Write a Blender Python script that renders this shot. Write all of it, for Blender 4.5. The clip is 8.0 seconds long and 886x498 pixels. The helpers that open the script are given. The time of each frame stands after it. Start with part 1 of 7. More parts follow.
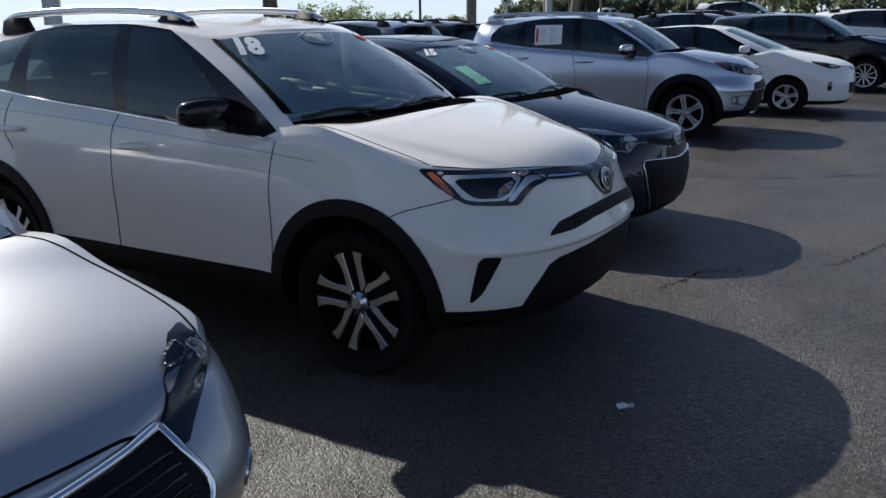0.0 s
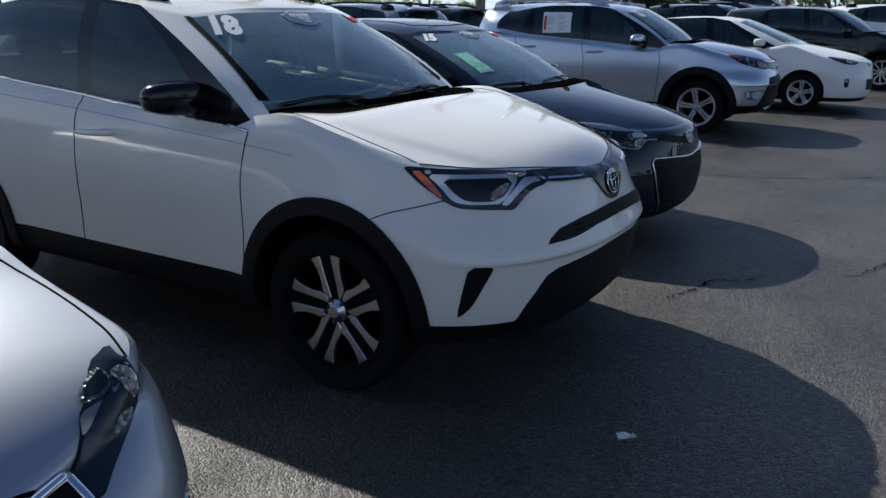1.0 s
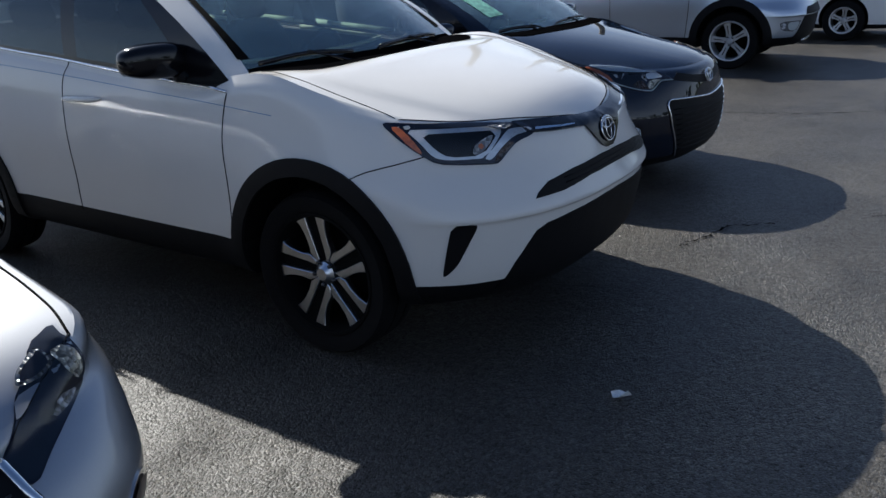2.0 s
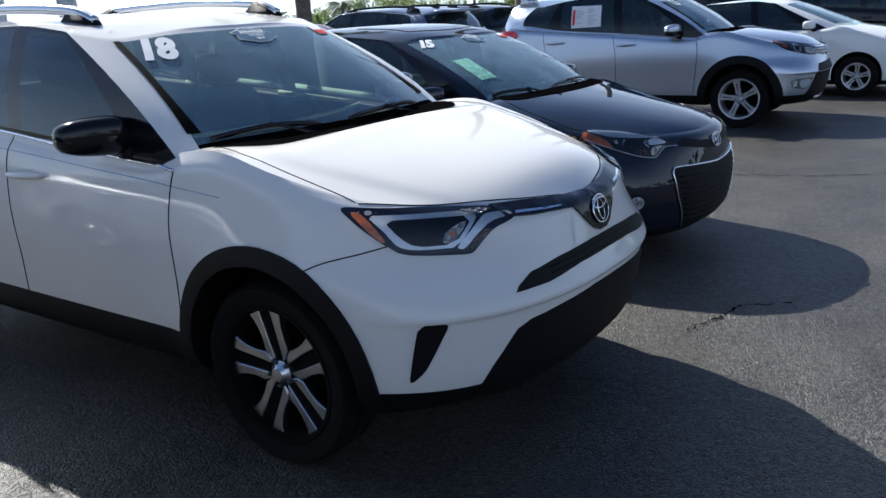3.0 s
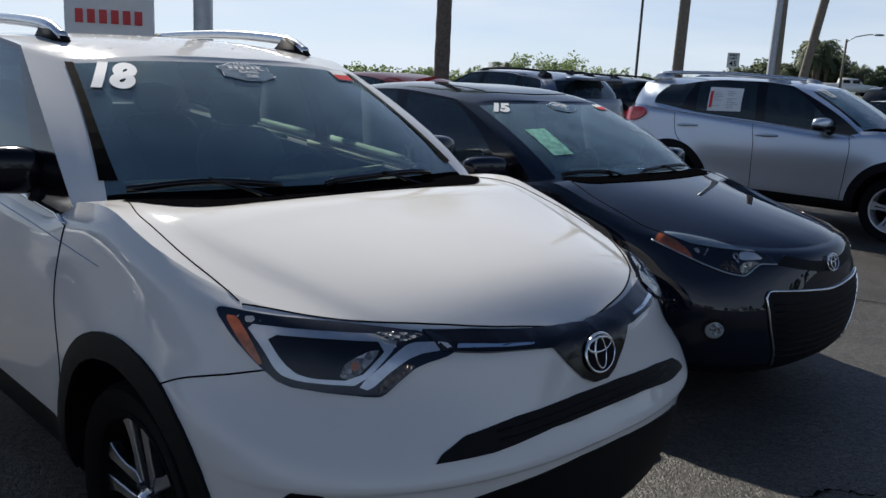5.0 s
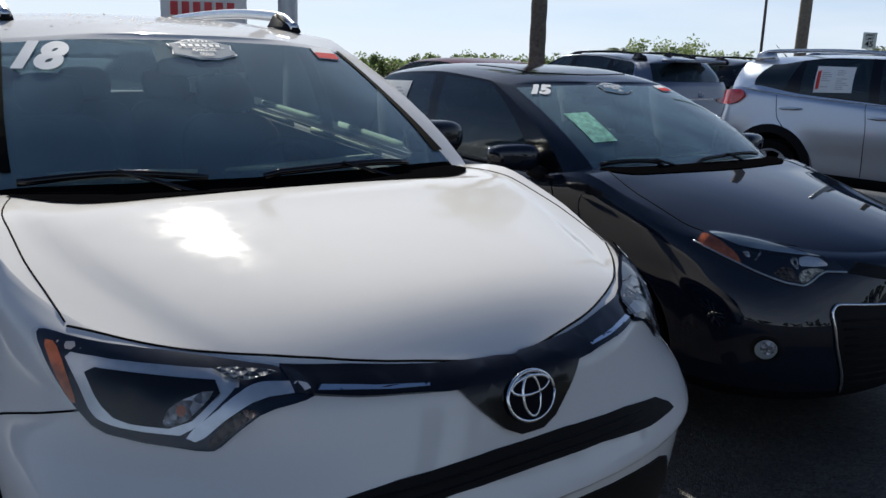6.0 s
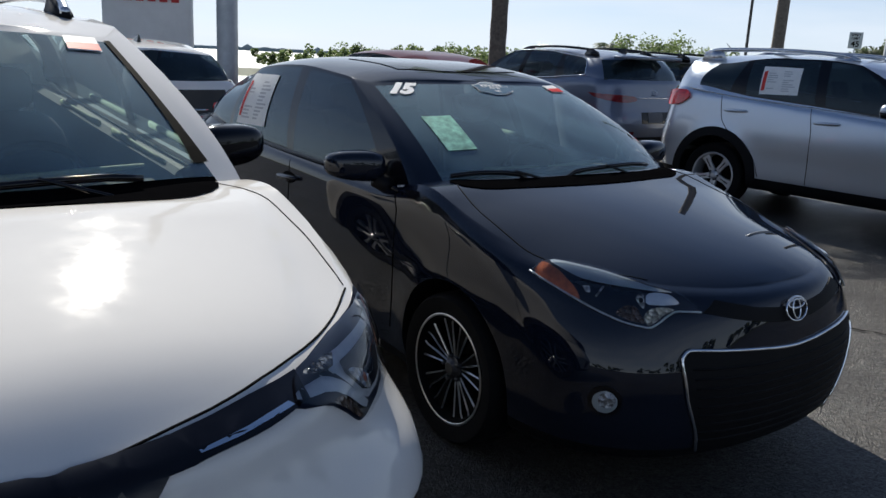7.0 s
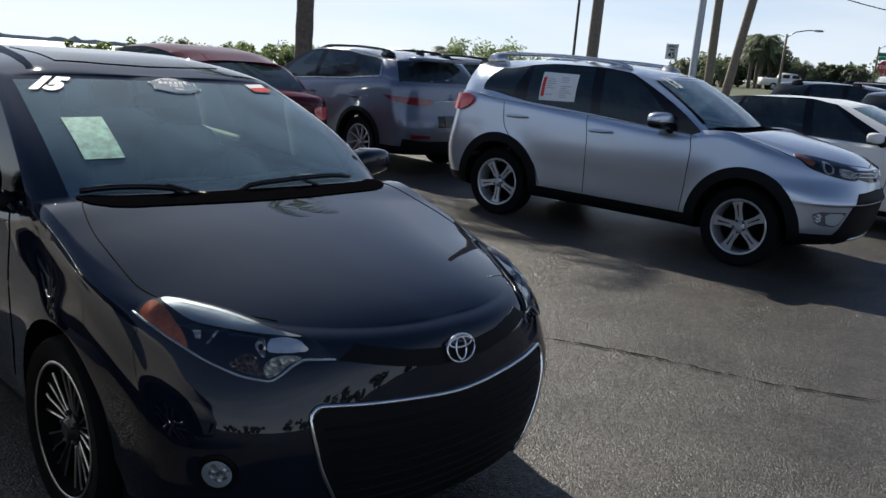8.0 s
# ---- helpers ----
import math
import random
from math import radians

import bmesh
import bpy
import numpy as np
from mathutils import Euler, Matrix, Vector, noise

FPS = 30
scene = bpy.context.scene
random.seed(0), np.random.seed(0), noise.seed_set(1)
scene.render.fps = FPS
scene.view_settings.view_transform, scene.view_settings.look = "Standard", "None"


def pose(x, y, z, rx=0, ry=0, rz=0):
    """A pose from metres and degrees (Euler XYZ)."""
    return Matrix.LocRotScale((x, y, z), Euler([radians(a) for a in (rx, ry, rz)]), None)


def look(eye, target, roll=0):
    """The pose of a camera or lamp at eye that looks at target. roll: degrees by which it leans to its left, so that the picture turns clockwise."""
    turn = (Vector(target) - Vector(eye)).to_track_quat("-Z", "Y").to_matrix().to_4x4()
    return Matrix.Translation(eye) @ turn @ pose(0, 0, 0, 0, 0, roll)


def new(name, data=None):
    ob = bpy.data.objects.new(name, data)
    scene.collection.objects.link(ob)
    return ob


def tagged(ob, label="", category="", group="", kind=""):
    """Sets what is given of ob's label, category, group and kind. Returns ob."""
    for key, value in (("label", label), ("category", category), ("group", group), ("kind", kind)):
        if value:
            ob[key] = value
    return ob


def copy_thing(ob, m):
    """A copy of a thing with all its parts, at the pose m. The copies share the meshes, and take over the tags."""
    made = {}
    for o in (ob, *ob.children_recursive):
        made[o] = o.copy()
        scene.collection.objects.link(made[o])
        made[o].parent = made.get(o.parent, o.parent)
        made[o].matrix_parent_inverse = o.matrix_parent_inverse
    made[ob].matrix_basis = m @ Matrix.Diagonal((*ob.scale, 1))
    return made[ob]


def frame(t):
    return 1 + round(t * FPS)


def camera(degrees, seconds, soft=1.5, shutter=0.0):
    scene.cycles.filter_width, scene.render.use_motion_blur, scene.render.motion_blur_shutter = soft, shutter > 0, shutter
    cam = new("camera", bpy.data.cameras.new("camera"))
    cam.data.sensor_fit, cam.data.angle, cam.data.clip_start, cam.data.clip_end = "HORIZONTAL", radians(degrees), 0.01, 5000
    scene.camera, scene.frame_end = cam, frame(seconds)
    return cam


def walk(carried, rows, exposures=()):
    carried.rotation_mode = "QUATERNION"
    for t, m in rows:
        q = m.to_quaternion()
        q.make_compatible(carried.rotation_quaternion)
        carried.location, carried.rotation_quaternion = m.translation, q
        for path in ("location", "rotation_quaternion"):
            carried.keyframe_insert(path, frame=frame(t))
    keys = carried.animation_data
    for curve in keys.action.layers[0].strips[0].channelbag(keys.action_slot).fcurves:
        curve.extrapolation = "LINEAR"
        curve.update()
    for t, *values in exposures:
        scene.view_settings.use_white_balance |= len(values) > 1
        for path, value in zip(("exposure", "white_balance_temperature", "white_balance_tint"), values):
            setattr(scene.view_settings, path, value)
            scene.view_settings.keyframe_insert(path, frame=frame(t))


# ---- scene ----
cam = camera(55.6, 8.0)
PATH = [
    (0, (2.415, -3.851, 1.65), (1.362, -2.234, 1.125), -0.8),
    (0.5, (2.258, -3.656, 1.668), (1.207, -2.041, 1.133), 0.9),
    (1, (2.269, -3.494, 1.633), (1.212, -1.889, 1.077), 0.6),
    (1.2, (2.273, -3.453, 1.622), (1.229, -1.85, 1.038), 0.7),
    (2.3, (2.428, -3.152, 1.642), (1.279, -1.665, 0.958), -2.9),
    (2.5, (2.402, -3.068, 1.637), (1.251, -1.581, 0.954), -2.8),
    (3, (2.275, -2.809, 1.653), (1.103, -1.287, 1.098), -2.8),
    (3.5, (2.286, -2.586, 1.641), (1.09, -1.056, 1.159), -2.5),
    (4, (2.339, -2.34, 1.651), (1.039, -0.879, 1.234), -2.1),
    (4.5, (2.287, -2.107, 1.624), (0.962, -0.671, 1.199), -1.2),
    (4.7, (2.222, -1.988, 1.619), (0.855, -0.59, 1.2), 1.0),
    (5.8, (2.114, -1.208, 1.595), (0.548, -0.047, 1.149), 1.9),
    (6, (2.104, -1.085, 1.581), (0.503, 0.024, 1.126), 1.8),
    (6.5, (2.027, -0.699, 1.58), (0.336, 0.26, 1.109), 2.5),
    (7, (2.058, -0.191, 1.618), (0.475, 0.935, 1.146), 2.9),
    (7.5, (2.152, 0.256, 1.649), (0.673, 1.526, 1.203), 3.5),
    (8, (2.097, 0.717, 1.635), (0.744, 2.121, 1.189), 4.7),
]
EXPOSURES = [(0.0, 0.86, 5350, 9), (0.5, 0.80, 5270, 9), (1.0, 0.93, 5230, 9), (2.5, 1.22, 5300, 9), (3.0, 1.42, 5230, 9), (3.5, 1.0, 5420, 9), (4.0, 0.80, 5500, 9), (4.5, 0.69, 5480, 9), (6.0, 0.80, 5480, 9), (6.5, 0.83, 5560, 9), (7.0, 0.83, 5500, 9), (7.5, 0.79, 5600, 9), (8.0, 0.93, 5650, 9)]
walk(cam, [(t, look(eye, target, roll)) for t, eye, target, roll in PATH], exposures=EXPOSURES)

# ---- world, sun ----
SUN_AZ, SUN_EL = -72.5, 35.5
world = bpy.data.worlds.new("sky")
scene.world = world
world.use_nodes = True
wn, wl = world.node_tree.nodes, world.node_tree.links
wn.clear()
sky = wn.new("ShaderNodeTexSky")
sky.sky_type = "NISHITA"
sky.sun_disc = False
sky.sun_elevation, sky.sun_rotation = radians(SUN_EL), radians(SUN_AZ)
sky.air_density, sky.dust_density, sky.ozone_density = 0.6, 0.25, 2.0
# thin high cloud over the sky
tc = wn.new("ShaderNodeTexCoord")
mp = wn.new("ShaderNodeMapping")
mp.inputs["Scale"].default_value = (1.6, 1.6, 9.0)
nz = wn.new("ShaderNodeTexNoise")
nz.inputs["Scale"].default_value, nz.inputs["Detail"].default_value, nz.inputs["Roughness"].default_value = 1.7, 7.0, 0.55
ramp = wn.new("ShaderNodeValToRGB")
ramp.color_ramp.elements[0].position, ramp.color_ramp.elements[1].position = 0.34, 0.66
ramp.color_ramp.elements[0].color, ramp.color_ramp.elements[1].color = (0.70, 0.70, 0.70, 1), (1.0, 1.0, 1.0, 1)
# the haze is thick at the horizon and thins out upward
sep = wn.new("ShaderNodeSeparateXYZ")
haze = wn.new("ShaderNodeValToRGB")
for pos_, val_ in ((0.0, 0.98), (0.09, 0.94), (0.25, 0.58), (0.40, 0.21), (0.56, 0.05), (1.0, 0.02)):
    e_ = haze.color_ramp.elements.new(pos_) if pos_ not in (0.0, 1.0) else haze.color_ramp.elements[0 if pos_ == 0.0 else -1]
    e_.color = (val_, val_, val_, 1)
cmul = wn.new("ShaderNodeMath")
cmul.operation = "MULTIPLY"
ccol = wn.new("ShaderNodeMixRGB")
ccol.inputs[1].default_value, ccol.inputs[2].default_value = (9.2, 9.2, 8.9, 1), (12.3, 12.1, 11.5, 1)
mixc = wn.new("ShaderNodeMixRGB")
bg = wn.new("ShaderNodeBackground")
bg.inputs["Strength"].default_value = 0.042
out = wn.new("ShaderNodeOutputWorld")
wl.new(tc.outputs["Generated"], mp.inputs["Vector"])
wl.new(mp.outputs["Vector"], nz.inputs["Vector"])
wl.new(nz.outputs["Fac"], ramp.inputs["Fac"])
wl.new(tc.outputs["Generated"], sep.inputs[0])
wl.new(sep.outputs["Z"], haze.inputs["Fac"])
wl.new(ramp.outputs["Color"], cmul.inputs[0])
wl.new(haze.outputs["Color"], cmul.inputs[1])
# thicker looking along the sun's direction than across it
dot_ = wn.new("ShaderNodeVectorMath")
dot_.operation = "DOT_PRODUCT"
dot_.inputs[1].default_value = (math.sin(radians(SUN_AZ)), math.cos(radians(SUN_AZ)), 0)
glow = wn.new("ShaderNodeMath")
glow.operation = "MULTIPLY_ADD"
glow.inputs[1].default_value, glow.inputs[2].default_value = 0.22, 0.78
cmul2 = wn.new("ShaderNodeMath")
cmul2.operation = "MULTIPLY"
wl.new(tc.outputs["Generated"], dot_.inputs[0])
toward = wn.new("ShaderNodeMath")
toward.operation = "ABSOLUTE"
wl.new(dot_.outputs["Value"], toward.inputs[0])
wl.new(toward.outputs[0], glow.inputs[0])
wl.new(cmul.outputs[0], cmul2.inputs[0])
wl.new(glow.outputs[0], cmul2.inputs[1])
# the bright haze round the sun
dot3 = wn.new("ShaderNodeVectorMath")
dot3.operation = "DOT_PRODUCT"
dot3.inputs[1].default_value = (math.sin(radians(SUN_AZ)) * math.cos(radians(SUN_EL)), math.cos(radians(SUN_AZ)) * math.cos(radians(SUN_EL)), math.sin(radians(SUN_EL)))
wl.new(tc.outputs["Generated"], dot3.inputs[0])
front = wn.new("ShaderNodeMath")
front.operation = "MAXIMUM"
front.inputs[1].default_value = 0.0
wl.new(dot3.outputs["Value"], front.inputs[0])
aur = wn.new("ShaderNodeMath")
aur.operation = "POWER"
aur.inputs[1].default_value = 10.0
wl.new(front.outputs[0], aur.inputs[0])
halo = wn.new("ShaderNodeMath")
halo.operation = "MULTIPLY_ADD"
halo.use_clamp = True
halo.inputs[1].default_value = 0.55
wl.new(aur.outputs[0], halo.inputs[0])
wl.new(cmul2.outputs[0], halo.inputs[2])
wl.new(halo.outputs[0], mixc.inputs[0])
wl.new(ramp.outputs["Color"], ccol.inputs[0])
side = wn.new("ShaderNodeMath")
side.operation = "MULTIPLY_ADD"
side.inputs[1].default_value, side.inputs[2].default_value = 0.26, 0.76
wl.new(toward.outputs[0], side.inputs[0])
shade = wn.new("ShaderNodeVectorMath")
shade.operation = "SCALE"
wl.new(ccol.outputs["Color"], shade.inputs[0])
wl.new(side.outputs[0], shade.inputs["Scale"])
wl.new(shade.outputs[0], mixc.inputs[2])
blue = wn.new("ShaderNodeVectorMath")
blue.operation = "MULTIPLY"
blue.inputs[1].default_value = (1.18, 1.20, 1.20)
wl.new(sky.outputs["Color"], blue.inputs[0])
wl.new(blue.outputs[0], mixc.inputs[1])
wl.new(mixc.outputs["Color"], bg.inputs["Color"])
wl.new(bg.outputs["Background"], out.inputs["Surface"])

sun_dir = Vector((math.sin(radians(SUN_AZ)) * math.cos(radians(SUN_EL)), math.cos(radians(SUN_AZ)) * math.cos(radians(SUN_EL)), math.sin(radians(SUN_EL))))
sun_data = bpy.data.lights.new("sun", "SUN")
sun_data.energy, sun_data.angle, sun_data.color = 4.2, radians(0.53), (1.0, 0.85, 0.64)
sun = new("sun", sun_data)
sun.matrix_world = look(sun_dir * 60, (0, 0, 0))


# ---- materials ----
def material(name):
    m = bpy.data.materials.new(name)
    m.use_nodes = True
    n, l = m.node_tree.nodes, m.node_tree.links
    n.clear()
    o = n.new("ShaderNodeOutputMaterial")
    b = n.new("ShaderNodeBsdfPrincipled")
    l.new(b.outputs[0], o.inputs[0])
    return m, n, l, b, o


def noise_tex(n, l, scale, detail=4.0, rough=0.5, space="Object", stretch=None):
    c = n.new("ShaderNodeTexCoord")
    t = n.new("ShaderNodeTexNoise")
    t.inputs["Scale"].default_value, t.inputs["Detail"].default_value, t.inputs["Roughness"].default_value = scale, detail, rough
    src = c.outputs[space]
    if stretch:
        mm = n.new("ShaderNodeMapping")
        mm.inputs["Scale"].default_value = stretch
        l.new(src, mm.inputs["Vector"])
        src = mm.outputs["Vector"]
    l.new(src, t.inputs["Vector"])
    return t


def ramp_node(n, l, src, stops):
    r = n.new("ShaderNodeValToRGB")
    while len(r.color_ramp.elements) < len(stops):
        r.color_ramp.elements.new(0.5)
    for e, (p, c) in zip(r.color_ramp.elements, stops):
        e.position = p
        e.color = (*c, 1) if not isinstance(c, float) else (c, c, c, 1)
    l.new(src, r.inputs["Fac"])
    return r


def bump(n, l, b, src, strength, dist):
    bm_ = n.new("ShaderNodeBump")
    bm_.inputs["Strength"].default_value, bm_.inputs["Distance"].default_value = strength, dist
    l.new(src, bm_.inputs["Height"])
    l.new(bm_.outputs["Normal"], b.inputs["Normal"])
    return bm_


def paint(name, col, metal=0.0, rough=0.35, coat=1.0, flake=0.0, dust=0.04, haze=(0.008, 0.04)):
    """Clear-coated car paint with faint dust and orange peel."""
    m, n, l, b, o = material(name)
    b.inputs["Specular IOR Level"].default_value = 0.0 if metal == 0 else 0.3
    t = noise_tex(n, l, 3.0, 6, 0.6)
    c2 = tuple(min(1.0, c * 0.94 + dust * 0.5) for c in col)
    r = ramp_node(n, l, t.outputs["Fac"], [(0.35, col), (0.75, c2)])
    if flake:
        f = noise_tex(n, l, 900.0, 1, 0.5)
        mx = n.new("ShaderNodeMixRGB")
        mx.blend_type = "OVERLAY"
        mx.inputs[0].default_value = flake
        l.new(r.outputs[0], mx.inputs[1])
        l.new(f.outputs["Fac"], mx.inputs[2])
        l.new(mx.outputs[0], b.inputs["Base Color"])
    else:
        l.new(r.outputs[0], b.inputs["Base Color"])
    b.inputs["Metallic"].default_value = metal
    b.inputs["Roughness"].default_value = rough
    b.inputs["Coat Weight"].default_value = coat
    t2 = noise_tex(n, l, 14.0, 5, 0.6)
    r2 = ramp_node(n, l, t2.outputs["Fac"], [(0.3, haze[0]), (0.8, haze[1])])
    l.new(r2.outputs[0], b.inputs["Coat Roughness"])
    return m


def simple(name, col, rough=0.5, metal=0.0, coat=0.0, var=0.15, scale=30.0, bump_s=0.0, spec=0.5):
    m, n, l, b, o = material(name)
    t = noise_tex(n, l, scale, 5, 0.6)
    r = ramp_node(n, l, t.outputs["Fac"], [(0.3, tuple(c * (1 - var) for c in col)), (0.7, tuple(min(1, c * (1 + var)) for c in col))])
    l.new(r.outputs[0], b.inputs["Base Color"])
    b.inputs["Roughness"].default_value, b.inputs["Metallic"].default_value = rough, metal
    b.inputs["Coat Weight"].default_value = coat
    b.inputs["Specular IOR Level"].default_value = spec
    if bump_s:
        bump(n, l, b, t.outputs["Fac"], bump_s, 0.004)
    return m


def glass(name, tint, gloss=(1, 1, 1), ior=1.5, dust=0.0):
    """A thin pane: tinted straight-through light with a sharp reflection."""
    m = bpy.data.materials.new(name)
    m.use_nodes = True
    n, l = m.node_tree.nodes, m.node_tree.links
    n.clear()
    o = n.new("ShaderNodeOutputMaterial")
    tr, gl, mx, fr = n.new("ShaderNodeBsdfTransparent"), n.new("ShaderNodeBsdfGlossy"), n.new("ShaderNodeMixShader"), n.new("ShaderNodeFresnel")
    tr.inputs["Color"].default_value = (*tint, 1)
    gl.inputs["Color"].default_value = (*gloss, 1)
    gl.inputs["Roughness"].default_value = 0.012
    fr.inputs["IOR"].default_value = ior
    l.new(fr.outputs[0], mx.inputs[0])
    l.new(tr.outputs[0], mx.inputs[1])
    l.new(gl.outputs[0], mx.inputs[2])
    # a thin film of dust, tinted blue to stand in for the sky's sheen
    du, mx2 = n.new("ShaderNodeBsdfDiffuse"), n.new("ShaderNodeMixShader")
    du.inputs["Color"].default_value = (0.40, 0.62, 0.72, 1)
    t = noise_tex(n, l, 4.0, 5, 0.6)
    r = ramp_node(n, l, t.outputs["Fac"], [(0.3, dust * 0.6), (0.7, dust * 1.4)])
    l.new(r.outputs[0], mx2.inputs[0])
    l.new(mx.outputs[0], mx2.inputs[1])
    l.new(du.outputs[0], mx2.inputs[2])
    l.new(mx2.outputs[0], o.inputs[0])
    return m


def faceted(name, col):
    """Mirror metal pressed into small facets, as inside a lamp."""
    m, n, l, b, o = material(name)
    c = n.new("ShaderNodeTexCoord")
    vo = n.new("ShaderNodeTexVoronoi")
    vo.inputs["Scale"].default_value = 55.0
    l.new(c.outputs["Object"], vo.inputs["Vector"])
    sc_ = n.new("ShaderNodeSeparateColor")
    l.new(vo.outputs["Color"], sc_.inputs[0])
    r = ramp_node(n, l, sc_.outputs[0], [(0.1, tuple(q * 0.35 for q in col)), (0.8, col)])
    l.new(r.outputs[0], b.inputs["Base Color"])
    b.inputs["Metallic"].default_value, b.inputs["Roughness"].default_value = 0.5, 0.12
    bump(n, l, b, vo.outputs["Distance"], 1.0, 0.02)
    return m


def asphalt():
    """Old lot paving: pale stones in dark binder, worn patches, fine pits."""
    m, n, l, b, o = material("asphalt")
    big = noise_tex(n, l, 0.35, 6, 0.65)
    mid = noise_tex(n, l, 2.2, 7, 0.7)
    fine = noise_tex(n, l, 70.0, 4, 0.75)
    c = n.new("ShaderNodeTexCoord")
    vo = n.new("ShaderNodeTexVoronoi")
    vo.inputs["Scale"].default_value = 120.0
    l.new(c.outputs["Object"], vo.inputs["Vector"])
    sepc = n.new("ShaderNodeSeparateColor")
    l.new(vo.outputs["Color"], sepc.inputs[0])
    base = ramp_node(n, l, big.outputs["Fac"], [(0.3, (0.034, 0.0315, 0.0275)), (0.7, (0.058, 0.0535, 0.047))])
    stone = ramp_node(n, l, sepc.outputs[0], [(0.0, (0.50, 0.50, 0.50)), (0.55, (0.95, 0.94, 0.92)), (0.85, (1.3, 1.28, 1.22)), (1.0, (2.2, 2.1, 1.95))])
    pits = ramp_node(n, l, fine.outputs["Fac"], [(0.38, 0.12), (0.47, 1.0)])
    stain = ramp_node(n, l, mid.outputs["Fac"], [(0.30, 0.55), (0.50, 1.0), (0.75, 1.15)])
    src = base.outputs[0]
    # worn smooth areas between pitted ones
    wear = noise_tex(n, l, 0.9, 8, 0.68, stretch=(1.0, 0.6, 1.0))
    worn_stone = ramp_node(n, l, wear.outputs["Fac"], [(0.42, 0.45), (0.60, 0.95)])
    worn_pits = ramp_node(n, l, wear.outputs["Fac"], [(0.45, 0.10), (0.58, 1.0)])
    grit = ramp_node(n, l, noise_tex(n, l, 30.0, 3, 0.65).outputs["Fac"], [(0.36, 0.62), (0.50, 1.0), (0.64, 1.45)])
    patchy = ramp_node(n, l, noise_tex(n, l, 0.8, 5, 0.6).outputs["Fac"], [(0.38, 0.74), (0.50, 1.0), (0.62, 1.22)])
    for t, k, wk in ((stone, 0.9, worn_stone), (pits, 0.8, worn_pits), (stain, 0.95, None), (grit, 0.9, None), (patchy, 1.0, None)):
        mx = n.new("ShaderNodeMixRGB")
        mx.blend_type, mx.inputs[0].default_value = "MULTIPLY", k
        if wk:
            l.new(wk.outputs[0], mx.inputs[0])
        l.new(src, mx.inputs[1])
        l.new(t.outputs[0], mx.inputs[2])
        src = mx.outputs[0]
    l.new(src, b.inputs["Base Color"])
    worn_rough = ramp_node(n, l, wear.outputs["Fac"], [(0.42, 0.52), (0.60, 0.40)])
    l.new(worn_rough.outputs[0], b.inputs["Roughness"])
    gl = ramp_node(n, l, sepc.outputs[1], [(0.0, 0.15), (0.6, 0.50), (1.0, 0.95)])
    l.new(gl.outputs[0], b.inputs["Specular IOR Level"])
    rough_patch = noise_tex(n, l, 18.0, 3, 0.6)
    add = n.new("ShaderNodeMath")
    add.operation = "MULTIPLY_ADD"
    add.inputs[1].default_value = -0.6
    l.new(vo.outputs["Distance"], add.inputs[0])
    l.new(fine.outputs["Fac"], add.inputs[2])
    add2 = n.new("ShaderNodeMath")
    add2.operation = "MULTIPLY_ADD"
    add2.inputs[1].default_value = 1.6
    l.new(rough_patch.outputs["Fac"], add2.inputs[0])
    l.new(add.outputs[0], add2.inputs[2])
    bp = bump(n, l, b, add2.outputs[0], 1.0, 0.009)
    l.new(worn_stone.outputs[0], bp.inputs["Strength"])
    return m


def leaves(name, col, var, scale):
    m, n, l, b, o = material(name)
    t = noise_tex(n, l, scale, 4, 0.6)
    r = ramp_node(n, l, t.outputs["Fac"], [(0.3, tuple(c * (1 - var) for c in col)), (0.7, tuple(min(1, c * (1 + var)) for c in col))])
    l.new(r.outputs[0], b.inputs["Base Color"])
    b.inputs["Roughness"].default_value = 0.55
    tr = n.new("ShaderNodeBsdfTranslucent")
    l.new(r.outputs[0], tr.inputs["Color"])
    mx = n.new("ShaderNodeMixShader")
    mx.inputs[0].default_value = 0.5
    l.new(b.outputs[0], mx.inputs[1])
    l.new(tr.outputs[0], mx.inputs[2])
    l.new(mx.outputs[0], o.inputs[0])
    return m


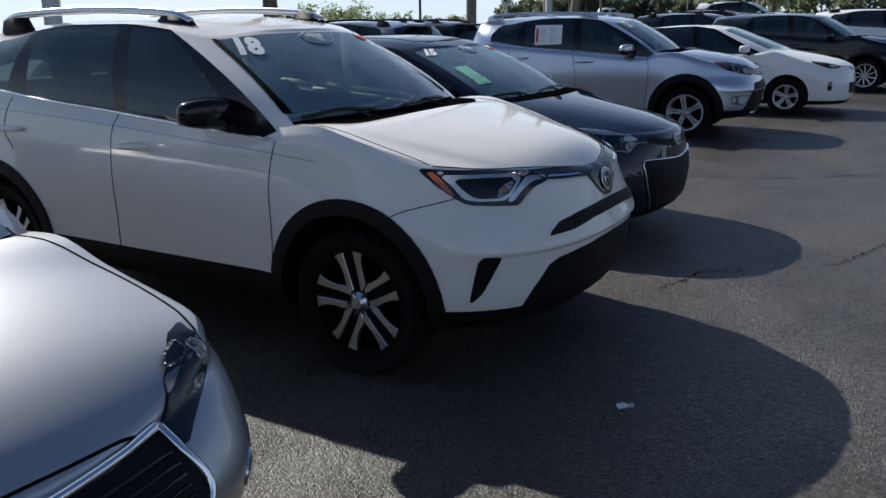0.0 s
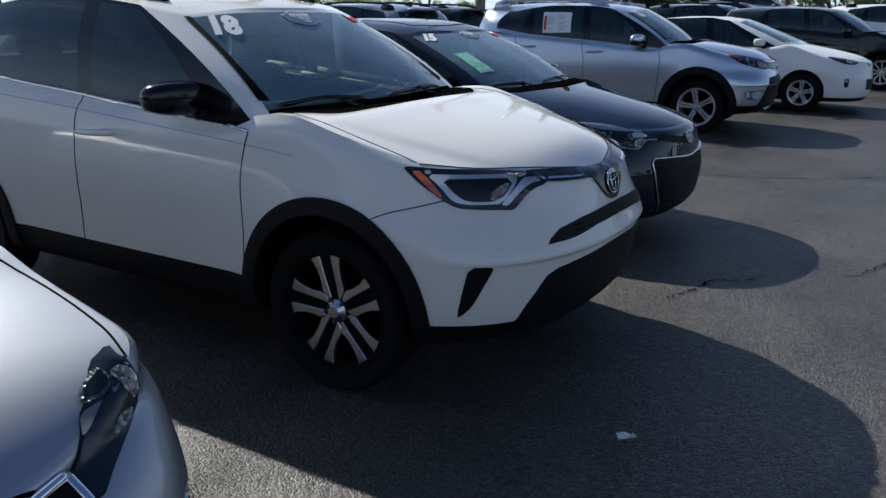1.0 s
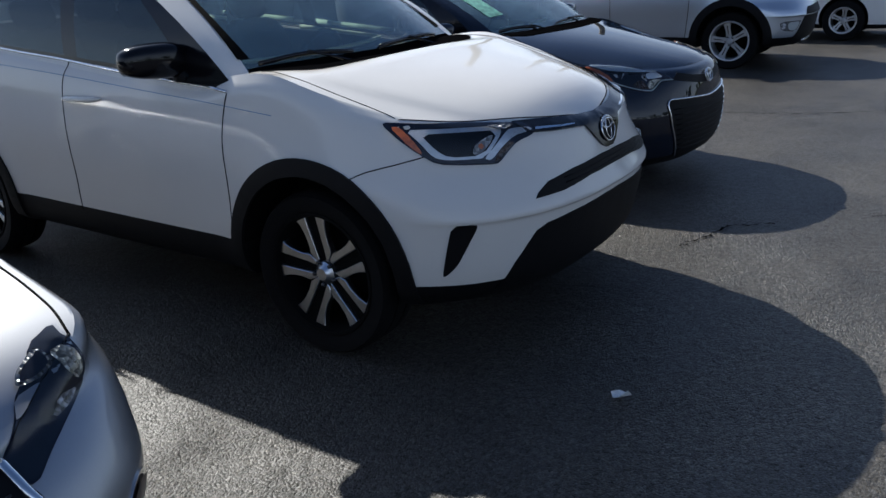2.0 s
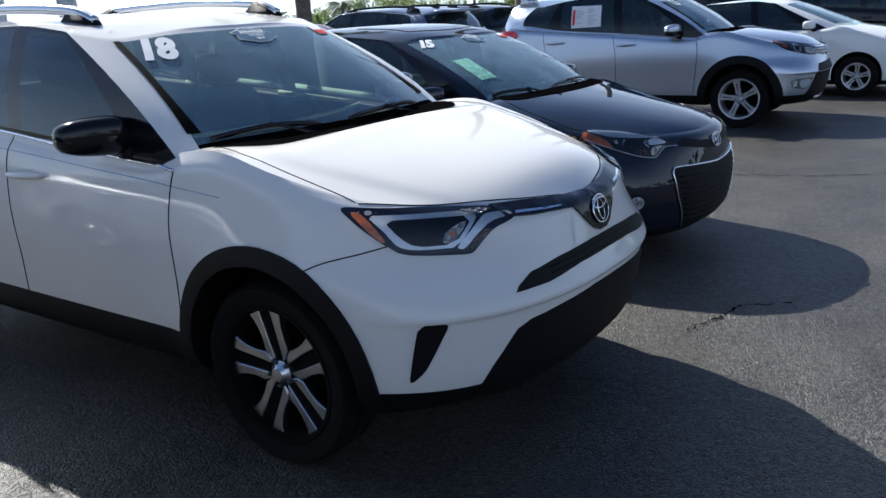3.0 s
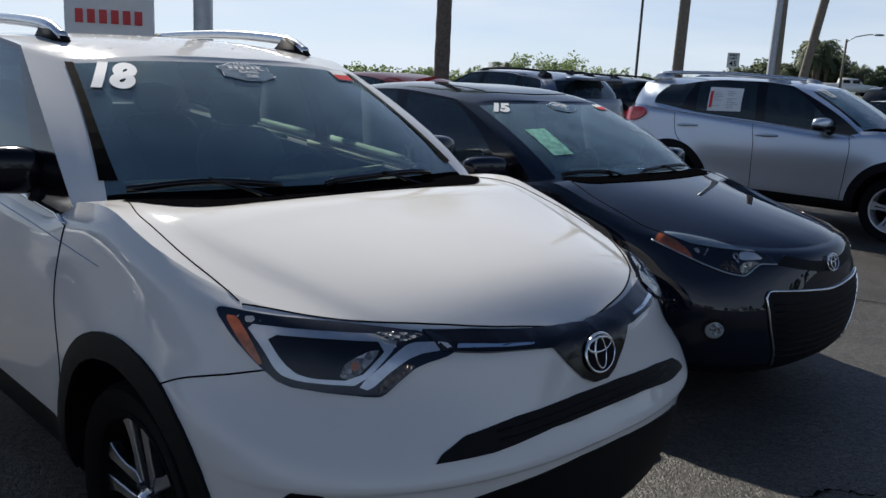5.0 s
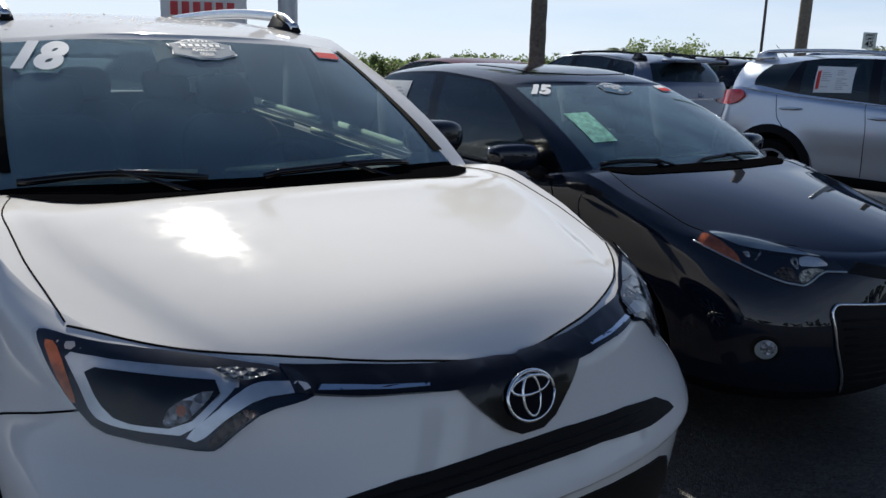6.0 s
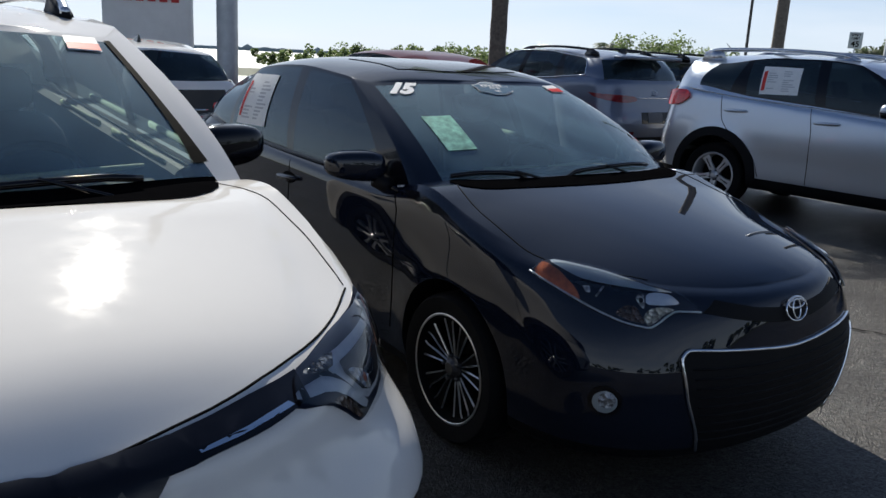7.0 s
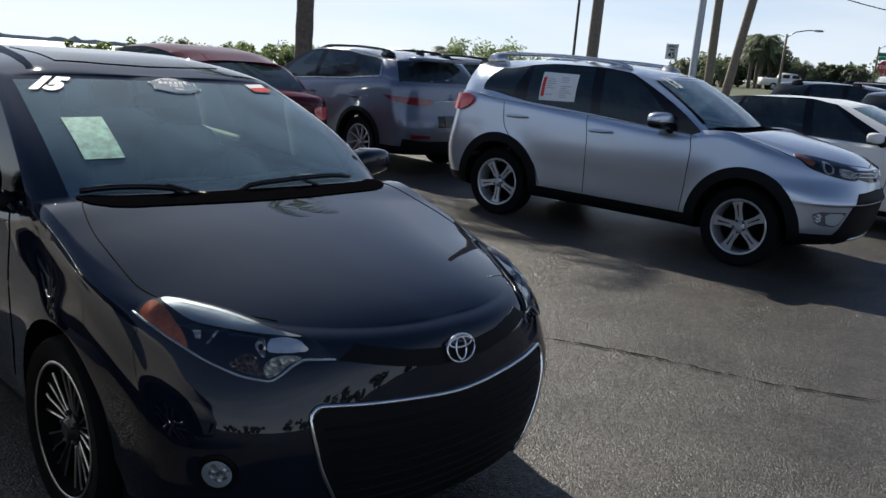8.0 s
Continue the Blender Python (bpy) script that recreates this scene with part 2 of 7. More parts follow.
M = {
    "asphalt": asphalt(),
    "crack": simple("asphalt crack", (0.008, 0.008, 0.008), 0.95, spec=0.0),
    "white": paint("pearl white paint", (0.71, 0.69, 0.655), 0.0, 0.45, 1.0, 0.10, haze=(0.04, 0.10)),
    "white2": paint("white paint", (0.78, 0.78, 0.77), 0.0, 0.4),
    "black": paint("black mica paint", (0.0055, 0.0082, 0.0172), 0.0, 0.35, 1.0, 0.0, 0.002),
    "black2": paint("black paint", (0.005, 0.0055, 0.007), 0.0, 0.3, 1.0, 0.0, 0.002),
    "silver": paint("silver metallic paint", (0.55, 0.60, 0.68), 0.85, 0.36, 1.0, 0.25),
    "liquidsilver": paint("liquid silver metallic paint", (0.40, 0.405, 0.42), 0.8, 0.42, 1.0, 0.2),
    "mineral": paint("mineral grey metallic paint", (0.14, 0.165, 0.225), 0.6, 0.35, 1.0, 0.3, 0.02),
    "red": paint("dark ruby metallic paint", (0.075, 0.004, 0.007), 0.0, 0.4, 0.6, 0.0, 0.004),
    "plastic": simple("black grained plastic", (0.005, 0.005, 0.006), 0.6, 0, 0, 0.2, 400.0, 0.15, 0.16),
    "gloss": simple("gloss black trim", (0.004, 0.004, 0.006), 0.10, 0, 0.0, spec=0.35),
    "cowl": simple("black cowl plastic", (0.003, 0.003, 0.0035), 0.9, spec=0.0),
    "seam": simple("dark panel gap", (0.004, 0.004, 0.004), 0.9, spec=0.05),
    "rubber": simple("tyre rubber", (0.005, 0.005, 0.0055), 0.8, 0, 0, 0.25, 60.0, 0.2, 0.14),
    "chrome": simple("chrome", (0.75, 0.76, 0.78), 0.08, 1.0, 0, 0.03),
    "satin": simple("satin silver plastic", (0.55, 0.57, 0.60), 0.25, 0.9, 0.3, 0.05),
    "alloy": simple("machined alloy", (0.62, 0.63, 0.65), 0.28, 1.0, 0.2, 0.06),
    "alloysilver": simple("silver painted alloy", (0.60, 0.61, 0.63), 0.32, 0.7, 0.4, 0.05),
    "alloydark": simple("dark grey alloy", (0.03, 0.03, 0.033), 0.35, 0.3, 0.4),
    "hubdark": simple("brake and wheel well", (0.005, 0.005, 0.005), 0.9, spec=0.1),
    "amber": simple("amber reflector", (0.50, 0.135, 0.038), 0.3, 0, 0.2, 0.3, 60.0),
    # lens red brightened for sun glowing through, then a copy darkened for shade
    "redlens": simple("red tail lens", (0.72, 0.018, 0.022), 0.12, 0, 1.0, 0.3, 40.0),
    "reddark": simple("dark red tail lens", (0.20, 0.010, 0.014), 0.12, 0, 1.0, 0.4, 25.0),
    "lampdark": simple("lamp housing", (0.008, 0.012, 0.026), 0.3, 0, 0.0, spec=0.15),
    "reflector": faceted("lamp reflector", (0.78, 0.80, 0.84)),
    "brow": simple("pale satin lamp brow", (0.50, 0.57, 0.63), 0.30, 0.5, 0.4, 0.06, 12.0),
    "cream": faceted("cream lamp bowl", (0.90, 0.86, 0.72)),
    "pale": simple("bright lamp reflector", (0.82, 0.84, 0.87), 0.2, 0.35, 0.5, 0.10, 60.0),
    "lampdeep": simple("deep lamp bay", (0.003, 0.004, 0.007), 0.5, 0, 0, spec=0.05),
    "lampgrain": faceted("grey grained lamp trim", (0.20, 0.20, 0.20)),
    "brownlamp": faceted("brown lamp innards", (0.16, 0.11, 0.09)),
    "recess": simple("shaded handle recess", (0.10, 0.105, 0.115), 0.5),
    "interior": simple("charcoal cabin trim", (0.045, 0.048, 0.046), 0.85, spec=0.2),
    "seatcloth": simple("grey seat cloth", (0.05, 0.05, 0.053), 0.9, 0, 0, 0.2, 200.0),
    "paper": simple("white paper", (0.80, 0.81, 0.80), 0.7, 0, 0, 0.04, spec=0.1),
    "papergreen": simple("pale green paper sheet", (0.26, 0.52, 0.41), 0.6, 0, 0, 0.45, 22.0, spec=0.1),
    "sticker": simple("white vinyl", (0.86, 0.86, 0.85), 0.5, 0, 0, 0.02, spec=0.1),
    "blue": simple("blue vinyl", (0.10, 0.22, 0.42), 0.5, 0, 0, 0.05),
    # pale colour that stands for sunlight on the dark cabin parts
    "sillcloth": simple("pale green-grey cabin trim", (0.42, 0.48, 0.33), 0.8, 0, 0, 0.1, 40.0),
    "badgefield": simple("dark blue badge print", (0.09, 0.16, 0.24), 0.6, 0, 0, 0.05, spec=0.08),
    "redvinyl": simple("red vinyl", (0.62, 0.06, 0.05), 0.5, 0, 0, 0.05, spec=0.1),
    "grey_ink": simple("grey print", (0.50, 0.51, 0.53), 0.7, 0, 0, 0.05),
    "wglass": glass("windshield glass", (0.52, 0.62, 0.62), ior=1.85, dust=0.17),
    "sglass": glass("privacy side glass", (0.08, 0.105, 0.13), gloss=(0.82, 0.92, 1.0), ior=1.5, dust=0.03),
    "bead": glass("water bead", (0.96, 0.97, 0.98)),
    "lens": glass("clear lamp lens", (0.92, 0.93, 0.94)),
    "trunk": simple("weathered palm trunk", (0.13, 0.105, 0.085), 0.9, 0, 0, 0.35, 14.0, 0.8),
    "wood": simple("weathered utility pole", (0.20, 0.17, 0.13), 0.85, 0, 0, 0.3, 10.0, 0.5),
    "steel": simple("galvanised pole", (0.42, 0.44, 0.47), 0.45, 0.6, 0, 0.12, 8.0),
    "darksteel": simple("bronze painted pole", (0.07, 0.06, 0.055), 0.5, 0.2, 0, 0.15, 8.0),
    "leaf": leaves("sea grape leaves", (0.17, 0.22, 0.085), 0.4, 1.5),
    "palmleaf": leaves("palm fronds", (0.11, 0.14, 0.075), 0.4, 0.5),
    "farleaf": leaves("far foliage", (0.14, 0.17, 0.10), 0.5, 0.4),
    "signwhite": simple("weathered white sign face", (0.70, 0.71, 0.71), 0.5, 0, 0, 0.06, 3.0),
    "signred": simple("red sign letter", (0.50, 0.035, 0.04), 0.45, 0, 0, 0.1),
    "green": simple("green street sign", (0.02, 0.20, 0.12), 0.5),
    "grass": simple("verge grass", (0.055, 0.07, 0.032), 0.9, 0, 0, 0.4, 4.0, 0.4),
    "water": simple("bay water", (0.30, 0.35, 0.38), 0.55, 0, 0, 0.1, 0.05, spec=0.2),
    # distance haze is mixed into this pale blue-grey
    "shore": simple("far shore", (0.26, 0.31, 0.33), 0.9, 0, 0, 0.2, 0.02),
}


from mathutils.bvhtree import BVHTree


# ---- mesh helpers ----
def mesh_ob(name, verts, faces, mat, parent=None, smooth=True, label=""):
    me = bpy.data.meshes.new(name)
    me.from_pydata([tuple(map(float, v)) for v in verts], [], faces)
    me.validate()
    for p in me.polygons:
        p.use_smooth = smooth
    me.materials.append(mat)
    ob = new(name, me)
    if parent is not None:
        ob.parent = parent
    if label:
        tagged(ob, label)
    return ob


def part(name, bm, mat, parent, label="", smooth=True):
    me = bpy.data.meshes.new(name)
    bm.normal_update()
    bm.to_mesh(me)
    bm.free()
    for p in me.polygons:
        p.use_smooth = smooth
    me.materials.append(mat)
    ob = new(name, me)
    if parent is not None:
        ob.parent = parent
    if label:
        tagged(ob, label)
    return ob


def flat_edges(ob, deg=35):
    """Sharp edges stay sharp where faces meet at more than deg."""
    me = ob.data
    bm = bmesh.new()
    bm.from_mesh(me)
    for e in bm.edges:
        if len(e.link_faces) == 2 and e.calc_face_angle(0) > radians(deg):
            e.smooth = False
    bm.to_mesh(me)
    bm.free()
    return ob


def empty(name, m):
    ob = new(name)
    ob.empty_display_size = 0.2
    ob.matrix_world = m
    return ob


def pchip(xs, ys, x):
    """Shape-preserving cubic through the keys; ys may have trailing axes."""
    xs, ys = np.asarray(xs, float), np.asarray(ys, float)
    x = np.clip(np.asarray(x, float), xs[0], xs[-1])
    h = np.diff(xs)
    sh = (-1,) + (1,) * (ys.ndim - 1)
    d = np.diff(ys, axis=0) / h.reshape(sh)
    m = np.zeros_like(ys)
    m[0], m[-1] = d[0], d[-1]
    if len(xs) > 2:
        w1, w2 = (2 * h[1:] + h[:-1]).reshape(sh), (h[1:] + 2 * h[:-1]).reshape(sh)
        a, b = d[:-1], d[1:]
        ok = a * b > 0
        m[1:-1] = np.where(ok, (w1 + w2) / (w1 / np.where(ok, a, 1) + w2 / np.where(ok, b, 1)), 0)
    i = np.clip(np.searchsorted(xs, x) - 1, 0, len(xs) - 2)
    t = ((x - xs[i]) / h[i]).reshape((-1,) + (1,) * (ys.ndim - 1))
    hh = h[i].reshape(t.shape)
    return (2 * t**3 - 3 * t**2 + 1) * ys[i] + (t**3 - 2 * t**2 + t) * hh * m[i] + (-2 * t**3 + 3 * t**2) * ys[i + 1] + (t**3 - t**2) * hh * m[i + 1]


def keys(k, x):
    k = np.array(k, float)
    return pchip(k[:, 0], k[:, 1], np.atleast_1d(x))


def grid_faces(K, N):
    return [(i * N + j, i * N + j + 1, (i + 1) * N + j + 1, (i + 1) * N + j) for i in range(K - 1) for j in range(N - 1)]


def lathe(profile, seg=40, axis="y"):
    """Verts and faces of a profile of (radius, along) turned round the y axis."""
    v, f = [], []
    n = len(profile)
    for i in range(seg):
        a = 2 * math.pi * i / seg
        for r, s in profile:
            v.append((r * math.cos(a), s, r * math.sin(a)))
    for i in range(seg):
        for j in range(n - 1):
            f.append((i * n + j, ((i + 1) % seg) * n + j, ((i + 1) % seg) * n + j + 1, i * n + j + 1))
    return v, f


def tube(points, radius, seg=8, closed=False, flat=1.0):
    """Verts and faces of a round bar along points; radius may be a list."""
    pts = [Vector(p) for p in points]
    n = len(pts)
    rad = radius if isinstance(radius, (list, tuple)) else [radius] * n
    v, f = [], []
    up = Vector((0, 0, 1))
    for i, p in enumerate(pts):
        d = (pts[min(i + 1, n - 1)] - pts[max(i - 1, 0)])
        d = d.normalized() if d.length > 1e-9 else Vector((1, 0, 0))
        a = d.cross(up)
        a = a.normalized() if a.length > 1e-3 else Vector((1, 0, 0))
        b = a.cross(d).normalized()
        for k in range(seg):
            t = 2 * math.pi * k / seg
            v.append(p + a * (rad[i] * math.cos(t)) + b * (rad[i] * flat * math.sin(t)))
    for i in range(n - 1):
        for k in range(seg):
            f.append((i * seg + k, i * seg + (k + 1) % seg, (i + 1) * seg + (k + 1) % seg, (i + 1) * seg + k))
    f.append(tuple(range(seg))[::-1])
    f.append(tuple((n - 1) * seg + k for k in range(seg)))
    return v, f


def box(sx, sy, sz, bev=0.0, at=(0, 0, 0), seg=2):
    bm = bmesh.new()
    bmesh.ops.create_cube(bm, size=1)
    bmesh.ops.scale(bm, vec=(sx, sy, sz), verts=bm.verts)
    if bev:
        bmesh.ops.bevel(bm, geom=bm.edges[:], offset=bev, segments=seg, profile=0.6, affect="EDGES")
    bmesh.ops.translate(bm, vec=at, verts=bm.verts)
    return bm


def blob(sx, sy, sz, e=2.6, at=(0, 0, 0), nu=20, nv=12, shear=None):
    """A rounded body (superellipsoid), for mirrors, headrests and the like."""
    def pw(c, p):
        return math.copysign(abs(c) ** p, c)
    q = 2.0 / e
    v, f = [], []
    for i in range(nv + 1):
        b = -math.pi / 2 + math.pi * i / nv
        for j in range(nu):
            a = 2 * math.pi * j / nu
            p = [sx * pw(math.cos(b), q) * pw(math.cos(a), q), sy * pw(math.cos(b), q) * pw(math.sin(a), q), sz * pw(math.sin(b), q)]
            if shear:
                p = shear(*p)
            v.append((p[0] + at[0], p[1] + at[1], p[2] + at[2]))
    for i in range(nv):
        for j in range(nu):
            f.append((i * nu + j, i * nu + (j + 1) % nu, (i + 1) * nu + (j + 1) % nu, (i + 1) * nu + j))
    return v, f


def smooth_loop(pts, rounds=2, keep=0.25):
    for _ in range(rounds):
        o = []
        for i, p in enumerate(pts):
            q = pts[(i + 1) % len(pts)]
            o.append((p[0] + (q[0] - p[0]) * keep, p[1] + (q[1] - p[1]) * keep))
            o.append((p[0] + (q[0] - p[0]) * (1 - keep), p[1] + (q[1] - p[1]) * (1 - keep)))
        pts = o
    return pts


# ---- car builder: x forward from the front axle, y to the car's left, z up ----
class Shell:
    """The outer surface of a car, onto which its trim is laid."""

    def __init__(self, verts, faces):

        self.tree = BVHTree.FromPolygons([tuple(v) for v in verts], faces)

    def cast(self, origin, way):
        # two rays a hair apart, so that none slips through the middle seam
        best = (None, None)
        far = 1e9
        for j in ((0.0004, 0.0007, 0.0003), (-0.0004, -0.0007, -0.0003)):
            p, n, _, dist = self.tree.ray_cast(Vector(origin) + Vector(j), Vector(way), 12)
            if p is not None and dist < far:
                best, far = (p, n), dist
        return best


VIEWS = {"front": ((1, 0, 0), (0, 1, 0)), "rear": ((-1, 0, 0), (0, -1, 0)), "left": ((0, 1, 0), (-1, 0, 0)), "right": ((0, -1, 0), (1, 0, 0))}


def view_axes(view):
    """Towards the viewer, the picture's u axis, and the v axis."""
    if view == "top":
        return Vector((0, 0, 1)), Vector((1, 0, 0)), Vector((0, 1, 0))
    if isinstance(view, str):
        d, u = (Vector(a) for a in VIEWS[view])
    else:
        d = Vector(view).normalized()
        u = Vector((0, 0, 1)).cross(d).normalized()
    return d, u, d.cross(u).normalized()


def lay(shell, bm, view, lift, thick, mirror=False):
    """Presses a flat mesh (u, v, depth) along the view onto the shell, lifted off it, with a rim of that thickness."""
    d, u, v = view_axes(view)
    bad = []
    for w in bm.verts:
        o = u * w.co.x + v * w.co.y + d * 6
        p, nrm = shell.cast(o, -d)
        if p is None:
            bad.append(w)
            continue
        if nrm.dot(d) < 0:
            nrm = -nrm
        w.co = p + nrm * lift
    if bad:
        good = [w for w in bm.verts if w not in set(bad)]
        if not good:
            bm.clear()
            return bm
        bmesh.ops.delete(bm, geom=bad, context="VERTS")
    if thick:
        ext = bmesh.ops.extrude_face_region(bm, geom=bm.faces[:])
        vs = [g for g in ext["geom"] if isinstance(g, bmesh.types.BMVert)]
        vset = set(vs)
        # the new copy sinks into the shell
        bm.normal_update()
        for w in vs:
            p, nrm, _, _ = shell.tree.find_nearest(w.co)
            if p is not None:
                w.co = p - (w.co - p).normalized() * thick if (w.co - p).length > 1e-6 else w.co
        bmesh.ops.recalc_face_normals(bm, faces=bm.faces)
    bm.normal_update()
    if not thick and sum(f.normal.dot(d) * f.calc_area() for f in bm.faces) < 0:
        bmesh.ops.reverse_faces(bm, faces=bm.faces)
    if mirror:
        bmesh.ops.scale(bm, vec=(1, -1, 1), verts=bm.verts)
        bmesh.ops.reverse_faces(bm, faces=bm.faces)
    return bm


def fill(outline, step=0.035, holes=()):
    """A flat sheet of small faces inside an outline of (u, v)."""
    bm = bmesh.new()
    vs = [bm.verts.new((p[0], p[1], 0)) for p in outline]
    bm.faces.new(vs)
    bmesh.ops.triangulate(bm, faces=bm.faces[:])
    us, ws = [p[0] for p in outline], [p[1] for p in outline]
    for lo, hi, no in ((min(us), max(us), (1, 0, 0)), (min(ws), max(ws), (0, 1, 0))):
        k = int((hi - lo) / step)
        for i in range(1, k + 1):
            c = lo + (hi - lo) * i / (k + 1)
            bmesh.ops.bisect_plane(bm, geom=bm.verts[:] + bm.edges[:] + bm.faces[:], plane_co=(no[0] * c, no[1] * c, 0), plane_no=no)
    return bm


def patch(car, name, outline, view, mat, lift=0.004, thick=0.003, step=0.035, parent=None, label="", both=False, mirror=False, rnd=0):
    """A trim piece of that outline pressed onto the car; both: also its mirror image as a second piece."""
    obs = []
    if rnd:
        outline = smooth_loop(outline, rnd, 0.2)
    for flip in ([False, True] if both else [mirror]):
        bm = lay(car["shell"], fill(outline, step), view, lift, thick, flip)
        if not len(bm.verts):
            bm.free()
            continue
        obs.append(part(name, bm, mat, parent[flip] if isinstance(parent, (list, tuple)) else (parent or car["root"]), label))
        flat_edges(obs[-1], 50)
    return obs


def strip(car, name, pts, view, mat, r=0.003, both=False, parent=None, label="", lift=0.0, flat=1.0, sub=6, mirror=False):
    """A thin bar pressed onto the car along a line of (u, v): panel gaps, chrome lines."""
    d, u, v = view_axes(view)
    k = np.linspace(0, len(pts) - 1, (len(pts) - 1) * sub + 1)
    pp = pchip(np.arange(len(pts)), np.array(pts, float), k)
    line = []
    for a, b in pp:
        p, nrm = car["shell"].cast(u * float(a) + v * float(b) + d * 6, -d)
        if p is not None:
            if nrm.dot(d) < 0:
                nrm = -nrm
            line.append(p + nrm * lift)
    if len(line) < 2:
        return []
    obs = []
    for flip in ([False, True] if both else [mirror]):
        l2 = [Vector((p.x, -p.y, p.z)) for p in line] if flip else line
        vv, ff = tube(l2, r, 6, flat=flat)
        obs.append(mesh_ob(name, vv, ff, mat, parent[flip] if isinstance(parent, (list, tuple)) else (parent or car["root"]), True, label))
    return obs


def text_patch(car, name, txt, at, size, view, mat, parent=None, lift=0.006, turn=0.0, bold=0.012, slant=0.0, wide=1.0):
    """Lettering pressed onto the car at (u, v)."""
    cu = bpy.data.curves.new("lettering", "FONT")
    cu.body, cu.size, cu.align_x, cu.align_y, cu.offset, cu.shear = txt, size, "CENTER", "CENTER", bold * size, slant
    tmp = new("lettering", cu)
    me = bpy.data.meshes.new_from_object(tmp.evaluated_get(bpy.context.evaluated_depsgraph_get()))
    bpy.data.objects.remove(tmp)
    bpy.data.curves.remove(cu)
    bm = bmesh.new()
    bm.from_mesh(me)
    bpy.data.meshes.remove(me)
    c, s = math.cos(radians(turn)), math.sin(radians(turn))
    for w in bm.verts:
        x, y = w.co.x * wide, w.co.y
        w.co = (at[0] + c * x - s * y, at[1] + s * x + c * y, 0)
    for no in ((1, 0, 0), (0, 1, 0)):
        i = 0 if no[0] else 1
        lo, hi = min(w.co[i] for w in bm.verts), max(w.co[i] for w in bm.verts)
        for k in range(1, 9):
            q = lo + (hi - lo) * k / 9
            bmesh.ops.bisect_plane(bm, geom=bm.verts[:] + bm.edges[:] + bm.faces[:], plane_co=(no[0] * q, no[1] * q, 0), plane_no=no)
    lay(car["shell"], bm, view, lift, 0)
    return part(name, bm, mat, parent or car["root"])


def half_loop(zk, F, c, p, W, R, cr, pr, barrel, nf=16, ns=56, nr=12):
    a = np.linspace(0, math.pi / 2, nf)
    fx, fy = F - c * (1 - np.cos(a)), W * np.sin(a) ** p
    sx = np.linspace(F - c, R + cr, ns + 2)[1:-1]
    sy = np.full(ns, W)
    a = np.linspace(math.pi / 2, 0, nr)
    rx, ry = R + cr * (1 - np.cos(a)), W * np.sin(a) ** pr
    x, y = np.r_[fx, sx, rx], np.r_[fy, sy, ry]
    xm, h = (F + R) / 2, (F - R) / 2
    y = y * (1 - barrel * ((x - xm) / h) ** 2)
    return np.stack([x, y, keys(zk, x)], 1)


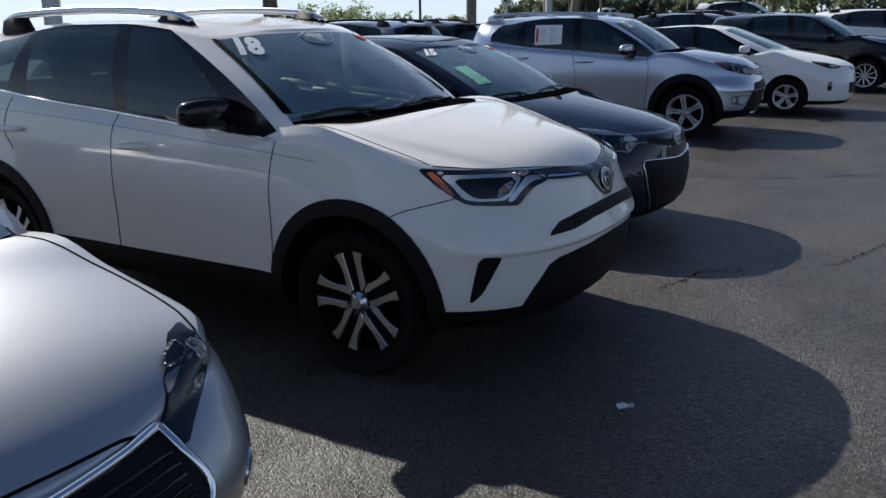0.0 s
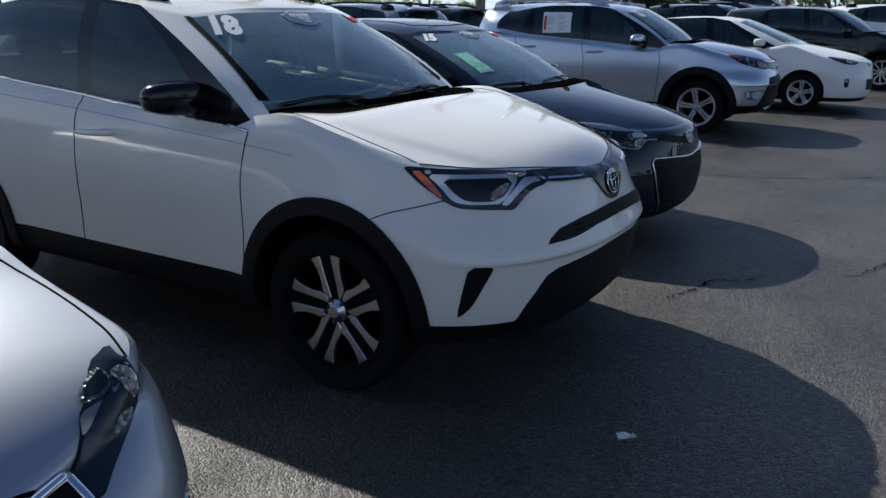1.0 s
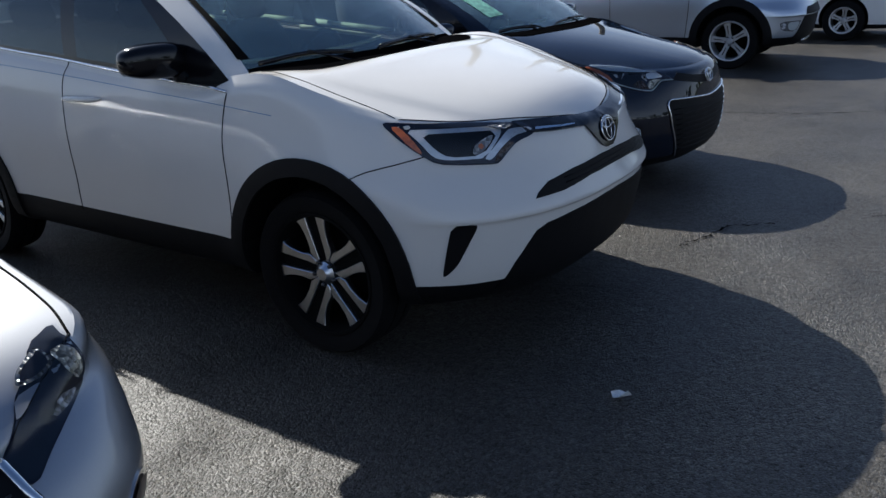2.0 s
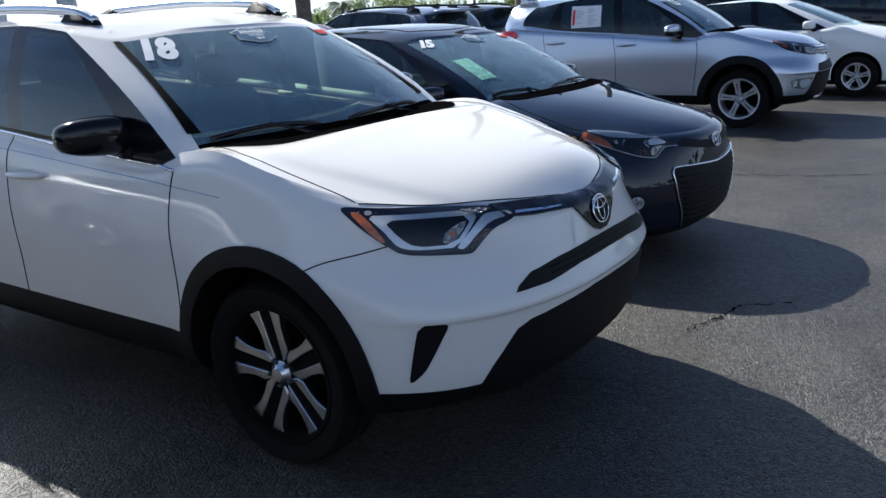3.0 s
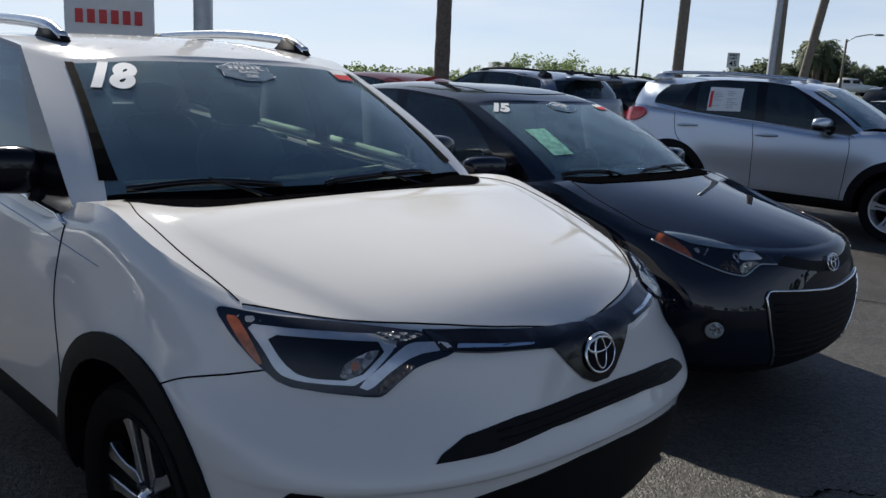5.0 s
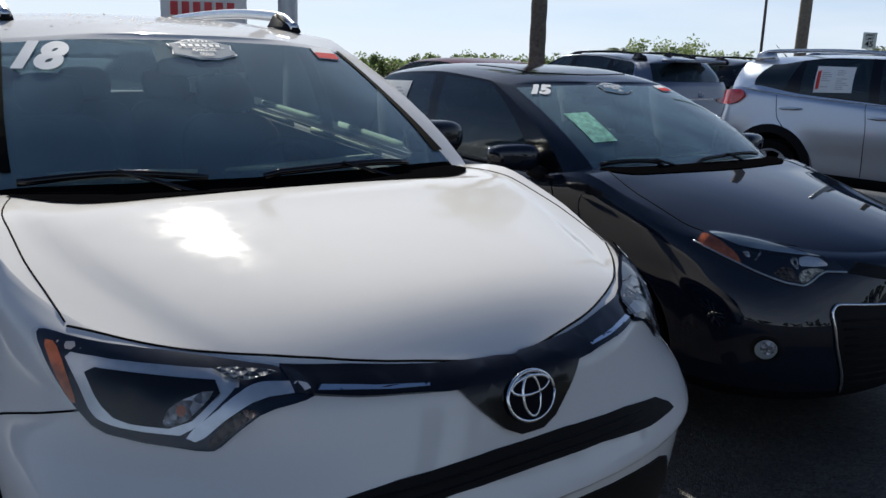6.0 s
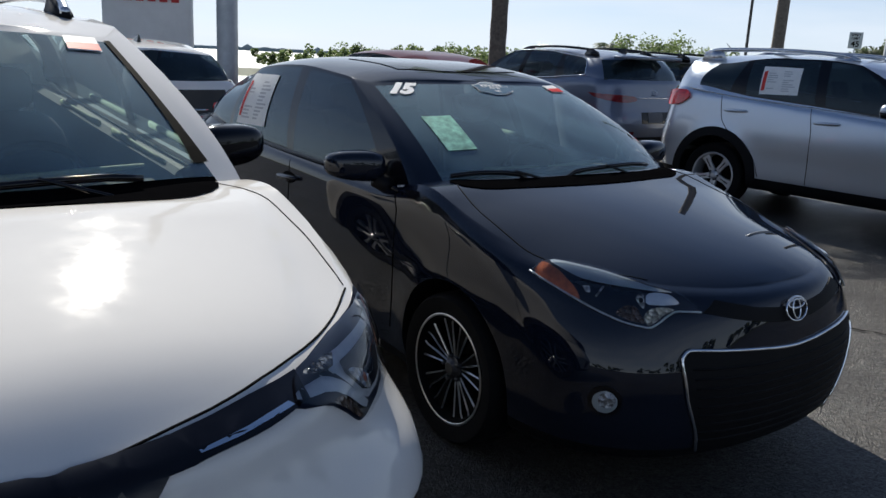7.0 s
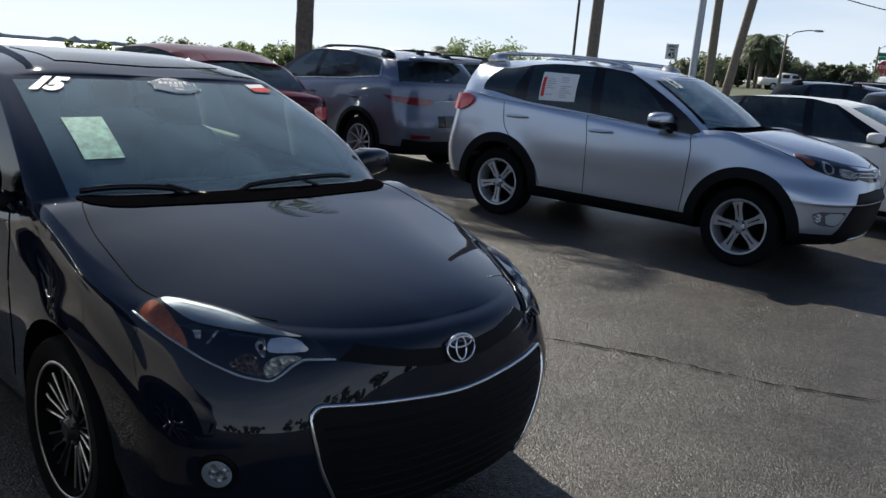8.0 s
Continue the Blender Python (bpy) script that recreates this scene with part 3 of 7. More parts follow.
def car_shell(S):
    """Lower body and greenhouse of a car from its spec. Returns vertex and face lists and which faces are panes."""
    rings = np.array([half_loop(**r, barrel=S["barrel"]) for r in S["rings"]])
    K = len(rings)
    fine = np.linspace(0, K - 1, (K - 1) * 4 + 1)
    rings = pchip(np.arange(K), rings, fine)
    # wheel arch flares
    for xw in (S.get("hub_x", 0.0), S.get("hub_x", 0.0) - S["wb"]):
        d = np.hypot(rings[:, :, 0] - xw, rings[:, :, 2] - S["wheel_r"])
        m = np.exp(-(((d - S["arch_r"]) / 0.09) ** 2)) * (rings[:, :, 1] > 0.5) * (rings[:, :, 2] < S["arch_r"] + S["wheel_r"] + 0.2)
        rings[:, :, 1] += S["flare"] * m
    top, bot = rings[-1], rings[0]
    rows = [bot * (1, f, 1) for f in np.linspace(0, 1, 5)[:-1]] + list(rings)
    crown = keys(S["crown"], top[:, 0])
    c0, c1 = S["cabin"]
    crease = keys(S["hood_line"], top[:, 0]) if "hood_line" in S else None
    for s in np.cos(np.linspace(0, math.pi / 2, 13 if crease is None else 27))[1:]:
        z = top[:, 2] + (crown - top[:, 2]) * (1 - s ** S.get("crown_e", 2.4))
        if crease is not None:
            # the middle of the hood stands proud of its flanks
            k = np.clip((np.abs(top[:, 1]) * s - crease) / 0.06, 0, 1)
            z = z - np.where(top[:, 0] > c0 + 0.12, 0.011 * k * k * (3 - 2 * k) * (1 - s ** 10), 0)
        inside = (top[:, 0] < c0) & (top[:, 0] > c1) & (s < 0.88)
        z = np.where(inside, 0.62, z)
        rows.append(np.stack([top[:, 0], top[:, 1] * s, z], 1))
    rows = np.array(rows)
    K, N = rows.shape[:2]
    v = rows.reshape(-1, 3)
    f = grid_faces(K, N)
    n0 = len(v)
    lower_v = np.r_[v, v * (1, -1, 1)]
    lower_f = [tuple(q[::-1]) for q in f] + [tuple(i + n0 for i in q) for q in f]
    # greenhouse: key columns of a bottom and a top point
    G = S["house"]
    B, T = np.array([g[0] for g in G], float), np.array([g[1] for g in G], float)
    idx, kinds = [], []
    for i, g in enumerate(G[:-1]):
        idx += list(i + np.arange(g[2]) / g[2])
        kinds += [g[3]] * g[2]
    idx.append(len(G) - 1)
    ii = np.arange(len(G))
    bow = pchip(ii, np.array([g[4] if len(g) > 4 else 0.0 for g in G]), idx)
    B, T = pchip(ii, B, idx), pchip(ii, T, idx)
    fr = np.r_[-0.22, 0.0, S.get("sill", 0.04), np.linspace(0.16, 0.84, 6), S.get("head", 0.93), 1.0]
    C = B[:, None] + (T - B)[:, None] * fr[None, :, None]
    bul = 4 * fr * (1 - fr) * (fr > 0)
    nrm = np.gradient(B, axis=0)
    nx, ny = -nrm[:, 1], nrm[:, 0]
    ln = np.hypot(nx, ny) + 1e-9
    sg = np.where(ny / ln * 0 + (nx * (B[:, 0] - B[:, 0].mean()) + ny * B[:, 1]) > 0, 1, -1)
    C[:, :, 0] += (sg * nx / ln)[:, None] * bul * S.get("bulge", 0.03)
    C[:, :, 1] += (sg * ny / ln)[:, None] * bul * S.get("bulge", 0.03)
    # pillars curve along the car between sill and roof
    C[:, :, 0] += bow[:, None] * bul
    C[0, :, 1] = 0
    C[-1, :, 1] = 0
    rc = keys(S["roof"], T[:, 0])
    roof = [np.stack([T[:, 0], T[:, 1] * s, T[:, 2] + (rc - T[:, 2]) * (1 - s ** S.get("roof_e", 2.6))], 1) for s in np.cos(np.linspace(0, math.pi / 2, 12))[1:]]
    allr = np.concatenate([C.transpose(1, 0, 2), np.array(roof)])
    R_, N_ = allr.shape[:2]
    hv = allr.reshape(-1, 3)
    frame_f, panes = [], {}
    gl0, gl1 = 2, len(fr) - 2
    for k in range(R_ - 1):
        for j in range(N_ - 1):
            q = (k * N_ + j, k * N_ + j + 1, (k + 1) * N_ + j + 1, (k + 1) * N_ + j)
            side = kinds[j] not in ("", "windshield", "rear")
            if kinds[j] and gl0 <= k < gl1:
                panes.setdefault(kinds[j], []).append(q)
            elif kinds[j] == "windshield" and k < gl0:
                panes.setdefault("cowl_band", []).append(q)
            elif side and k in (gl0 - 1, gl1):
                panes.setdefault("window_head_trim" if k == gl1 else "window_sill_trim", []).append(q)
            else:
                frame_f.append(q)
    return lower_v, lower_f, hv, frame_f, panes


def mirrored(v, f, whole):
    """Both halves of a half mesh; whole: in one mesh."""
    v = np.asarray(v)
    return np.r_[v, v * (1, -1, 1)], [tuple(q) for q in f] + [tuple(i + len(v) for i in q[::-1]) for q in f]


def cleaned(name, v, f, mat, parent, label="", sharp=40, smooth=True):
    bm = bmesh.new()
    used = sorted({i for q in f for i in q})
    mp_ = {i: bm.verts.new(tuple(map(float, v[i]))) for i in used}
    for q in f:
        try:
            bm.faces.new([mp_[i] for i in q])
        except ValueError:
            pass
    bmesh.ops.remove_doubles(bm, verts=bm.verts, dist=0.0006)
    bmesh.ops.recalc_face_normals(bm, faces=bm.faces)
    bm.normal_update()
    if sum(f.normal.dot(f.calc_center_median() - Vector((-1.6, 0, 0.9))) * f.calc_area() for f in bm.faces) < 0 and parent is not None:
        bmesh.ops.reverse_faces(bm, faces=bm.faces)
    ob = part(name, bm, mat, parent, label, smooth)
    return flat_edges(ob, sharp)


def cut(ob, cutters):
    """Takes the cutters' volumes out of a mesh for good."""
    for c in cutters:
        md = ob.modifiers.new("cut", "BOOLEAN")
        md.object, md.operation, md.solver = c, "DIFFERENCE", "EXACT"
    me = bpy.data.meshes.new_from_object(ob.evaluated_get(bpy.context.evaluated_depsgraph_get()))
    old = ob.data
    ob.modifiers.clear()
    ob.data = me
    bpy.data.meshes.remove(old)
    for c in cutters:
        bpy.data.objects.remove(c)
    return ob


def seal(pane, width, root):
    """The black border of a pane."""
    bm = bmesh.new()
    bm.from_mesh(pane.data)
    out_ = bmesh.ops.inset_region(bm, faces=bm.faces[:], thickness=width, use_even_offset=True)
    rim = set(out_["faces"])
    bmesh.ops.delete(bm, geom=[f for f in bm.faces if f not in rim], context="FACES")
    bm.normal_update()
    for v in bm.verts:
        n = v.normal
        s = 1 if n.dot(Vector((v.co.x + 1.6, v.co.y, 0.4))) > 0 else -1
        v.co += n * (0.002 * s)
    return part("pane_seal", bm, M["seam"], pane)


def wheel(kind, r, width, rim_r, mats, name="wheel"):
    """A wheel with its outer face towards -y, centred on the hub."""
    root = empty(name, Matrix.Identity(4))
    w = width / 2
    prof = [(rim_r - 0.012, -w * 0.80), (rim_r + 0.004, -w * 0.90), (rim_r + 0.018, -w * 0.97), (r * 0.80 + rim_r * 0.2, -w * 1.03), (r * 0.955, -w * 0.98), (r * 0.985, -w * 0.86), (r, -w * 0.6),
            (r, -w * 0.34), (r - 0.008, -w * 0.33), (r - 0.008, -w * 0.27), (r, -w * 0.26), (r, w * 0.26), (r - 0.008, w * 0.27), (r - 0.008, w * 0.33), (r, w * 0.34), (r, w * 0.6), (r * 0.985, w * 0.86), (r * 0.955, w * 0.98), (rim_r, w * 0.9), (rim_r - 0.012, w * 0.8)]
    v, f = lathe(prof, 56)
    flat_edges(mesh_ob("tyre", v, f, M["rubber"], root), 45)
    # rim barrel with its lip
    rp = [(rim_r + 0.006, -w * 0.93), (rim_r + 0.002, -w * 0.96), (rim_r - 0.012, -w * 0.93), (rim_r - 0.022, -w * 0.7), (rim_r - 0.03, 0.0), (rim_r - 0.03, w * 0.85)]
    v, f = lathe(rp, 56)
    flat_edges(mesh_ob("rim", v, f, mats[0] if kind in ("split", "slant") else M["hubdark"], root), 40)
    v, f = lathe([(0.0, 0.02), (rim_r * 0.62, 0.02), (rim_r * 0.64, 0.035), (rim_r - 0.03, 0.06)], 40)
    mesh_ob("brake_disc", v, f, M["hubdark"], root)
    ys = -w * 0.78

    def spoke(outline, a, depth, mat, y0, nm="spoke", dish=0.02):
        bm = bmesh.new()
        c, s = math.cos(a), math.sin(a)
        vs = []
        for rr, tt in outline:
            x, z = rr * c - tt * s, rr * s + tt * c
            vs.append(bm.verts.new((x, y0 + dish * (1 - rr / rim_r), z)))
        fc = bm.faces.new(vs)
        ext = bmesh.ops.extrude_face_region(bm, geom=[fc])
        for g in ext["geom"]:
            if isinstance(g, bmesh.types.BMVert):
                g.co.y += depth
        bmesh.ops.recalc_face_normals(bm, faces=bm.faces)
        es = [e for e in bm.edges if all(vv.co.y < y0 + dish + 0.001 for vv in e.verts) and len(e.link_faces) == 2]
        bmesh.ops.bevel(bm, geom=es, offset=0.003, segments=1, affect="EDGES")
        flat_edges(part(nm, bm, mat, root), 30)

    R = rim_r
    if kind == "double":        # five pairs of machined blades either side of a dark channel
        for i in range(5):
            a = 2 * math.pi * i / 5 + math.pi / 2
            for sgn in (-1, 1):
                o = [(0.046, sgn * 0.018), (0.058, sgn * 0.042), (R * 0.33, sgn * 0.060), (R * 0.50, sgn * 0.056), (R * 0.68, sgn * 0.062), (R * 0.82, sgn * 0.075), (R * 0.945, sgn * 0.102), (R * 0.985, sgn * 0.030), (R * 0.82, sgn * 0.028), (R * 0.60, sgn * 0.026), (R * 0.36, sgn * 0.023)]
                spoke(o, a, 0.03, mats[0], ys + 0.004)
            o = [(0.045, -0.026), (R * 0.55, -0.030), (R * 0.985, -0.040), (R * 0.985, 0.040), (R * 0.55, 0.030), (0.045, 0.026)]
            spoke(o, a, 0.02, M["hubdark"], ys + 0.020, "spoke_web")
    elif kind == "twin":        # five pairs of dark fingers with thin machined edges
        for i in range(5):
            a = 2 * math.pi * i / 5 + math.pi / 2
            for sgn in (-1, 1):
                inner = [(0.046, 0.006), (R * 0.50, 0.013), (R * 0.82, 0.028), (R * 0.985, 0.022)]
                outer = [(0.050, 0.020), (R * 0.42, 0.040), (R * 0.80, 0.082), (R * 0.965, 0.098)]
                spoke([(p, sgn * q) for p, q in inner + outer[::-1]], a, 0.02, M["hubdark"], ys + 0.010, "spoke_web")
                for line, w0, w1 in ((inner, 0.0030, 0.0040), (outer, 0.0032, 0.0085)):
                    n_ = len(line) - 1
                    o = [(p, sgn * (q - w0 - (w1 - w0) * (k_ / n_) ** 3)) for k_, (p, q) in enumerate(line)] + [(p, sgn * (q + w0 + (w1 - w0) * (k_ / n_) ** 3)) for k_, (p, q) in reversed(list(enumerate(line)))]
                    spoke(o, a, 0.008, mats[0], ys + 0.004, "spoke")
        v, f = lathe([(R + 0.005, -w * 0.945), (R + 0.001, -w * 0.976), (R - 0.004, -w * 0.965), (R - 0.006, -w * 0.94)], 56)
        mesh_ob("rim_edge", v, f, mats[0], root)
    elif kind == "split":       # five broad silver blades with a slot
        for i in range(5):
            a = 2 * math.pi * i / 5 + math.pi / 2
            o = [(0.05, -0.034), (R * 0.6, -0.030), (R * 0.985, -0.052), (R * 0.985, 0.052), (R * 0.6, 0.030), (0.05, 0.034)]
            spoke(o, a, 0.03, mats[0], ys + 0.006)
            o = [(R * 0.35, -0.004), (R * 0.8, -0.008), (R * 0.8, 0.008), (R * 0.35, 0.004)]
            spoke(o, a, 0.004, M["alloydark"], ys + 0.003, "spoke_slot")
    else:                       # ten slanted blades
        for i in range(10):
            a = 2 * math.pi * i / 10
            o = [(0.05, -0.015), (R * 0.6, 0.000), (R * 0.985, 0.030), (R * 0.985, 0.062), (R * 0.6, 0.028), (0.05, 0.014)]
            spoke(o, a, 0.025, mats[0], ys + 0.006)
    v, f = lathe([(0.0, ys - 0.010), (0.026, ys - 0.009), (0.032, ys - 0.004), (0.038, ys + 0.006), (0.050, ys + 0.014), (0.050, 0.0)], 24)
    flat_edges(mesh_ob("centre_cap", v, f, mats[1] if kind == "twin" else mats[0], root), 30)
    for i in range(5):
        a = 2 * math.pi * i / 5 + 0.6
        v, f = lathe([(0.0, -0.006), (0.008, -0.006), (0.010, 0.0), (0.010, 0.014)], 8)
        ob = mesh_ob("wheel_nut", [(p[0] + 0.053 * math.cos(a), p[1] + ys + 0.004, p[2] + 0.053 * math.sin(a)) for p in v], f, M["alloydark"], root)
    return root


def base_car(name, label, category, S, where, body_mat, wheel_kind, wheel_mats, roof_mat=None, glass_side="sglass", rim_r=None, clad=None):
    """Shell, panes, wheels and cabin of a car that stands at the pose where."""
    root = tagged(empty(name, Matrix.Identity(4)), label, category, "cars on the lot")
    lv, lf, hv, hf, panes = car_shell(S)
    hv2, hf2 = mirrored(hv, hf, True)
    allp = [q for p in panes.values() for q in p]
    pv2, pf2 = mirrored(hv, allp, True)
    off = len(lv)
    off2 = off + len(hv2)
    shell = Shell(list(lv) + list(hv2) + list(pv2), lf + [tuple(i + off for i in q) for q in hf2] + [tuple(i + off2 for i in q) for q in pf2])
    car = {"root": root, "shell": shell, "S": S, "mat": body_mat}
    body = cleaned("body", lv, lf, body_mat, root)
    # wheel wells
    cutters = []
    for xw in (S.get("hub_x", 0.0), S.get("hub_x", 0.0) - S["wb"]):
        for sy in (-1, 1):
            v, f = lathe([(0.0, -0.30), (S["arch_r"], -0.30), (S["arch_r"], 0.30), (0.0, 0.30)], 48)
            c = cleaned("well", np.array(v) * (1, 1, 1) + (xw, sy * (S["half"] + 0.02), S["wheel_r"] + S.get("arch_dz", 0.02)), f, M["hubdark"], None)
            cutters.append(c)
    cut(body, cutters)
    # wells are dark inside
    body.data.materials.clear()
    body.data.materials.append(body_mat)
    body.data.materials.append(M["hubdark"])
    body.data.materials.append(M["interior"])
    body.data.materials.append(M["plastic"])
    c0, c1 = S["cabin"]
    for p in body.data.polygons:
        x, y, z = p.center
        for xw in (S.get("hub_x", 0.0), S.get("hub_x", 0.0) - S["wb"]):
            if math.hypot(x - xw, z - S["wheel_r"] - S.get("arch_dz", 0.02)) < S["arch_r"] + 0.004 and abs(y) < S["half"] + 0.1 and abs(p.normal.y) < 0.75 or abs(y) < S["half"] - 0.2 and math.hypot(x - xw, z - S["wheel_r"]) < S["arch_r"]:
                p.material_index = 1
        if c1 - 0.05 < x < c0 + 0.05 and abs(y) < S["half"] * 0.93 and z > 0.55 and abs(y) < S["half"] - 0.1:
            p.material_index = 2
        if z < S.get("clad_z", 0.24) or z < S.get("sill_clad", 0.0) and -S["wb"] < x < -0.3:
            p.material_index = 3
        p.use_smooth = True
    flat_edges(body, 38)
    cleaned("roof", hv2, hf2, roof_mat or body_mat, root, sharp=50)
    band = panes.pop("cowl_band")
    cleaned("cowl_band", *mirrored(hv, band, True), M["cowl"], root)
    front = panes.pop("windshield")
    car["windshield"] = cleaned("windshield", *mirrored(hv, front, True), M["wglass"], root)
    if "rear" in panes:
        car["rear_window"] = cleaned("rear_window", *mirrored(hv, panes.pop("rear"), True), M[glass_side], root)
    car["side"] = {}
    for k, q in panes.items():
        pm = M["gloss"] if k in ("door_pillar", "rear_pillar", "window_head_trim", "window_sill_trim", "mirror_sail") else M[glass_side]
        a = cleaned(k, hv, q, pm, root)
        b = cleaned(k, np.asarray(hv) * (1, -1, 1), q, pm, root)
        car["side"][k] = (a, b)
        if pm is M[glass_side]:
            seal(a, 0.010, root)
            seal(b, 0.010, root)
    seal(car["windshield"], 0.022, root)
    if body_mat in (M["white"], M["silver"]):
        gb, gt = next((g[0], g[1]) for i_, g in enumerate(S["house"]) if i_ and S["house"][i_ - 1][3] == "windshield" and g[3] == "")
        edge = [(gb[1] + (gt[1] - gb[1]) * t, gb[2] + (gt[2] - gb[2]) * t) for t in np.linspace(0.13, 0.97, 9)]
        patch(car, "windshield_border", [(y + 0.016, z) for y, z in edge] + [(y - 0.008 - 0.03 * (1 - t) ** 3, z) for t, (y, z) in reversed(list(zip(np.linspace(0, 1, 9), edge)))], "front", M["seam"], 0.004, 0.0, 0.05, both=True)
    for ob in root.children:
        if ob.name.split(".")[0] in ("windshield", "rear_window", "front_side_window", "rear_side_window", "quarter_window"):
            ob.visible_shadow = False
    if "rear_window" in car:
        seal(car["rear_window"], 0.02, root)
    # wheels
    rr = rim_r or S["rim_r"]
    first = wheel(wheel_kind, S["wheel_r"], S["tyre_w"], rr, wheel_mats)
    first.parent = root
    hub = S["half"] - S["tyre_w"] / 2 - S.get("tuck", 0.015)
    hx = S.get("hub_x", 0.0)
    first.matrix_basis = pose(hx, -hub, S["wheel_r"], 0, S.get("spin", 4), 0)
    for xw, sy, turn in ((hx - S["wb"], -1, 40), (hx, 1, 0), (hx - S["wb"], 1, 0)):
        copy_thing(first, pose(xw, sy * hub, S["wheel_r"], 0, turn, 0 if sy < 0 else 180))
    # cabin: dash, seats, steering wheel
    cx = S["seat_x"]
    zb = S["seat_z"]
    dash = [(S["dash_x"] - 0.25, zb - 0.34), (S["dash_x"] - 0.22, zb - 0.02), (S["dash_x"] - 0.05, zb + 0.04), (S["dash_x"] + 0.4, zb + 0.03), (S["dash_x"] + 0.4, zb - 0.34)]
    hw = S["half"] - 0.22
    v = [(x, -hw, z) for x, z in dash] + [(x, hw, z) for x, z in dash]
    n = len(dash)
    bm = bmesh.new()
    vs = [bm.verts.new(p) for p in v]
    bm.faces.new(vs[:n])
    bm.faces.new(vs[n:][::-1])
    for i in range(n):
        bm.faces.new((vs[i], vs[i + n], vs[(i + 1) % n + n], vs[(i + 1) % n]))
    bmesh.ops.recalc_face_normals(bm, faces=bm.faces)
    bmesh.ops.bevel(bm, geom=bm.edges[:], offset=0.03, segments=2, affect="EDGES")
    part("dashboard", bm, M["interior"], root)
    for xs in S["seat_rows"]:
        for sy in ((-1, 1) if xs == S["seat_rows"][0] else (-1, 0, 1)):
            y = sy * (0.37 if xs == S["seat_rows"][0] else 0.42)
            def lean(px, py, pz):
                return [px - pz * 0.30, py, pz]
            v, f = blob(0.075, 0.24, 0.34, 4.0, (xs, y, zb - 0.15), 20, 10, lean)
            seat = mesh_ob("seat_back", v, f, M["seatcloth"], root)
            v, f = blob(0.055, 0.13, 0.085, 3.2, (xs - 0.13, y, zb + 0.27), 16, 8, lean)
            mesh_ob("headrest", v, f, M["seatcloth"], seat)
    v, f = [], []
    ring = [(S["dash_x"] - 0.36 + 0.06 * math.sin(a), 0.37 + 0.185 * math.cos(a), zb - 0.05 + 0.175 * math.sin(a)) for a in np.linspace(0, 2 * math.pi, 29)]
    v, f = tube(ring, 0.015, 8)
    mesh_ob("steering_wheel", v, f, M["interior"], root)
    # panel that carries the rear mirror
    v, f = blob(0.02, 0.12, 0.035, 3, S["mirror_in"], 16, 8)
    mesh_ob("inside_mirror", v, f, M["interior"], root)
    car["where"] = where
    return car


def seat_car(car):
    car["root"].matrix_world = car["where"]


def door_mirror(car, at, size, mat, both=True, lens=False, stalk=0.12, dz=-0.03, under=None):
    """Both wing mirrors: shell, glass and foot."""
    for sy in (-1, 1):
        def shape(px, py, pz):
            k = (py * -1 / size[1] + 1) / 2       # 0 at the inner end, 1 at the outer
            return [px * (1.0 - 0.25 * k) - 0.05 * k, py, pz * (1.0 - 0.22 * k) + 0.01 * k]
        v, f = blob(size[0], size[1], size[2], 3.0, (0, 0, 0), 24, 14, shape)
        v = [(p[0] + at[0], (p[1] + at[1]) * (-sy), p[2] + at[2]) for p in v]
        ob = flat_edges(mesh_ob("door_mirror", v, f if sy < 0 else [q[::-1] for q in f], mat, car["root"]), 60)
        if under:
            lv, lf = blob(size[0] * 1.02, size[1] * 1.02, size[2] * 0.70, 3.0, (0, 0, 0), 24, 10, shape)
            lv = [(p[0] + at[0], (p[1] + at[1]) * (-sy), p[2] + at[2] - size[2] * 0.36) for p in lv]
            flat_edges(mesh_ob("mirror_underside", lv, lf if sy < 0 else [q[::-1] for q in lf], under, ob), 60)
        y0 = at[1] + size[1] * 0.6
        vv, ff = tube([(at[0] + 0.02, (y0) * (-sy), at[2] - size[2] * 0.7), (at[0] + 0.05, (y0 + stalk) * (-sy), at[2] - size[2] * 0.9 + dz)], [0.035, 0.045], 10)
        mesh_ob("mirror_foot", vv, ff, M["plastic"], ob)
        g, h = blob(0.006, size[1] * 0.82, size[2] * 0.72, 3.5, (0, 0, 0), 20, 8)
        g = [(p[0] + at[0] - size[0] * 0.93 - 0.02, (p[1] + at[1]) * (-sy), p[2] + at[2]) for p in g]
        mesh_ob("mirror_glass", g, h, M["chrome"], ob)


def handles(car, xs, z, mat, out=0.028, length=0.19):
    for x, zz in zip(xs, z if isinstance(z, (list, tuple)) else [z] * len(xs)):
        for sy in (-1, 1):
            p, nrm = car["shell"].cast((x, sy * 3, zz), (0, -sy, 0))
            if p is None:
                continue
            pts = [(x + length / 2 * t, p.y + sy * out * math.sqrt(max(0, 1 - abs(t) ** 4)), zz + 0.006 * t) for t in np.linspace(-1, 1, 13)]
            v, f = tube(pts, [0.007 + 0.014 * math.sqrt(max(0, 1 - t**4)) for t in np.linspace(-1, 1, 13)], 10, flat=0.75)
            h = mesh_ob("door_handle", v, f, mat, car["root"])
        o = [(x + 0.085 * math.cos(a), zz - 0.002 + 0.030 * math.sin(a)) for a in np.linspace(0, 2 * math.pi, 20)[:-1]]
        patch(car, "handle_recess", o, "right", mat if mat is not M["black"] else M["seam"], 0.0015, 0.0, 0.04, both=True)


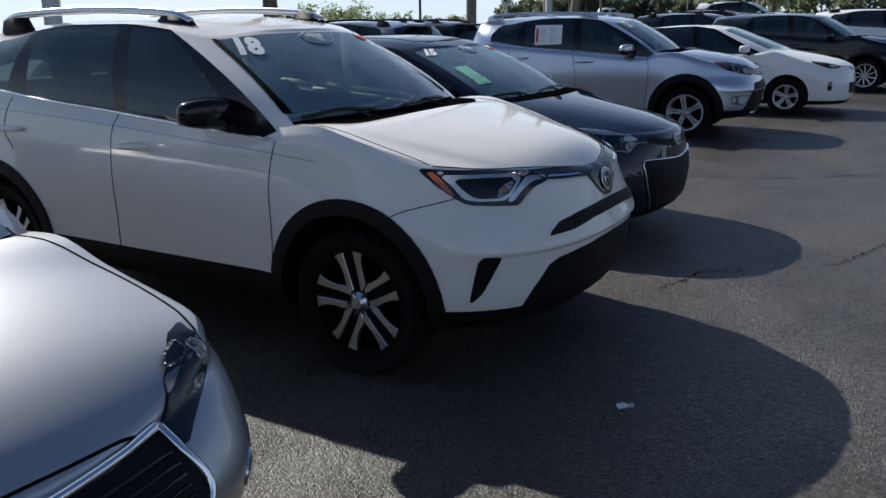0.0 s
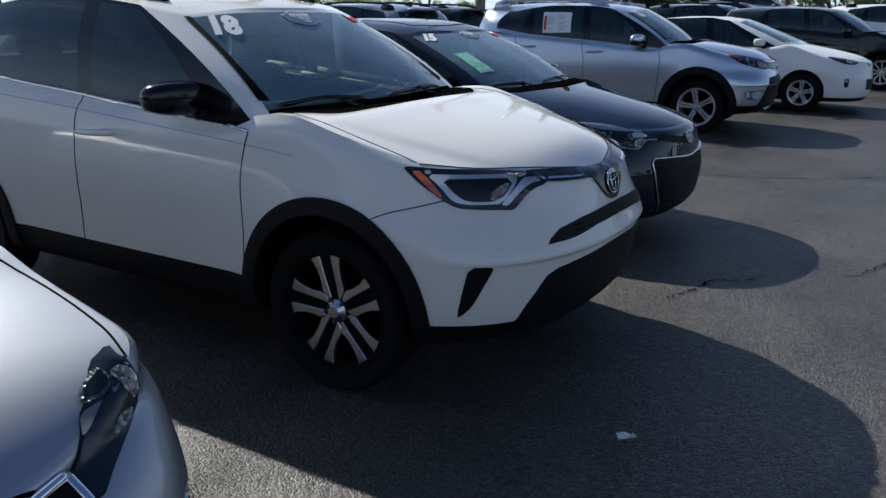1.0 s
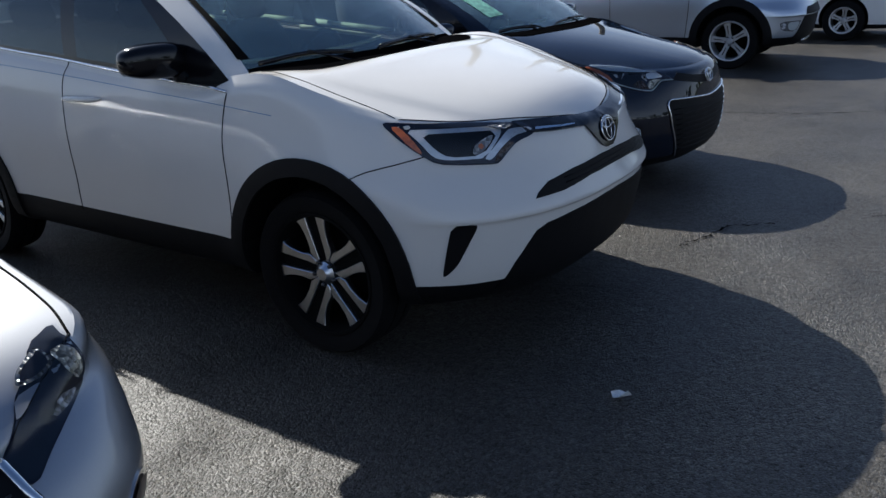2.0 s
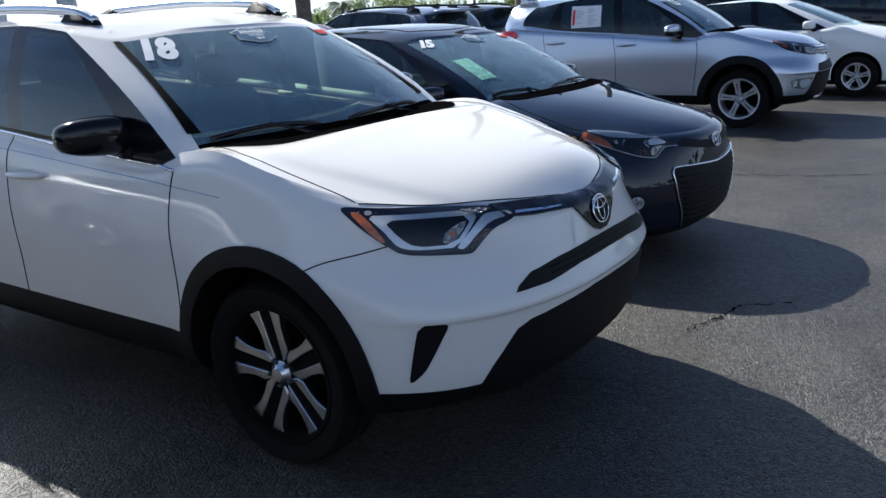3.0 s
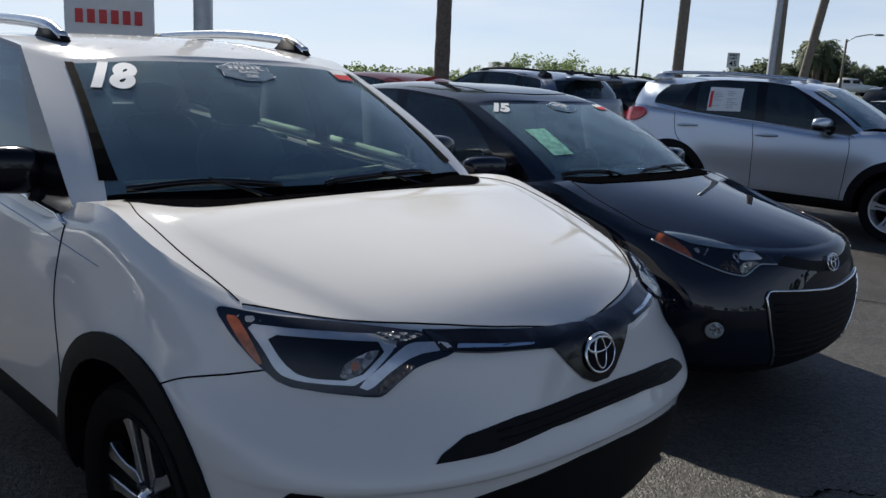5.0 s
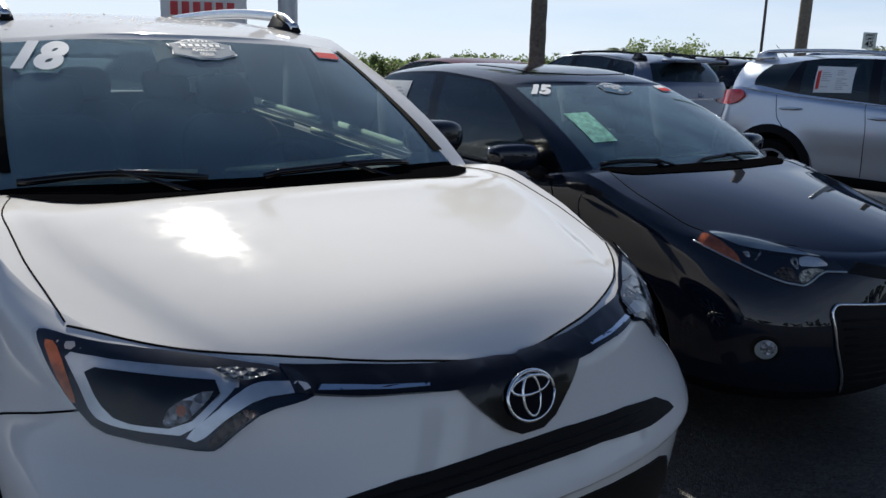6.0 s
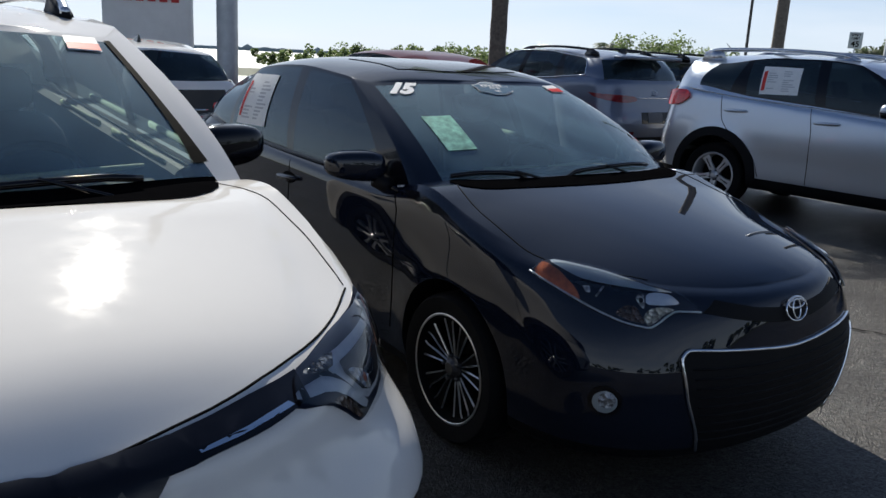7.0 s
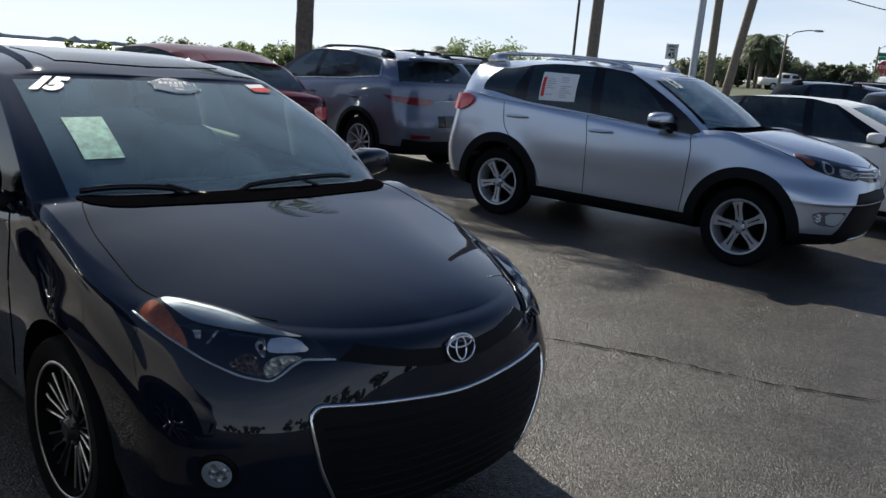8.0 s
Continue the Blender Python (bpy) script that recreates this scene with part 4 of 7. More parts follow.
def arch_trim(car, r0, r1, a0, a1, mat, name="wheel_arch_trim", lift=0.012, wheels=(0, 1), low=None):
    S = car["S"]
    for i in wheels:
        xw, zw = (0.0, -S["wb"])[i] + S.get("hub_x", 0.0), S["wheel_r"] + S.get("arch_dz", 0.02)
        aa = np.linspace(radians(a0), radians(a1), 30)
        o = [(xw + r1 * math.cos(a), zw + r1 * math.sin(a)) for a in aa] + [(xw + r0 * math.cos(a), zw + r0 * math.sin(a)) for a in aa[::-1]]
        patch(car, name, o, "right", mat, lift, 0.004, 0.06, both=True)


def rails(car, pts, mat, foot_mat, r=0.018, flat=1.5):
    """Roof rails: a bar on each side with a foot at either end."""
    for sy in (-1, 1):
        k = np.linspace(0, len(pts) - 1, 40)
        pp = pchip(np.arange(len(pts)), np.array(pts, float), k)
        v, f = tube([(a, b * sy, c) for a, b, c in pp], r, 10, flat=flat)
        ob = mesh_ob("roof_rail", v, f, mat, car["root"])
        for e, d in ((0, -1), (-1, 1)):
            x, y, z = pts[e]
            x2, y2, z2 = pts[1 if e == 0 else -2]
            q = car["shell"].cast((x, y * sy, 3), (0, 0, -1))[0]
            zz = q.z if q is not None else z - 0.05
            vv = []
            bm = bmesh.new()
            A = [(x - d * 0.035, zz - 0.01), (x - d * 0.0, z + r * 0.6), (x + d * 0.05, z + r + (z2 - z) * 0.3), (x2, z2 + r * 1.2), (x2 + d * 0.05, z2 - r * 0.8), (x + d * 0.28, zz + 0.004), (x + d * 0.24, zz - 0.01)]
            n = len(A)
            vs = [bm.verts.new((a, y * sy - 0.026, c)) for a, c in A] + [bm.verts.new((a, y * sy + 0.026, c)) for a, c in A]
            bm.faces.new(vs[:n])
            bm.faces.new(vs[n:][::-1])
            for i in range(n):
                bm.faces.new((vs[i], vs[i + n], vs[(i + 1) % n + n], vs[(i + 1) % n]))
            bmesh.ops.recalc_face_normals(bm, faces=bm.faces)
            bmesh.ops.bevel(bm, geom=bm.edges[:], offset=0.012, segments=2, affect="EDGES")
            part("rail_foot", bm, foot_mat, ob)


def wipers(car, lines):
    """Wiper blades and arms along lines on the windshield, given as (x, y) from above."""
    for a, b, c in lines:
        def up(q, h):
            p, nrm = car["shell"].cast((q[0], q[1], 3), (0, 0, -1))
            return p + nrm * h if p is not None else Vector((q[0], q[1], 1.2))
        blade = [up((a[0] + (b[0] - a[0]) * t, a[1] + (b[1] - a[1]) * t), 0.016) for t in np.linspace(0, 1, 12)]
        v, f = tube(blade, 0.008, 6, flat=1.5)
        w = mesh_ob("wiper", v, f, M["gloss"], car["root"])
        mid = up(((a[0] + b[0]) / 2, (a[1] + b[1]) / 2), 0.032)
        v, f = tube([up(c, 0.02), up(((c[0] * 2 + mid.x) / 3, (c[1] * 2 + mid.y) / 3), 0.035), mid], [0.012, 0.009, 0.006], 6)
        mesh_ob("wiper_arm", v, f, M["gloss"], w)


def emblem(car, at, w, h, view=(1, 0, 0), ring_mat="chrome", tilt=0.0):
    """A plain oval badge of rings."""
    d, u, v = view_axes(view)
    p, nrm = car["shell"].cast(u * at[0] + v * at[1] + d * 6, -d)
    if p is None:
        return
    if nrm.dot(d) < 0:
        nrm = -nrm
    base = p + nrm * 0.012
    uu = Vector((0, 0, 1)).cross(nrm).normalized()
    vv_ = nrm.cross(uu).normalized()
    root = None
    for rw, rh, cx, cz in ((w, h, 0, 0), (w * 0.36, h * 0.82, 0, 0), (w * 0.80, h * 0.36, 0, h * 0.42)):
        ring = [base + uu * (cx + rw * math.cos(a)) + vv_ * (cz + rh * math.sin(a)) for a in np.linspace(0, 2 * math.pi, 33)]
        x, y = tube(ring, w * 0.066, 8)
        ob = mesh_ob("badge" if root is None else "badge_ring", x, y, M[ring_mat], root or car["root"])
        root = root or ob


def shark_fin(car, x):
    """The small aerial fin on the roof."""
    q = car["shell"].cast((x, 0, 3), (0, 0, -1))[0]
    if q is None:
        return
    bm = bmesh.new()
    side = [(0.09, -0.01), (0.03, 0.035), (-0.05, 0.065), (-0.075, 0.06), (-0.08, -0.01)]
    a = [bm.verts.new((q.x + u, -0.022 if w < 0 else -0.006, q.z + w)) for u, w in side]
    b = [bm.verts.new((q.x + u, 0.022 if w < 0 else 0.006, q.z + w)) for u, w in side]
    bm.faces.new(a)
    bm.faces.new(b[::-1])
    for i in range(len(side)):
        k = (i + 1) % len(side)
        bm.faces.new((a[i], b[i], b[k], a[k]))
    bmesh.ops.recalc_face_normals(bm, faces=bm.faces)
    flat_edges(part("aerial_fin", bm, M["gloss"], car["root"]), 40)


def drops(car, boxes, n, seed):
    """Water beads standing on the paint."""
    rnd = random.Random(seed)
    v, f = [], []
    for i in range(n):
        x0, x1, y0, y1 = boxes[i % len(boxes)]
        x, y = rnd.uniform(x0, x1), rnd.gauss((y0 + y1) / 2, (y1 - y0) / 3.2)
        q, nrm = car["shell"].cast((x, y, 3), (0, 0, -1))
        if q is None or nrm.z < 0.5:
            continue
        r = 0.0025 + 0.0055 * rnd.random() ** 2.5
        t = nrm.orthogonal().normalized()
        b = nrm.cross(t)
        k = len(v)
        for rr, h in ((1.0, 0.0), (0.8, 0.30), (0.42, 0.48)):
            for j in range(8):
                a = 2 * math.pi * j / 8
                v.append(q + nrm * (0.0008 + h * r) + (t * math.cos(a) + b * math.sin(a)) * (r * rr))
        v.append(q + nrm * (0.0008 + 0.52 * r))
        for ring_ in (0, 1):
            for j in range(8):
                f.append((k + ring_ * 8 + j, k + ring_ * 8 + (j + 1) % 8, k + ring_ * 8 + 8 + (j + 1) % 8, k + ring_ * 8 + 8 + j))
        for j in range(8):
            f.append((k + 16 + j, k + 16 + (j + 1) % 8, k + 24))
    return tagged(mesh_ob("beading", v, f, M["bead"], car["root"]), kind="stuff")


# ---- car shapes ----
def ring(zk, F, c, p, W, R, cr=0.35, pr=0.6):
    zk = [(-9, zk), (9, zk)] if not isinstance(zk, list) else sorted(zk)
    return dict(zk=zk, F=F, c=c, p=p, W=W, R=R, cr=cr, pr=pr)


SUV = dict(
    wb=2.66, wheel_r=0.36, rim_r=0.248, tyre_w=0.225, half=0.915, arch_r=0.435, arch_dz=0.02, flare=0.022, barrel=0.025,
    rings=[
        ring(0.262, 0.50, 0.45, 0.8, 0.74, -3.45),
        ring(0.280, 0.72, 0.50, 0.8, 0.84, -3.58),
        ring(0.40, 0.855, 0.50, 0.8, 0.900, -3.66),
        ring(0.60, 0.893, 0.50, 0.8, 0.912, -3.70),
        ring(0.648, 0.900, 0.50, 0.8, 0.916, -3.70),
        ring(0.668, 0.922, 0.52, 0.82, 0.918, -3.70),
        ring(0.74, 0.893, 0.56, 0.82, 0.925, -3.69),
        ring(0.86, 0.862, 0.80, 0.85, 0.930, -3.66),
        ring([(0.9, 0.925), (0.5, 0.96), (0, 1.0), (-0.5, 1.03), (-1.7, 1.07), (-3.6, 1.10)], 0.84, 0.85, 0.85, 0.912, -3.62),
        ring([(0.85, 0.942), (0.43, 0.998), (0, 1.07), (-0.27, 1.12), (-0.45, 1.11), (-0.62, 1.08), (-1.7, 1.14), (-2.6, 1.195), (-3.6, 1.23)], 0.822, 0.865, 0.85, 0.898, -3.60),
        ring([(0.8, 0.955), (0.36, 1.03), (0, 1.125), (-0.27, 1.185), (-0.45, 1.17), (-0.62, 1.115), (-1.0, 1.14), (-1.7, 1.19), (-2.6, 1.262), (-3.1, 1.295), (-3.6, 1.29)], 0.80, 0.88, 0.85, 0.862, -3.58),
    ],
    crown=[(-3.6, 1.29), (-0.6, 1.17), (-0.3, 1.166), (-0.18, 1.172), (-0.10, 1.199), (0.0, 1.183), (0.3, 1.137), (0.5, 1.097), (0.62, 1.062), (0.68, 1.032), (0.74, 0.990), (0.8, 0.944)], clad_z=0.40,
    cabin=(-0.50, -3.35),
    house=[
        ((-0.30, 0, 1.175), (-1.00, 0, 1.612), 5, "windshield", 0.02),
        ((-0.345, 0.42, 1.175), (-1.03, 0.37, 1.604), 5, "windshield", 0.02),
        ((-0.44, 0.775, 1.165), (-1.10, 0.624, 1.583), 4, "", 0.012),
        ((-0.42, 0.872, 1.105), (-1.29, 0.722, 1.622), 2, "mirror_sail", 0.085),
        ((-0.70, 0.872, 1.128), (-1.32, 0.720, 1.626), 8, "front_side_window", 0.065),
        ((-1.52, 0.868, 1.190), (-1.585, 0.712, 1.652), 2, "door_pillar"),
        ((-1.63, 0.866, 1.198), (-1.70, 0.710, 1.656), 4, "rear_side_window"),
        ((-2.05, 0.864, 1.225), (-2.10, 0.708, 1.655), 4, "rear_side_window"),
        ((-2.40, 0.860, 1.250), (-2.42, 0.715, 1.625), 1, "rear_pillar"),
        ((-2.595, 0.856, 1.275), (-2.47, 0.713, 1.617), 4, "quarter_window", -0.01),
        ((-2.98, 0.835, 1.325), (-2.84, 0.685, 1.566), 3, "", -0.04),
        ((-3.45, 0.700, 1.200), (-3.30, 0.580, 1.575), 4, "rear"),
        ((-3.60, 0, 1.160), (-3.40, 0, 1.610), 1, ""),
    ],
    roof=[(-3.40, 1.612), (-3.0, 1.662), (-2.3, 1.696), (-1.6, 1.692), (-1.2, 1.652), (-1.0, 1.614)], tuck=0.015, hub_x=-0.03,
    seat_x=-1.4, seat_z=1.10, dash_x=-0.72, seat_rows=(-1.50, -2.45), mirror_in=(-1.06, 0.0, 1.50), head=0.965, spin=-12, hood_line=[(-3.6, 0.74), (-0.3, 0.735), (0.08, 0.685), (0.32, 0.61), (0.62, 0.52), (0.8, 0.42)],
)
SEDAN = dict(
    wb=2.70, wheel_r=0.318, rim_r=0.230, tyre_w=0.215, half=0.868, arch_r=0.365, arch_dz=0.015, flare=0.016, barrel=0.03,
    rings=[
        ring(0.17, 0.62, 0.45, 0.8, 0.70, -3.45),
        ring(0.19, 0.90, 0.48, 0.8, 0.80, -3.58),
        ring(0.34, 0.985, 0.50, 0.8, 0.850, -3.64),
        ring(0.50, 1.00, 0.52, 0.8, 0.865, -3.66),
        ring(0.63, 0.985, 0.60, 0.82, 0.880, -3.66),
        ring(0.74, 0.965, 0.74, 0.85, 0.885, -3.63),
        ring([(0.95, 0.785), (0.4, 0.835), (0, 0.89), (-0.5, 0.93), (-1.7, 0.96), (-3.6, 0.98)], 0.94, 0.84, 0.85, 0.870, -3.60),
        ring([(0.92, 0.802), (0.4, 0.852), (0, 0.93), (-0.28, 0.985), (-0.45, 0.975), (-0.65, 0.962), (-1.7, 0.99), (-3.6, 1.015)], 0.918, 0.86, 0.85, 0.855, -3.58),
        ring([(0.88, 0.815), (0.4, 0.865), (0, 0.965), (-0.28, 1.035), (-0.45, 1.01), (-0.65, 0.985), (-1.7, 1.01), (-2.6, 1.04), (-3.6, 1.04)], 0.885, 0.88, 0.85, 0.825, -3.56),
    ],
    crown=[(-3.56, 1.05), (-3.4, 1.10), (-3.0, 1.11), (-0.6, 1.05), (-0.3, 1.065), (0.0, 1.025), (0.4, 0.955), (0.7, 0.888), (0.82, 0.850), (0.885, 0.817)],
    cabin=(-0.48, -3.0),
    house=[
        ((-0.16, 0, 1.035), (-1.02, 0, 1.436), 5, "windshield", 0.03),
        ((-0.20, 0.40, 1.035), (-1.04, 0.38, 1.430), 5, "windshield", 0.035),
        ((-0.31, 0.700, 1.025), (-1.09, 0.630, 1.416), 4, "", 0.045),
        ((-0.40, 0.812, 0.975), (-1.22, 0.668, 1.430), 2, "mirror_sail", 0.13),
        ((-0.64, 0.815, 0.985), (-1.26, 0.668, 1.436), 8, "front_side_window", 0.10),
        ((-1.57, 0.832, 1.005), (-1.69, 0.662, 1.466), 2, "door_pillar"),
        ((-1.65, 0.832, 1.010), (-1.80, 0.662, 1.468), 4, "rear_side_window"),
        ((-2.08, 0.830, 1.022), (-2.10, 0.664, 1.456), 4, "rear_side_window"),
        ((-2.50, 0.822, 1.036), (-2.37, 0.662, 1.428), 1, "rear_pillar", -0.03),
        ((-2.55, 0.820, 1.040), (-2.41, 0.660, 1.422), 4, "quarter_window", -0.03),
        ((-2.90, 0.795, 1.095), (-2.64, 0.636, 1.352), 3, "", -0.03),
        ((-3.22, 0.640, 1.085), (-2.84, 0.54, 1.352), 4, "rear"),
        ((-3.34, 0, 1.095), (-2.80, 0, 1.395), 1, ""),
    ],
    roof=[(-2.84, 1.388), (-2.4, 1.485), (-1.9, 1.522), (-1.45, 1.512), (-1.2, 1.484), (-1.02, 1.437)], roof_e=4.0, tuck=-0.01, hub_x=0.008,
    seat_x=-1.3, seat_z=0.98, dash_x=-0.66, seat_rows=(-1.45, -2.35), mirror_in=(-1.04, 0.0, 1.33), sill=0.03, head=0.965,
)


def shaped(S, fx=1.0, fy=1.0, fz=1.0, **over):
    """The same kind of car stretched along, across and upward."""
    T = dict(S)
    T["rings"] = [dict(r, zk=[(x * fx, z * fz) for x, z in r["zk"]], F=r["F"] * fx, c=r["c"] * fx, W=r["W"] * fy, R=r["R"] * fx, cr=r["cr"] * fx) for r in S["rings"]]
    T["crown"] = [(x * fx, z * fz) for x, z in S["crown"]]
    T["roof"] = [(x * fx, z * fz) for x, z in S["roof"]]
    T["house"] = [((g[0][0] * fx, g[0][1] * fy, g[0][2] * fz), (g[1][0] * fx, g[1][1] * fy, g[1][2] * fz)) + tuple(g[2:]) for g in S["house"]]
    T["cabin"] = tuple(c * fx for c in S["cabin"])
    for k in ("wb", "seat_x", "dash_x"):
        T[k] = S[k] * fx
    T["seat_rows"] = tuple(x * fx for x in S["seat_rows"])
    T["half"], T["seat_z"] = S["half"] * fy, S["seat_z"] * fz
    T["mirror_in"] = (S["mirror_in"][0] * fx, 0, S["mirror_in"][2] * fz)
    T.update(over)
    return T


# ---- ground ----
def sky_line(az):
    """Elevation in degrees of the far ground in that direction."""
    return float(np.interp(az, [-180, -100, -62, -40, -18, 0, 60, 180], [0, -1.0, -1.0, -0.6, 0.25, 0.3, 0.1, 0]))


def ground():
    radii = [0.0, 2, 4, 6, 8, 10, 13, 16, 20, 25, 30, 36, 44, 54, 66, 80, 110, 160, 260, 500, 1000, 3000]
    seg = 120
    v, f = [], []
    for r in radii:
        for k in range(seg):
            az = -180 + 360 * k / seg
            x, y = 2.1 + r * math.sin(radians(az)), r * math.cos(radians(az))
            s = min(1, max(0, (r - 24) / 30))
            z = s * s * (3 - 2 * s) * (r * math.tan(radians(sky_line(az))) + 1.64 * min(1, r / 300))
            z += 0.006 * noise.noise(Vector((x * 0.5, y * 0.5, 0))) if r < 30 else 0
            v.append((x, y, z))
    for i in range(len(radii) - 1):
        for k in range(seg):
            f.append((i * seg + k, i * seg + (k + 1) % seg, (i + 1) * seg + (k + 1) % seg, (i + 1) * seg + k))
    bm = bmesh.new()
    vs = [bm.verts.new(p) for p in v]
    for q in f:
        bm.faces.new([vs[i] for i in q])
    bmesh.ops.remove_doubles(bm, verts=bm.verts, dist=0.0005)
    bmesh.ops.recalc_face_normals(bm, faces=bm.faces)
    ob = part("ground", bm, M["asphalt"], None)
    ob.data.materials.append(M["grass"])
    ob.data.materials.append(M["water"])
    for p in ob.data.polygons:
        x, y, z = p.center
        r, az = math.hypot(x - 2.1, y), math.degrees(math.atan2(x - 2.1, y))
        if p.normal.z < 0:
            p.flip()
        if r > 66 and -110 < az < -38:
            p.material_index = 2
        elif r > 44:
            p.material_index = 1
    return tagged(ob, "worn grey asphalt of a car lot", "ground", kind="structure")


ground()

# ---- the cars ----
ALLOY = (M["alloy"], M["alloydark"])
SILVERW = (M["alloysilver"], M["alloydark"])
DIAG = (1, -0.8, 0)


def sym(half):
    """A closed outline from its half with u below zero, listed round."""
    return half + [(-u, v) for u, v in half[::-1]]


def ngon(c, r, n=20, rz=None):
    return [(c[0] + r * math.cos(2 * math.pi * k / n), c[1] + (rz or r) * math.sin(2 * math.pi * k / n)) for k in range(n)]


def sheet(car, view, quad, mat, lift=0.006, lines=8, ink="grey_ink", parent=None, name="price_sheet"):
    """A paper sheet stuck to a pane, with bars for its small print. quad: top-left, top-right, bottom-right, bottom-left."""
    ob = patch(car, name, quad, view, mat, lift, 0.0, 0.06, parent=parent)
    if not ob:
        return
    a, b, c, d = (np.array(p) for p in quad)

    def at(s, t):
        return tuple((a * (1 - s) + b * s) * (1 - t) + (d * (1 - s) + c * s) * t)
    rnd = random.Random(len(name) * 7 + lines)
    for k in range(lines):
        t = 0.14 + 0.78 * k / lines
        for s0, s1 in ((0.16, 0.16 + rnd.uniform(0.15, 0.30)), (0.56, 0.56 + rnd.uniform(0.15, 0.34))):
            if rnd.random() < 0.8:
                patch(car, "printed_line", [at(s0, t), at(s1, t), at(s1, t + 0.035), at(s0, t + 0.035)], view, M[ink], lift + 0.002, 0.0, 0.2, parent=ob[0])
    return ob[0], at


def dealer_badge(car, c, w, h):
    """A blue and white shield sticker on the windshield."""
    o = [(c[0] + w * a, c[1] + h * b) for a, b in ((-1, 0.45), (-0.75, 0.55), (-0.35, 0.9), (0, 1.0), (0.35, 0.9), (0.75, 0.55), (1, 0.45), (0.92, 0), (1, -0.5), (0.6, -0.75), (0.3, -0.95), (-0.3, -0.95), (-0.6, -0.75), (-1, -0.5), (-0.92, 0))]
    ob = patch(car, "windshield_sticker", o, "front", M["sticker"], 0.005, 0.0, 0.06)[0]
    i = [(c[0] + (p[0] - c[0]) * 0.955, c[1] + (p[1] - c[1]) * 0.90) for p in o]
    patch(car, "sticker_field", i, "front", M["badgefield"], 0.007, 0.0, 0.06, parent=ob)

    def bar(u0, u1, v0, v1, name="sticker_bar"):
        patch(car, name, [(c[0] + w * u0, c[1] + h * v1), (c[0] + w * u1, c[1] + h * v1), (c[0] + w * u1, c[1] + h * v0), (c[0] + w * u0, c[1] + h * v0)], "front", M["sticker"], 0.009, 0.0, 0.06, parent=ob)
    for k in range(5):
        bar(-0.30 + 0.13 * k, -0.23 + 0.13 * k, 0.62, 0.76, "sticker_mark")
    bar(-0.70, 0.70, 0.47, 0.51)
    bar(-0.70, 0.70, 0.06, 0.10)
    for k in range(6):
        bar(-0.60 + 0.21 * k, -0.46 + 0.21 * k, 0.17, 0.40, "sticker_block")
    text_patch(car, "sticker_text", "ADVANTAGE", (c[0], c[1] - h * 0.16), h * 0.40, "front", M["sticker"], ob, 0.010)
    text_patch(car, "sticker_text", "DEALER", (c[0], c[1] - h * 0.56), h * 0.40, "front", M["sticker"], ob, 0.010)


def cabin_sun_strips(car, sills, dash):
    """Pale strips for sun patches on the door sills inside the far windows and on the dashboard edge."""
    for x0, x1, y, z0, z1 in sills:
        v, f = tube([(x0 + (x1 - x0) * t, y, z0 + (z1 - z0) * t) for t in np.linspace(0, 1, 6)], 0.009, 8, flat=1.6)
        mesh_ob("door_sill", v, f, M["sillcloth"], car["root"])
    x, y0, y1, z = dash
    for a, b in ((y0, y0 + (y1 - y0) * 0.36), (y0 + (y1 - y0) * 0.44, y1)):
        v, f = tube([(x - 0.20 * (abs(a + (b - a) * t) / 0.75) ** 2, a + (b - a) * t, z) for t in np.linspace(0, 1, 8)], [0.006, 0.010, 0.011, 0.011, 0.011, 0.012, 0.010, 0.006], 8)
        mesh_ob("dashboard_edge", v, f, M["sillcloth"], car["root"])


